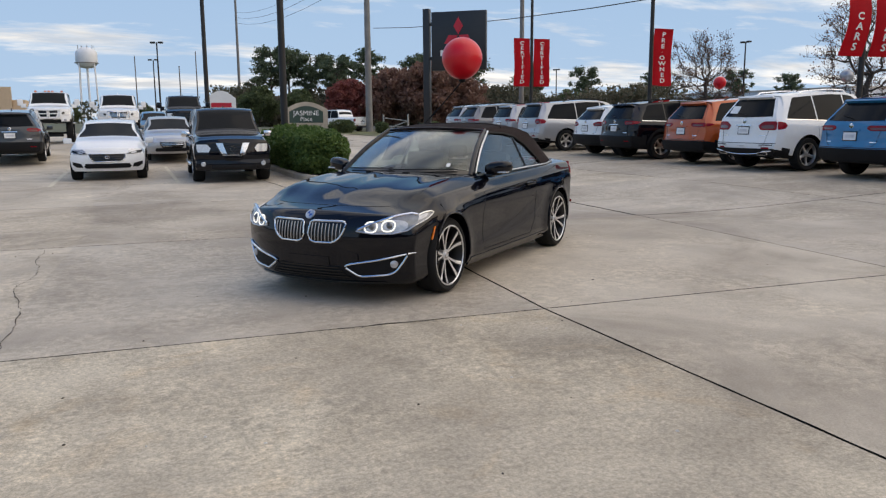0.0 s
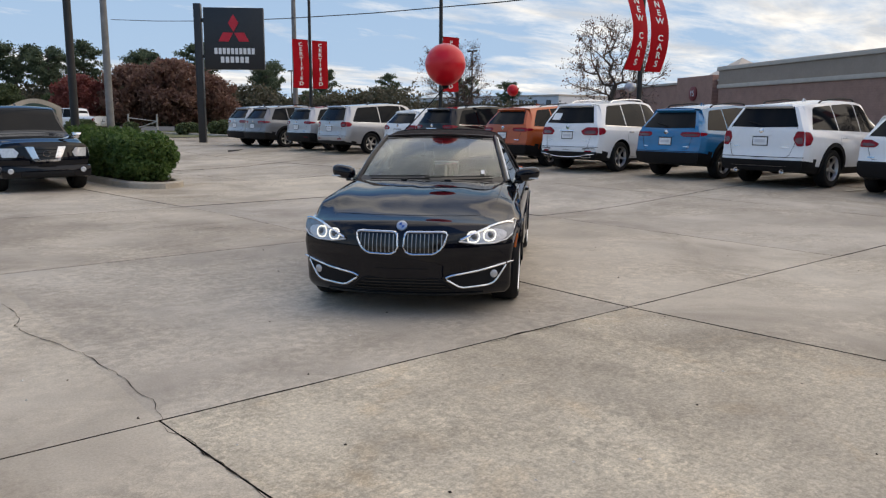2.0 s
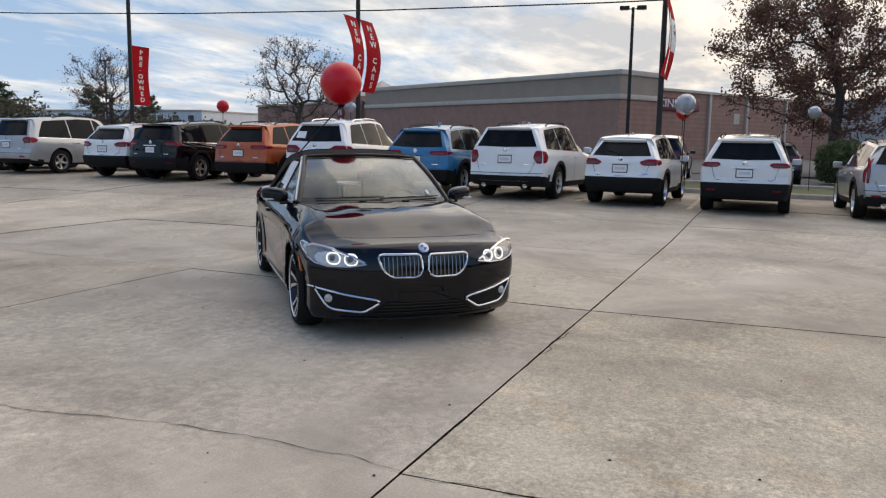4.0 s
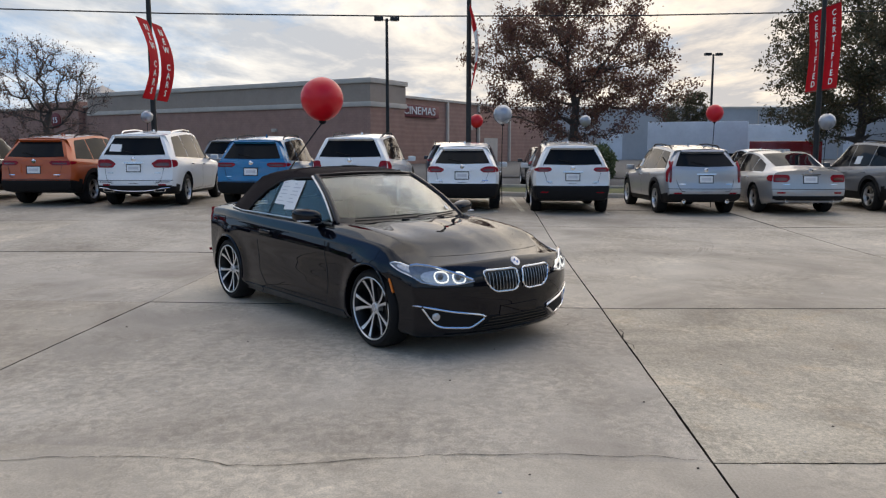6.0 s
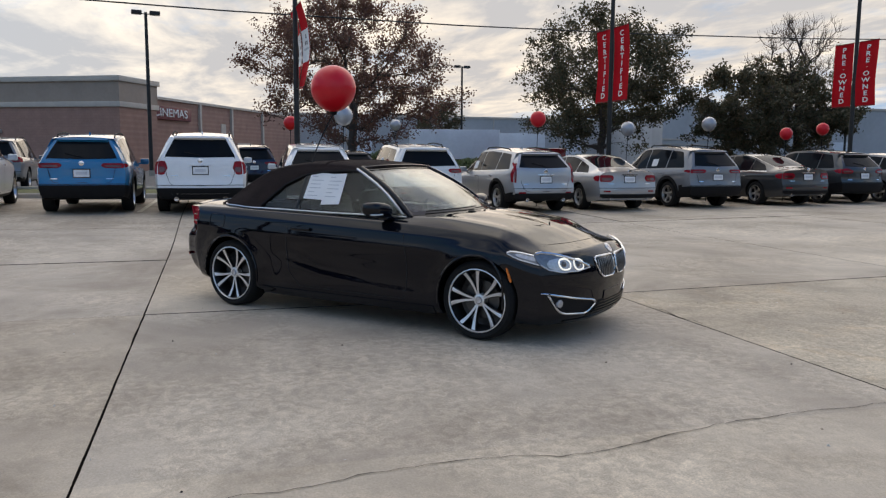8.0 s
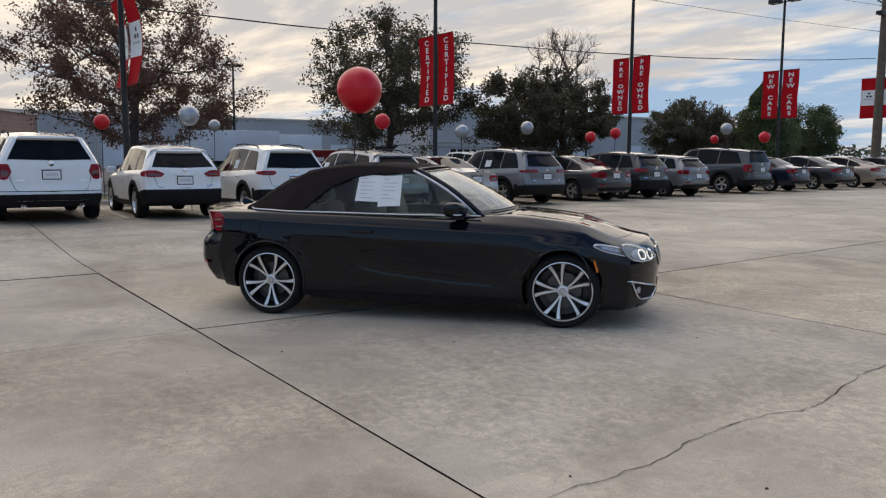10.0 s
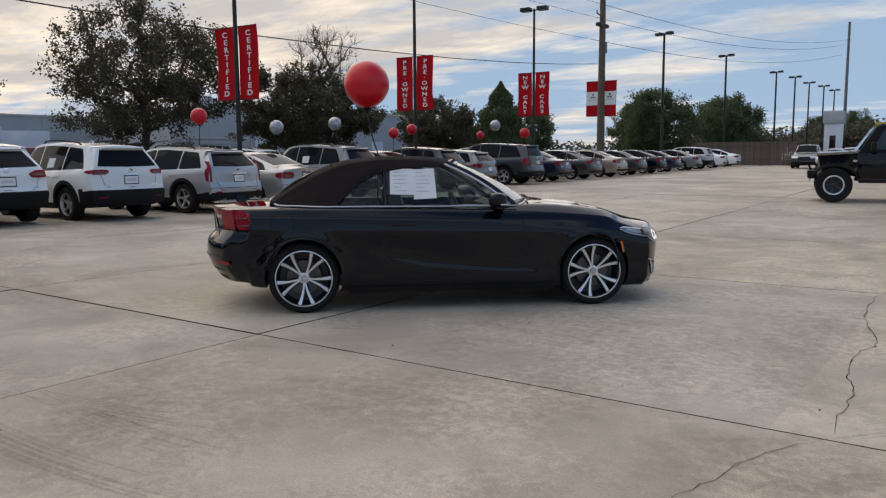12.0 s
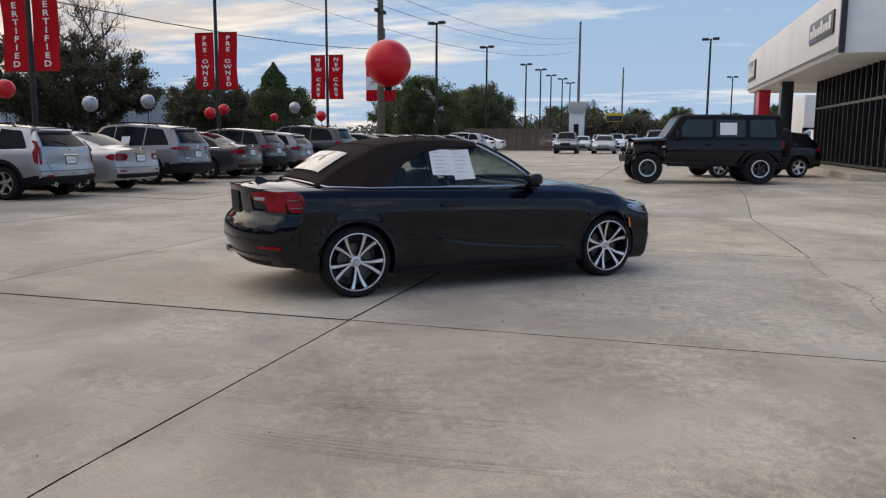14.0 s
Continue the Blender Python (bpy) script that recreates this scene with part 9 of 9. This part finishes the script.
def water_tower():
    t = thing("water_tower", "white painted water tower on slender legs far away", "water tower")
    bm = bmesh.new()
    lathe(bm, [(0.01, 21.0), (2.4, 21.4), (3.6, 22.6), (3.9, 23.8), (3.9, 26.6), (3.4, 27.8), (2.0, 28.7), (0.01, 29.0)], 24, "Z")
    part("tank", bm, M_WHITEWALL, t)
    bm = bmesh.new()
    lathe(bm, [(3.8, 23.0), (4.3, 23.05), (4.3, 23.2), (3.8, 23.25)], 24, "Z")
    part("walkway", bm, M_GALV, t)
    for k in range(4):
        a = radians(45 + 90 * k)
        bm = bmesh.new()
        tube(bm, [(4.4 * math.cos(a), 4.4 * math.sin(a), 0), (3.7 * math.cos(a), 3.7 * math.sin(a), 23)], 0.22, 8)
        part("leg", bm, M_WHITEWALL, t)
    bm = bmesh.new()
    tube(bm, [(0, 0, 0), (0, 0, 21.2)], 0.4, 8)
    part("riser", bm, M_WHITEWALL, t)
    for k in range(9):
        a = radians(40 * k)
        bm = bmesh.new()
        tube(bm, [(2.9 * math.cos(a), 2.9 * math.sin(a), 28), (2.9 * math.cos(a), 2.9 * math.sin(a), 29.6)], 0.06, 4)
        part("antenna", bm, M_GALV, t)
    t.matrix_basis = pose(-12.6, 330, 0)
    return t


water_tower()
b = thing("mission_building", "beige stucco store with a curved parapet far off", "building")
bm = bmesh.new()
rows = []
for k in range(17):
    u = -5 + 10 * k / 16
    zt = 6.0 + 2.6 * max(0.0, math.cos(u / 3.6 * math.pi / 2)) ** 0.7 if abs(u) < 3.6 else 6.0
    rows.append([Vector((u, q, z)) for q, z in ((0, 0), (0, zt), (0.6, zt), (0.6, 0))])
sheet(bm, rows)
bmesh.ops.holes_fill(bm, edges=[e for e in bm.edges if e.is_boundary], sides=0)
bmesh.ops.recalc_face_normals(bm, faces=bm.faces)
part("gable", bm, M_STUCCO, b, "", False)
bm = bmesh.new()
box(bm, -40, 6.5, 0.6, 20, 0, 4.3)
part("wall", bm, M_STUCCO, b, "", False)
bm = bmesh.new()
box(bm, -1.8, 1.8, -0.06, 0.02, 0.2, 3.2)
part("entrance", bm, M_DARKGLASS, b, "", False)
b.matrix_basis = pose(-19.3, 119, 0)


# ---- cars of the front lot ----
def pickup_shape(tyre=0.38, lift=0.0):
    wb, W, H = 3.2, 1.85, 1.77 + lift
    k = lift
    return Shape(xf=2.45, xr=2.80, W=W, wb=wb, tyre=tyre, R=tyre + 0.06,
                 top=[(2.45, 1.02 + k), (2.2, 1.09 + k), (1.25, 1.16 + k), (1.1, 1.2 + k), (0.55, 1.70 + k), (0.25, H), (-0.6, H), (-0.85, 1.68 + k), (-0.98, 1.2 + k), (-2.8, 1.18 + k)],
                 belt=[(2.45, 0.95 + k), (1.4, 1.02 + k), (0, 1.08 + k), (-2.8, 1.10 + k)],
                 sill=[(2.45, 0.42 + k), (1.6, 0.38 + k), (-1.6, 0.38 + k), (-2.8, 0.5 + k)],
                 nose=[(0.3 + k, 0.08), (0.5 + k, 0.0), (0.7 + k, 0.0), (0.95 + k, 0.03), (1.1 + k, 0.12)],
                 tail=[(0.4 + k, 0.05), (0.6 + k, 0.0), (1.2 + k, 0.03)],
                 gh=(1.2, -0.85), roof_w=0.74, hood_w=0.84, pf=0.24, pr=0.06)


def pickup(label, color, x, y, yaw, tyre=0.38, lift=0.0, chrome=True, face="split", markers=False):
    S = pickup_shape(tyre, lift)
    k = lift
    o = dict(glass=(1.0, -0.95), rake=(0.55, 0.12), pillars=[-0.05], tail_lamp=(0.80 + k, 1.05 + k, 0.72, 0.12), head_lamp=(0.72 + k, 0.90 + k, 0.50), rear_window=("top", -0.87, -0.97), windscreen=(1.05, 0.48),
             grille=(0.66 + k, 0.92 + k, 0.36), plate_z=0.7 + k, chrome=chrome, bumper_z=0.62 + k, fin=0.0, rim=0.22, tyre_w=0.27, front_clad=0.56 + k, arch=0.06, dark_grille=face == "split", mirror_mat=M_CHROME if face == "split" else PAINT[color])
    car = wagon("pickup_truck", S, color, label, "pickup truck", o)
    for s in (1, -1):
        bm = bmesh.new()
        if face == "split":
            S.end_poly(bm, True, [(s * 0.13, 0.64 + k), (s * 0.25, 0.64 + k), (s * 0.38, 0.93 + k), (s * 0.23, 0.93 + k)], 0.02, 0, 0.02, 0)
            part("grille_strut", bm, M_CHROME, car)
        else:
            S.end_loop(bm, True, [(s * 0.03, 0.60 + k), (s * 0.03, 0.93 + k), (s * 0.46, 0.95 + k), (s * 0.42, 0.62 + k)], 0.024, 0.02, 0, 0)
            part("grille_surround", bm, M_CHROME if chrome else PAINT[color], car)
            bm = bmesh.new()
            S.end_panel(bm, True, [(0.77 + k, min(s * 0.04, s * 0.44), max(s * 0.04, s * 0.44)), (0.81 + k, min(s * 0.04, s * 0.44), max(s * 0.04, s * 0.44))], 0.022, 0, 0.02, 4)
            part("grille_crossbar", bm, M_CHROME if chrome else PAINT[color], car)
            bm = bmesh.new()
            S.end_poly(bm, True, [(s * 0.48, 0.46 + k), (s * 0.48, 0.58 + k), (s * 0.80, 0.58 + k), (s * 0.80, 0.46 + k)], 0.03, 0, 0.02, 0)
            part("bumper_end", bm, PAINT[color], car, "painted end of the steel bumper")
            bm = bmesh.new()
            lathe(bm, [(0.0005, 0.012), (0.045, 0.010), (0.055, 0.0)], 14, "Y", 0, Matrix.Translation(S._on_end(True, s * 0.64, 0.52 + k, 0.05)) @ Matrix.Rotation(radians(-90), 4, "Z"))
            part("fog_lamp", bm, M_LAMP, car)
            bm = bmesh.new()
            S.end_poly(bm, True, [(s * 0.52, 0.78 + k), (s * 0.52, 0.86 + k), (s * 0.62, 0.86 + k), (s * 0.62, 0.78 + k)], 0.03, 0, 0.01, 0)
            part("lamp_lens", bm, M_GLOSSBLACK, car)
            bm = bmesh.new()
            box(bm, 0.86, 0.98, min(s * 1.0, s * 1.22), max(s * 1.0, s * 1.22), 1.14 + k, 1.42 + k, 0.04)
            box(bm, 0.90, 0.95, min(s * 0.86, s * 1.02), max(s * 0.86, s * 1.02), 1.18 + k, 1.23 + k, 0.012)
            part("towing_mirror", bm, PAINT[color], car)
        bm = bmesh.new()
        box(bm, -1.2, 1.0, s * 0.9 - 0.06, s * 0.9 + 0.06, 0.36 + k, 0.42 + k, 0.02)
        part("side_step", bm, M_CHROME, car)
    if face == "split":
        bm = bmesh.new()
        S.end_panel(bm, True, [(0.63 + k, -0.22, 0.22), (0.67 + k, -0.22, 0.22)], 0.02, 0, 0.02, 4)
        part("grille_sill", bm, M_CHROME, car)
        bm = bmesh.new()
        box(bm, 2.16, 2.475, -0.86, 0.86, 0.29, 0.56, 0.09)
        fb = part("front_bumper", bm, PAINT[color], car)
        bm = bmesh.new()
        lathe(bm, [(0.05, 0.0), (0.056, 0.014), (0.068, 0.014), (0.074, 0.0)], 20, "Y", 0, Matrix.Translation(S._on_end(True, 0, 0.79, 0.02)) @ Matrix.Rotation(radians(-90), 4, "Z"))
        part("badge", bm, M_CHROME, car)
        bm = bmesh.new()
        box(bm, 2.44, 2.482, -0.50, 0.50, 0.33, 0.42, 0.015)
        part("bumper_opening", bm, M_PLASTIC, fb)
        for fs in (1, -1):
            bm = bmesh.new()
            lathe(bm, [(0.0005, 0.012), (0.045, 0.010), (0.055, 0.0)], 14, "Y", 0, Matrix.Translation((2.475, fs * 0.68, 0.45)) @ Matrix.Rotation(radians(-90), 4, "Z"))
            part("fog_lamp", bm, M_LAMP, fb)
    if markers:
        for my in (-0.52, -0.14, 0.0, 0.14, 0.52):
            bm = bmesh.new()
            box(bm, 0.16, 0.30, my - 0.045, my + 0.045, S.ztop(0.23) - 0.02, S.ztop(0.23) + 0.045, 0.015)
            part("clearance_lamp", bm, M_AMBER, car)
    bm = bmesh.new()
    S.end_panel(bm, True, [(0.46 + k, -0.17, 0.17), (0.56 + k, -0.17, 0.17)], 0.02, 0, 0.02, 3)
    part("plate_mount", bm, M_PLASTIC, car)
    car.matrix_basis = put(x, y, yaw)
    return car


pickup("black pickup truck with chrome grille parked nose out by the hedge", "black", 2.05, 21.0, -92)
S_ = sedan_shape(4.45, 1.82, 1.50, 2.70, 0.345, 0.96, 1.12)
white_front = wagon("hatchback", S_, "white", "white hatchback parked nose out with dark grille", "car", sedan_opt(S_, grille=(0.47, 0.66, 0.42), head_lamp=(0.66, 0.77, 0.48), chrome=False, lamp_mat=M_LENSGREY, exhaust=False, plate_z=0.8))
for s in (1, -1):
    bm = bmesh.new()
    S_.end_poly(bm, True, [(s * 0.56, 0.33), (s * 0.60, 0.42), (s * 0.80, 0.47), (s * 0.80, 0.40), (s * 0.70, 0.33)], 0.006, 0, 0.012, 0)
    part("side_intake", bm, M_PLASTIC, white_front, "black bumper intake")
    bm = bmesh.new()
    S_.end_poly(bm, True, [(s * 0.42, 0.66), (s * 0.62, 0.655), (s * 0.80, 0.70), (s * 0.80, 0.745), (s * 0.66, 0.725)], 0.030, 0, 0.006, 0)
    part("lamp_mask", bm, M_GLOSSBLACK, white_front)
    bm = bmesh.new()
    S_.end_poly(bm, True, [(s * 0.52, 0.672), (s * 0.62, 0.668), (s * 0.70, 0.70), (s * 0.62, 0.705)], 0.036, 0, 0.006, 1)
    part("lamp_lens", bm, M_LAMP, white_front)
bm = bmesh.new()
S_.end_loop(bm, True, [(-0.42, 0.66), (0.42, 0.66), (0.40, 0.55), (0.30, 0.475), (-0.30, 0.475), (-0.40, 0.55)], 0.010, 0.018, 0, 1)
part("grille_surround", bm, M_CHROME, white_front)
bm = bmesh.new()
S_.end_loop(bm, True, [(-0.07, 0.58), (0.0, 0.615), (0.07, 0.58), (0.0, 0.545)], 0.008, 0.03, 0, 1)
part("badge", bm, M_CHROME, white_front)
white_front.matrix_basis = put(-0.72, 22.7, -92)
pickup("white lifted pickup truck parked nose out behind the front row", "white", -3.4, 39.0, -88, 0.50, 0.48, False, "crate", True)
pickup("white pickup truck parked nose out in the second row", "white", -0.6, 40.5, -90, 0.45, 0.42, True, "crate")
pickup("black pickup truck parked nose out in the second row", "black", 2.35, 40.5, -92, 0.45, 0.38, False, "crate")
pickup("white pickup truck standing by the entrance sign", "white", 15.6, 62.0, 120)
park("boxy_suv", -3.75, 29.6, 92, "dark_grey", "dark grey compact sport utility parked tail out by the stall line")
park("sedan", 1.05, 29.2, -90, "silver", "silver saloon parked nose out beside a black pickup")
park("compact_sedan", 1.1, 44.0, -90, "blue", "blue saloon parked in the second row")
park("sedan", -6.5, 44.0, -90, "grey", "grey saloon parked in the second row")
park("sedan", -9.5, 44.0, -90, "silver", "silver saloon parked in the second row")


# ---- four-door open-top off-roader with hard roof ----
def offroader():
    c = thing("offroad_car", "black boxy off-road car with big tyres and hard roof", "car")
    P = PAINT["black"]
    W = 0.80
    bm = bmesh.new()
    box(bm, -2.05, 1.0, -W, W, 0.55, 1.18, 0.05)
    part("tub", bm, P, c)
    bm = bmesh.new()
    rows = []
    for x in lin(0.95, 1.84, 8):
        w = 0.74 - 0.10 * (x - 0.95) / 0.89
        zt = 1.22 - 0.05 * (x - 0.95) / 0.89
        rows.append([Vector((x, y, z)) for y, z in ((-w, 0.62), (-w, zt - 0.06), (-w + 0.05, zt - 0.01), (-w * 0.4, zt + 0.02), (0, zt + 0.03), (w * 0.4, zt + 0.02), (w - 0.05, zt - 0.01), (w, zt - 0.06), (w, 0.62))])
    sheet(bm, rows)
    bmesh.ops.holes_fill(bm, edges=[e for e in bm.edges if e.is_boundary], sides=0)
    bmesh.ops.recalc_face_normals(bm, faces=bm.faces)
    part("bonnet", bm, P, c)
    bm = bmesh.new()
    rows = []
    for x, zt in ((0.98, 1.18), (0.62, 1.80), (0.5, 1.84), (-1.95, 1.84), (-2.03, 1.78), (-2.06, 1.18)):
        w = W - 0.03 - 0.09 * (zt - 1.18) / 0.66
        rows.append([Vector((x, -W + 0.02, 1.16)), Vector((x, -w, zt - 0.04)), Vector((x, -w + 0.06, zt)), Vector((x, w - 0.06, zt)), Vector((x, w, zt - 0.04)), Vector((x, W - 0.02, 1.16))])
    sheet(bm, rows)
    bmesh.ops.recalc_face_normals(bm, faces=bm.faces)
    part("hard_top", bm, surface("soft_black", (0.006, 0.0065, 0.009), 0.6, bump=0.2, spec=0.2), c)

    def wy(z):
        return W - 0.02 - 0.10 * (z - 1.18) / 0.62
    for s in (1, -1):
        for x0, x1, x2, x3 in ((-0.22, 0.70, -0.22, 0.46), (-1.08, -0.32, -1.08, -0.32), (-1.88, -1.2, -1.84, -1.2)):
            bm = bmesh.new()
            rows = []
            for t in lin(0, 1, 4):
                z = 1.24 + 0.46 * t
                rows.append([Vector((a + (b - a) * t, s * (wy(z) + 0.012), z)) for a, b in ((x0, x2), (x1, x3))])
            sheet(bm, rows, 0, 0.008)
            part("side_window", bm, M_GREYGLASS, c)
        for x in (0.86, -0.27, -1.14):
            bm = bmesh.new()
            box(bm, x - 0.005, x + 0.005, s * (W + 0.001) - 0.003, s * (W + 0.001) + 0.003, 0.62, 1.17)
            part("door_seam", bm, M_SEAM, c, "", False)
        for x in (-0.12, -1.02):
            bm = bmesh.new()
            box(bm, x - 0.08, x + 0.08, min(s * W, s * (W + 0.04)), max(s * W, s * (W + 0.04)), 1.02, 1.06, 0.01)
            part("door_handle", bm, M_PLASTIC, c)
        for x in (0.80, 0.66):
            bm = bmesh.new()
            box(bm, x - 0.03, x + 0.03, min(s * W, s * (W + 0.02)), max(s * W, s * (W + 0.02)), 1.1, 1.14, 0.005)
            part("hinge", bm, P, c)
        for wx in (1.475, -1.475):
            bm = bmesh.new()
            rows = []
            for k in range(9):
                a = radians(15 + 150 * k / 8)
                r = 0.49
                q = Vector((wx + r * math.cos(a) * 1.12, 0, 0.44 + r * math.sin(a)))
                rows.append([q + Vector((0, s * (W - 0.14), 0)), q + Vector((0, s * (W + 0.11), 0)), q + Vector((0, s * (W + 0.12), -0.07)), q + Vector((0, s * (W - 0.14), -0.05))])
            sheet(bm, rows)
            bmesh.ops.recalc_face_normals(bm, faces=bm.faces)
            part("fender_flare", bm, M_PLASTIC, c)
        bm = bmesh.new()
        box(bm, 0.62, 0.74, min(s * (W + 0.02), s * (W + 0.26)), max(s * (W + 0.02), s * (W + 0.26)), 1.20, 1.40, 0.03)
        part("door_mirror", bm, M_PLASTIC, c)
        bm = bmesh.new()
        lathe(bm, [(0.001, 0.03), (0.06, 0.025), (0.09, 0.0), (0.095, -0.02)], 18, "Y", 0, Matrix.Translation((1.85, s * 0.43, 1.0)) @ Matrix.Rotation(radians(-90), 4, "Z"))
        part("headlamp", bm, M_LAMP, c, "round headlamp")
        bm = bmesh.new()
        box(bm, -1.0, 0.95, s * W - 0.05, s * W + 0.05, 0.46, 0.54, 0.02)
        part("rock_rail", bm, M_PLASTIC, c)
        bm = bmesh.new()
        box(bm, -2.10, -2.04, min(s * 0.62, s * 0.78), max(s * 0.62, s * 0.78), 0.95, 1.15, 0.01)
        part("tail_lamp", bm, M_TAIL, c)
        bm = bmesh.new()
        box(bm, 0.88, 1.08, min(s * 0.742, s * 0.765), max(s * 0.742, s * 0.765), 0.96, 1.0)
        part("badge", bm, M_SATIN, c)
    for k in range(7):
        bm = bmesh.new()
        y = -0.27 + 0.09 * k
        box(bm, 1.845, 1.86, y - 0.03, y + 0.03, 0.80, 1.12, 0.01)
        part("grille_slot", bm, M_SEAM, c)
    bm = bmesh.new()
    sheet(bm, [[Vector((0.99, -0.66, 1.23)), Vector((0.99, 0.66, 1.23))], [Vector((0.66, -0.60, 1.74)), Vector((0.66, 0.60, 1.74))]], 0, 0.01)
    part("windscreen", bm, M_TINT, c)
    bm = bmesh.new()
    box(bm, 1.86, 2.06, -0.80, 0.80, 0.56, 0.76, 0.05)
    part("front_bumper", bm, M_PLASTIC, c)
    bm = bmesh.new()
    tube(bm, [(1.95, -0.35, 0.7), (2.06, -0.35, 0.95), (2.06, 0.35, 0.95), (1.95, 0.35, 0.7)], 0.03, 8)
    part("bumper_hoop", bm, M_PLASTIC, c)
    bm = bmesh.new()
    box(bm, -2.28, -2.06, -0.75, 0.75, 0.55, 0.72, 0.04)
    part("rear_bumper", bm, M_PLASTIC, c)
    tyre, rim = wheel_meshes(0.41, 0.235, 0.28, 5, "five", True)
    bm = bmesh.new()
    for wx in (1.475, -1.475):
        for s in (1, -1):
            w = shared("wheel", tyre, c, pose(wx, s * (W - 0.01), 0.41, 0, 20, 0 if s > 0 else 180))
            shared("rim", rim, w)
    bm.free()
    bm = bmesh.new()
    lathe(bm, [(0.200, 0.138), (0.226, 0.146), (0.235, 0.14)], 32)
    ring = mesh_of("rim_ring", bm, M_ALLOY)
    for w in [o for o in c.children if o.name.startswith("wheel")]:
        shared("rim_ring", ring, w)
    sp = shared("spare_wheel", tyre, c, pose(-2.28, 0.0, 1.08, 0, 0, 90))
    shared("rim", rim, sp)
    bm = bmesh.new()
    sheet(bm, [[Vector((x, wy(z) + 0.022, z)) for x in (-0.86, -0.42)] for z in (1.30, 1.62)], 0, 0.003)
    part("price_sheet", bm, M_PAPER, c, "white price sheet in the rear side window")
    c.matrix_basis = put(-0.80, -8.5, 8)
    c.scale = (1.03, 1.03, 1.04)
    return c


offroader()
park("hatch", -2.6, -12.0, 20, "black", "black hatchback standing behind the off-road car")
# cars of the back lot, some nose out
for key, x, y, yaw, color in (("mid_suv", 6.5, -47.0, 92, "dark_grey"), ("sedan", 3.6, -47.5, 90, "grey"), ("mid_suv", -0.2, -33.5, 90, "dark_grey"), ("boxy_suv", 9.5, -62, 90, "white"), ("sedan", 6.5, -64, 90, "silver"), ("mid_suv", 3.2, -63, 90, "white"), ("sedan", 0.0, -64, 90, "dark_grey"), ("sedan", -3, -66, 90, "white"), ("mid_suv", 2.0, -74, 90, "silver"), ("sedan", -1.5, -78, 90, "navy"), ("boxy_suv", 5.5, -76, 90, "white")):
    park(key, x, y, yaw, color, f"{color.replace('_', ' ')} car parked nose out in the back lot")
park("minivan", -9.2, -33, 90, "white", "white van standing beside the showroom")


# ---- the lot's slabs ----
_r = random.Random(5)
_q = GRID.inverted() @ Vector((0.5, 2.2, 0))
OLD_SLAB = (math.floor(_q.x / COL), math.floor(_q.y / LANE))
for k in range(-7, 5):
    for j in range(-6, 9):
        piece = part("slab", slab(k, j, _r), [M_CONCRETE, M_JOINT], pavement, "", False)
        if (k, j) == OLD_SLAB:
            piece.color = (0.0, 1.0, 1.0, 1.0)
        # two slabs toned darker and warmer than the rest
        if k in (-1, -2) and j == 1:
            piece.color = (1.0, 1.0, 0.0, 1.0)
bm = bmesh.new()
for k in range(-7, 5):
    for j in (*range(-14, -6), *range(9, 13)):
        if k < -3 and j < -4:
            continue
        b2 = slab(k, j, _r)
        me = bpy.data.meshes.new("far_slab")
        b2.to_mesh(me)
        b2.free()
        bm.from_mesh(me)
        bpy.data.meshes.remove(me)
tagged(part("far_slabs", bm, [M_CONCRETE, M_JOINT], pavement, "", False), kind="stuff")
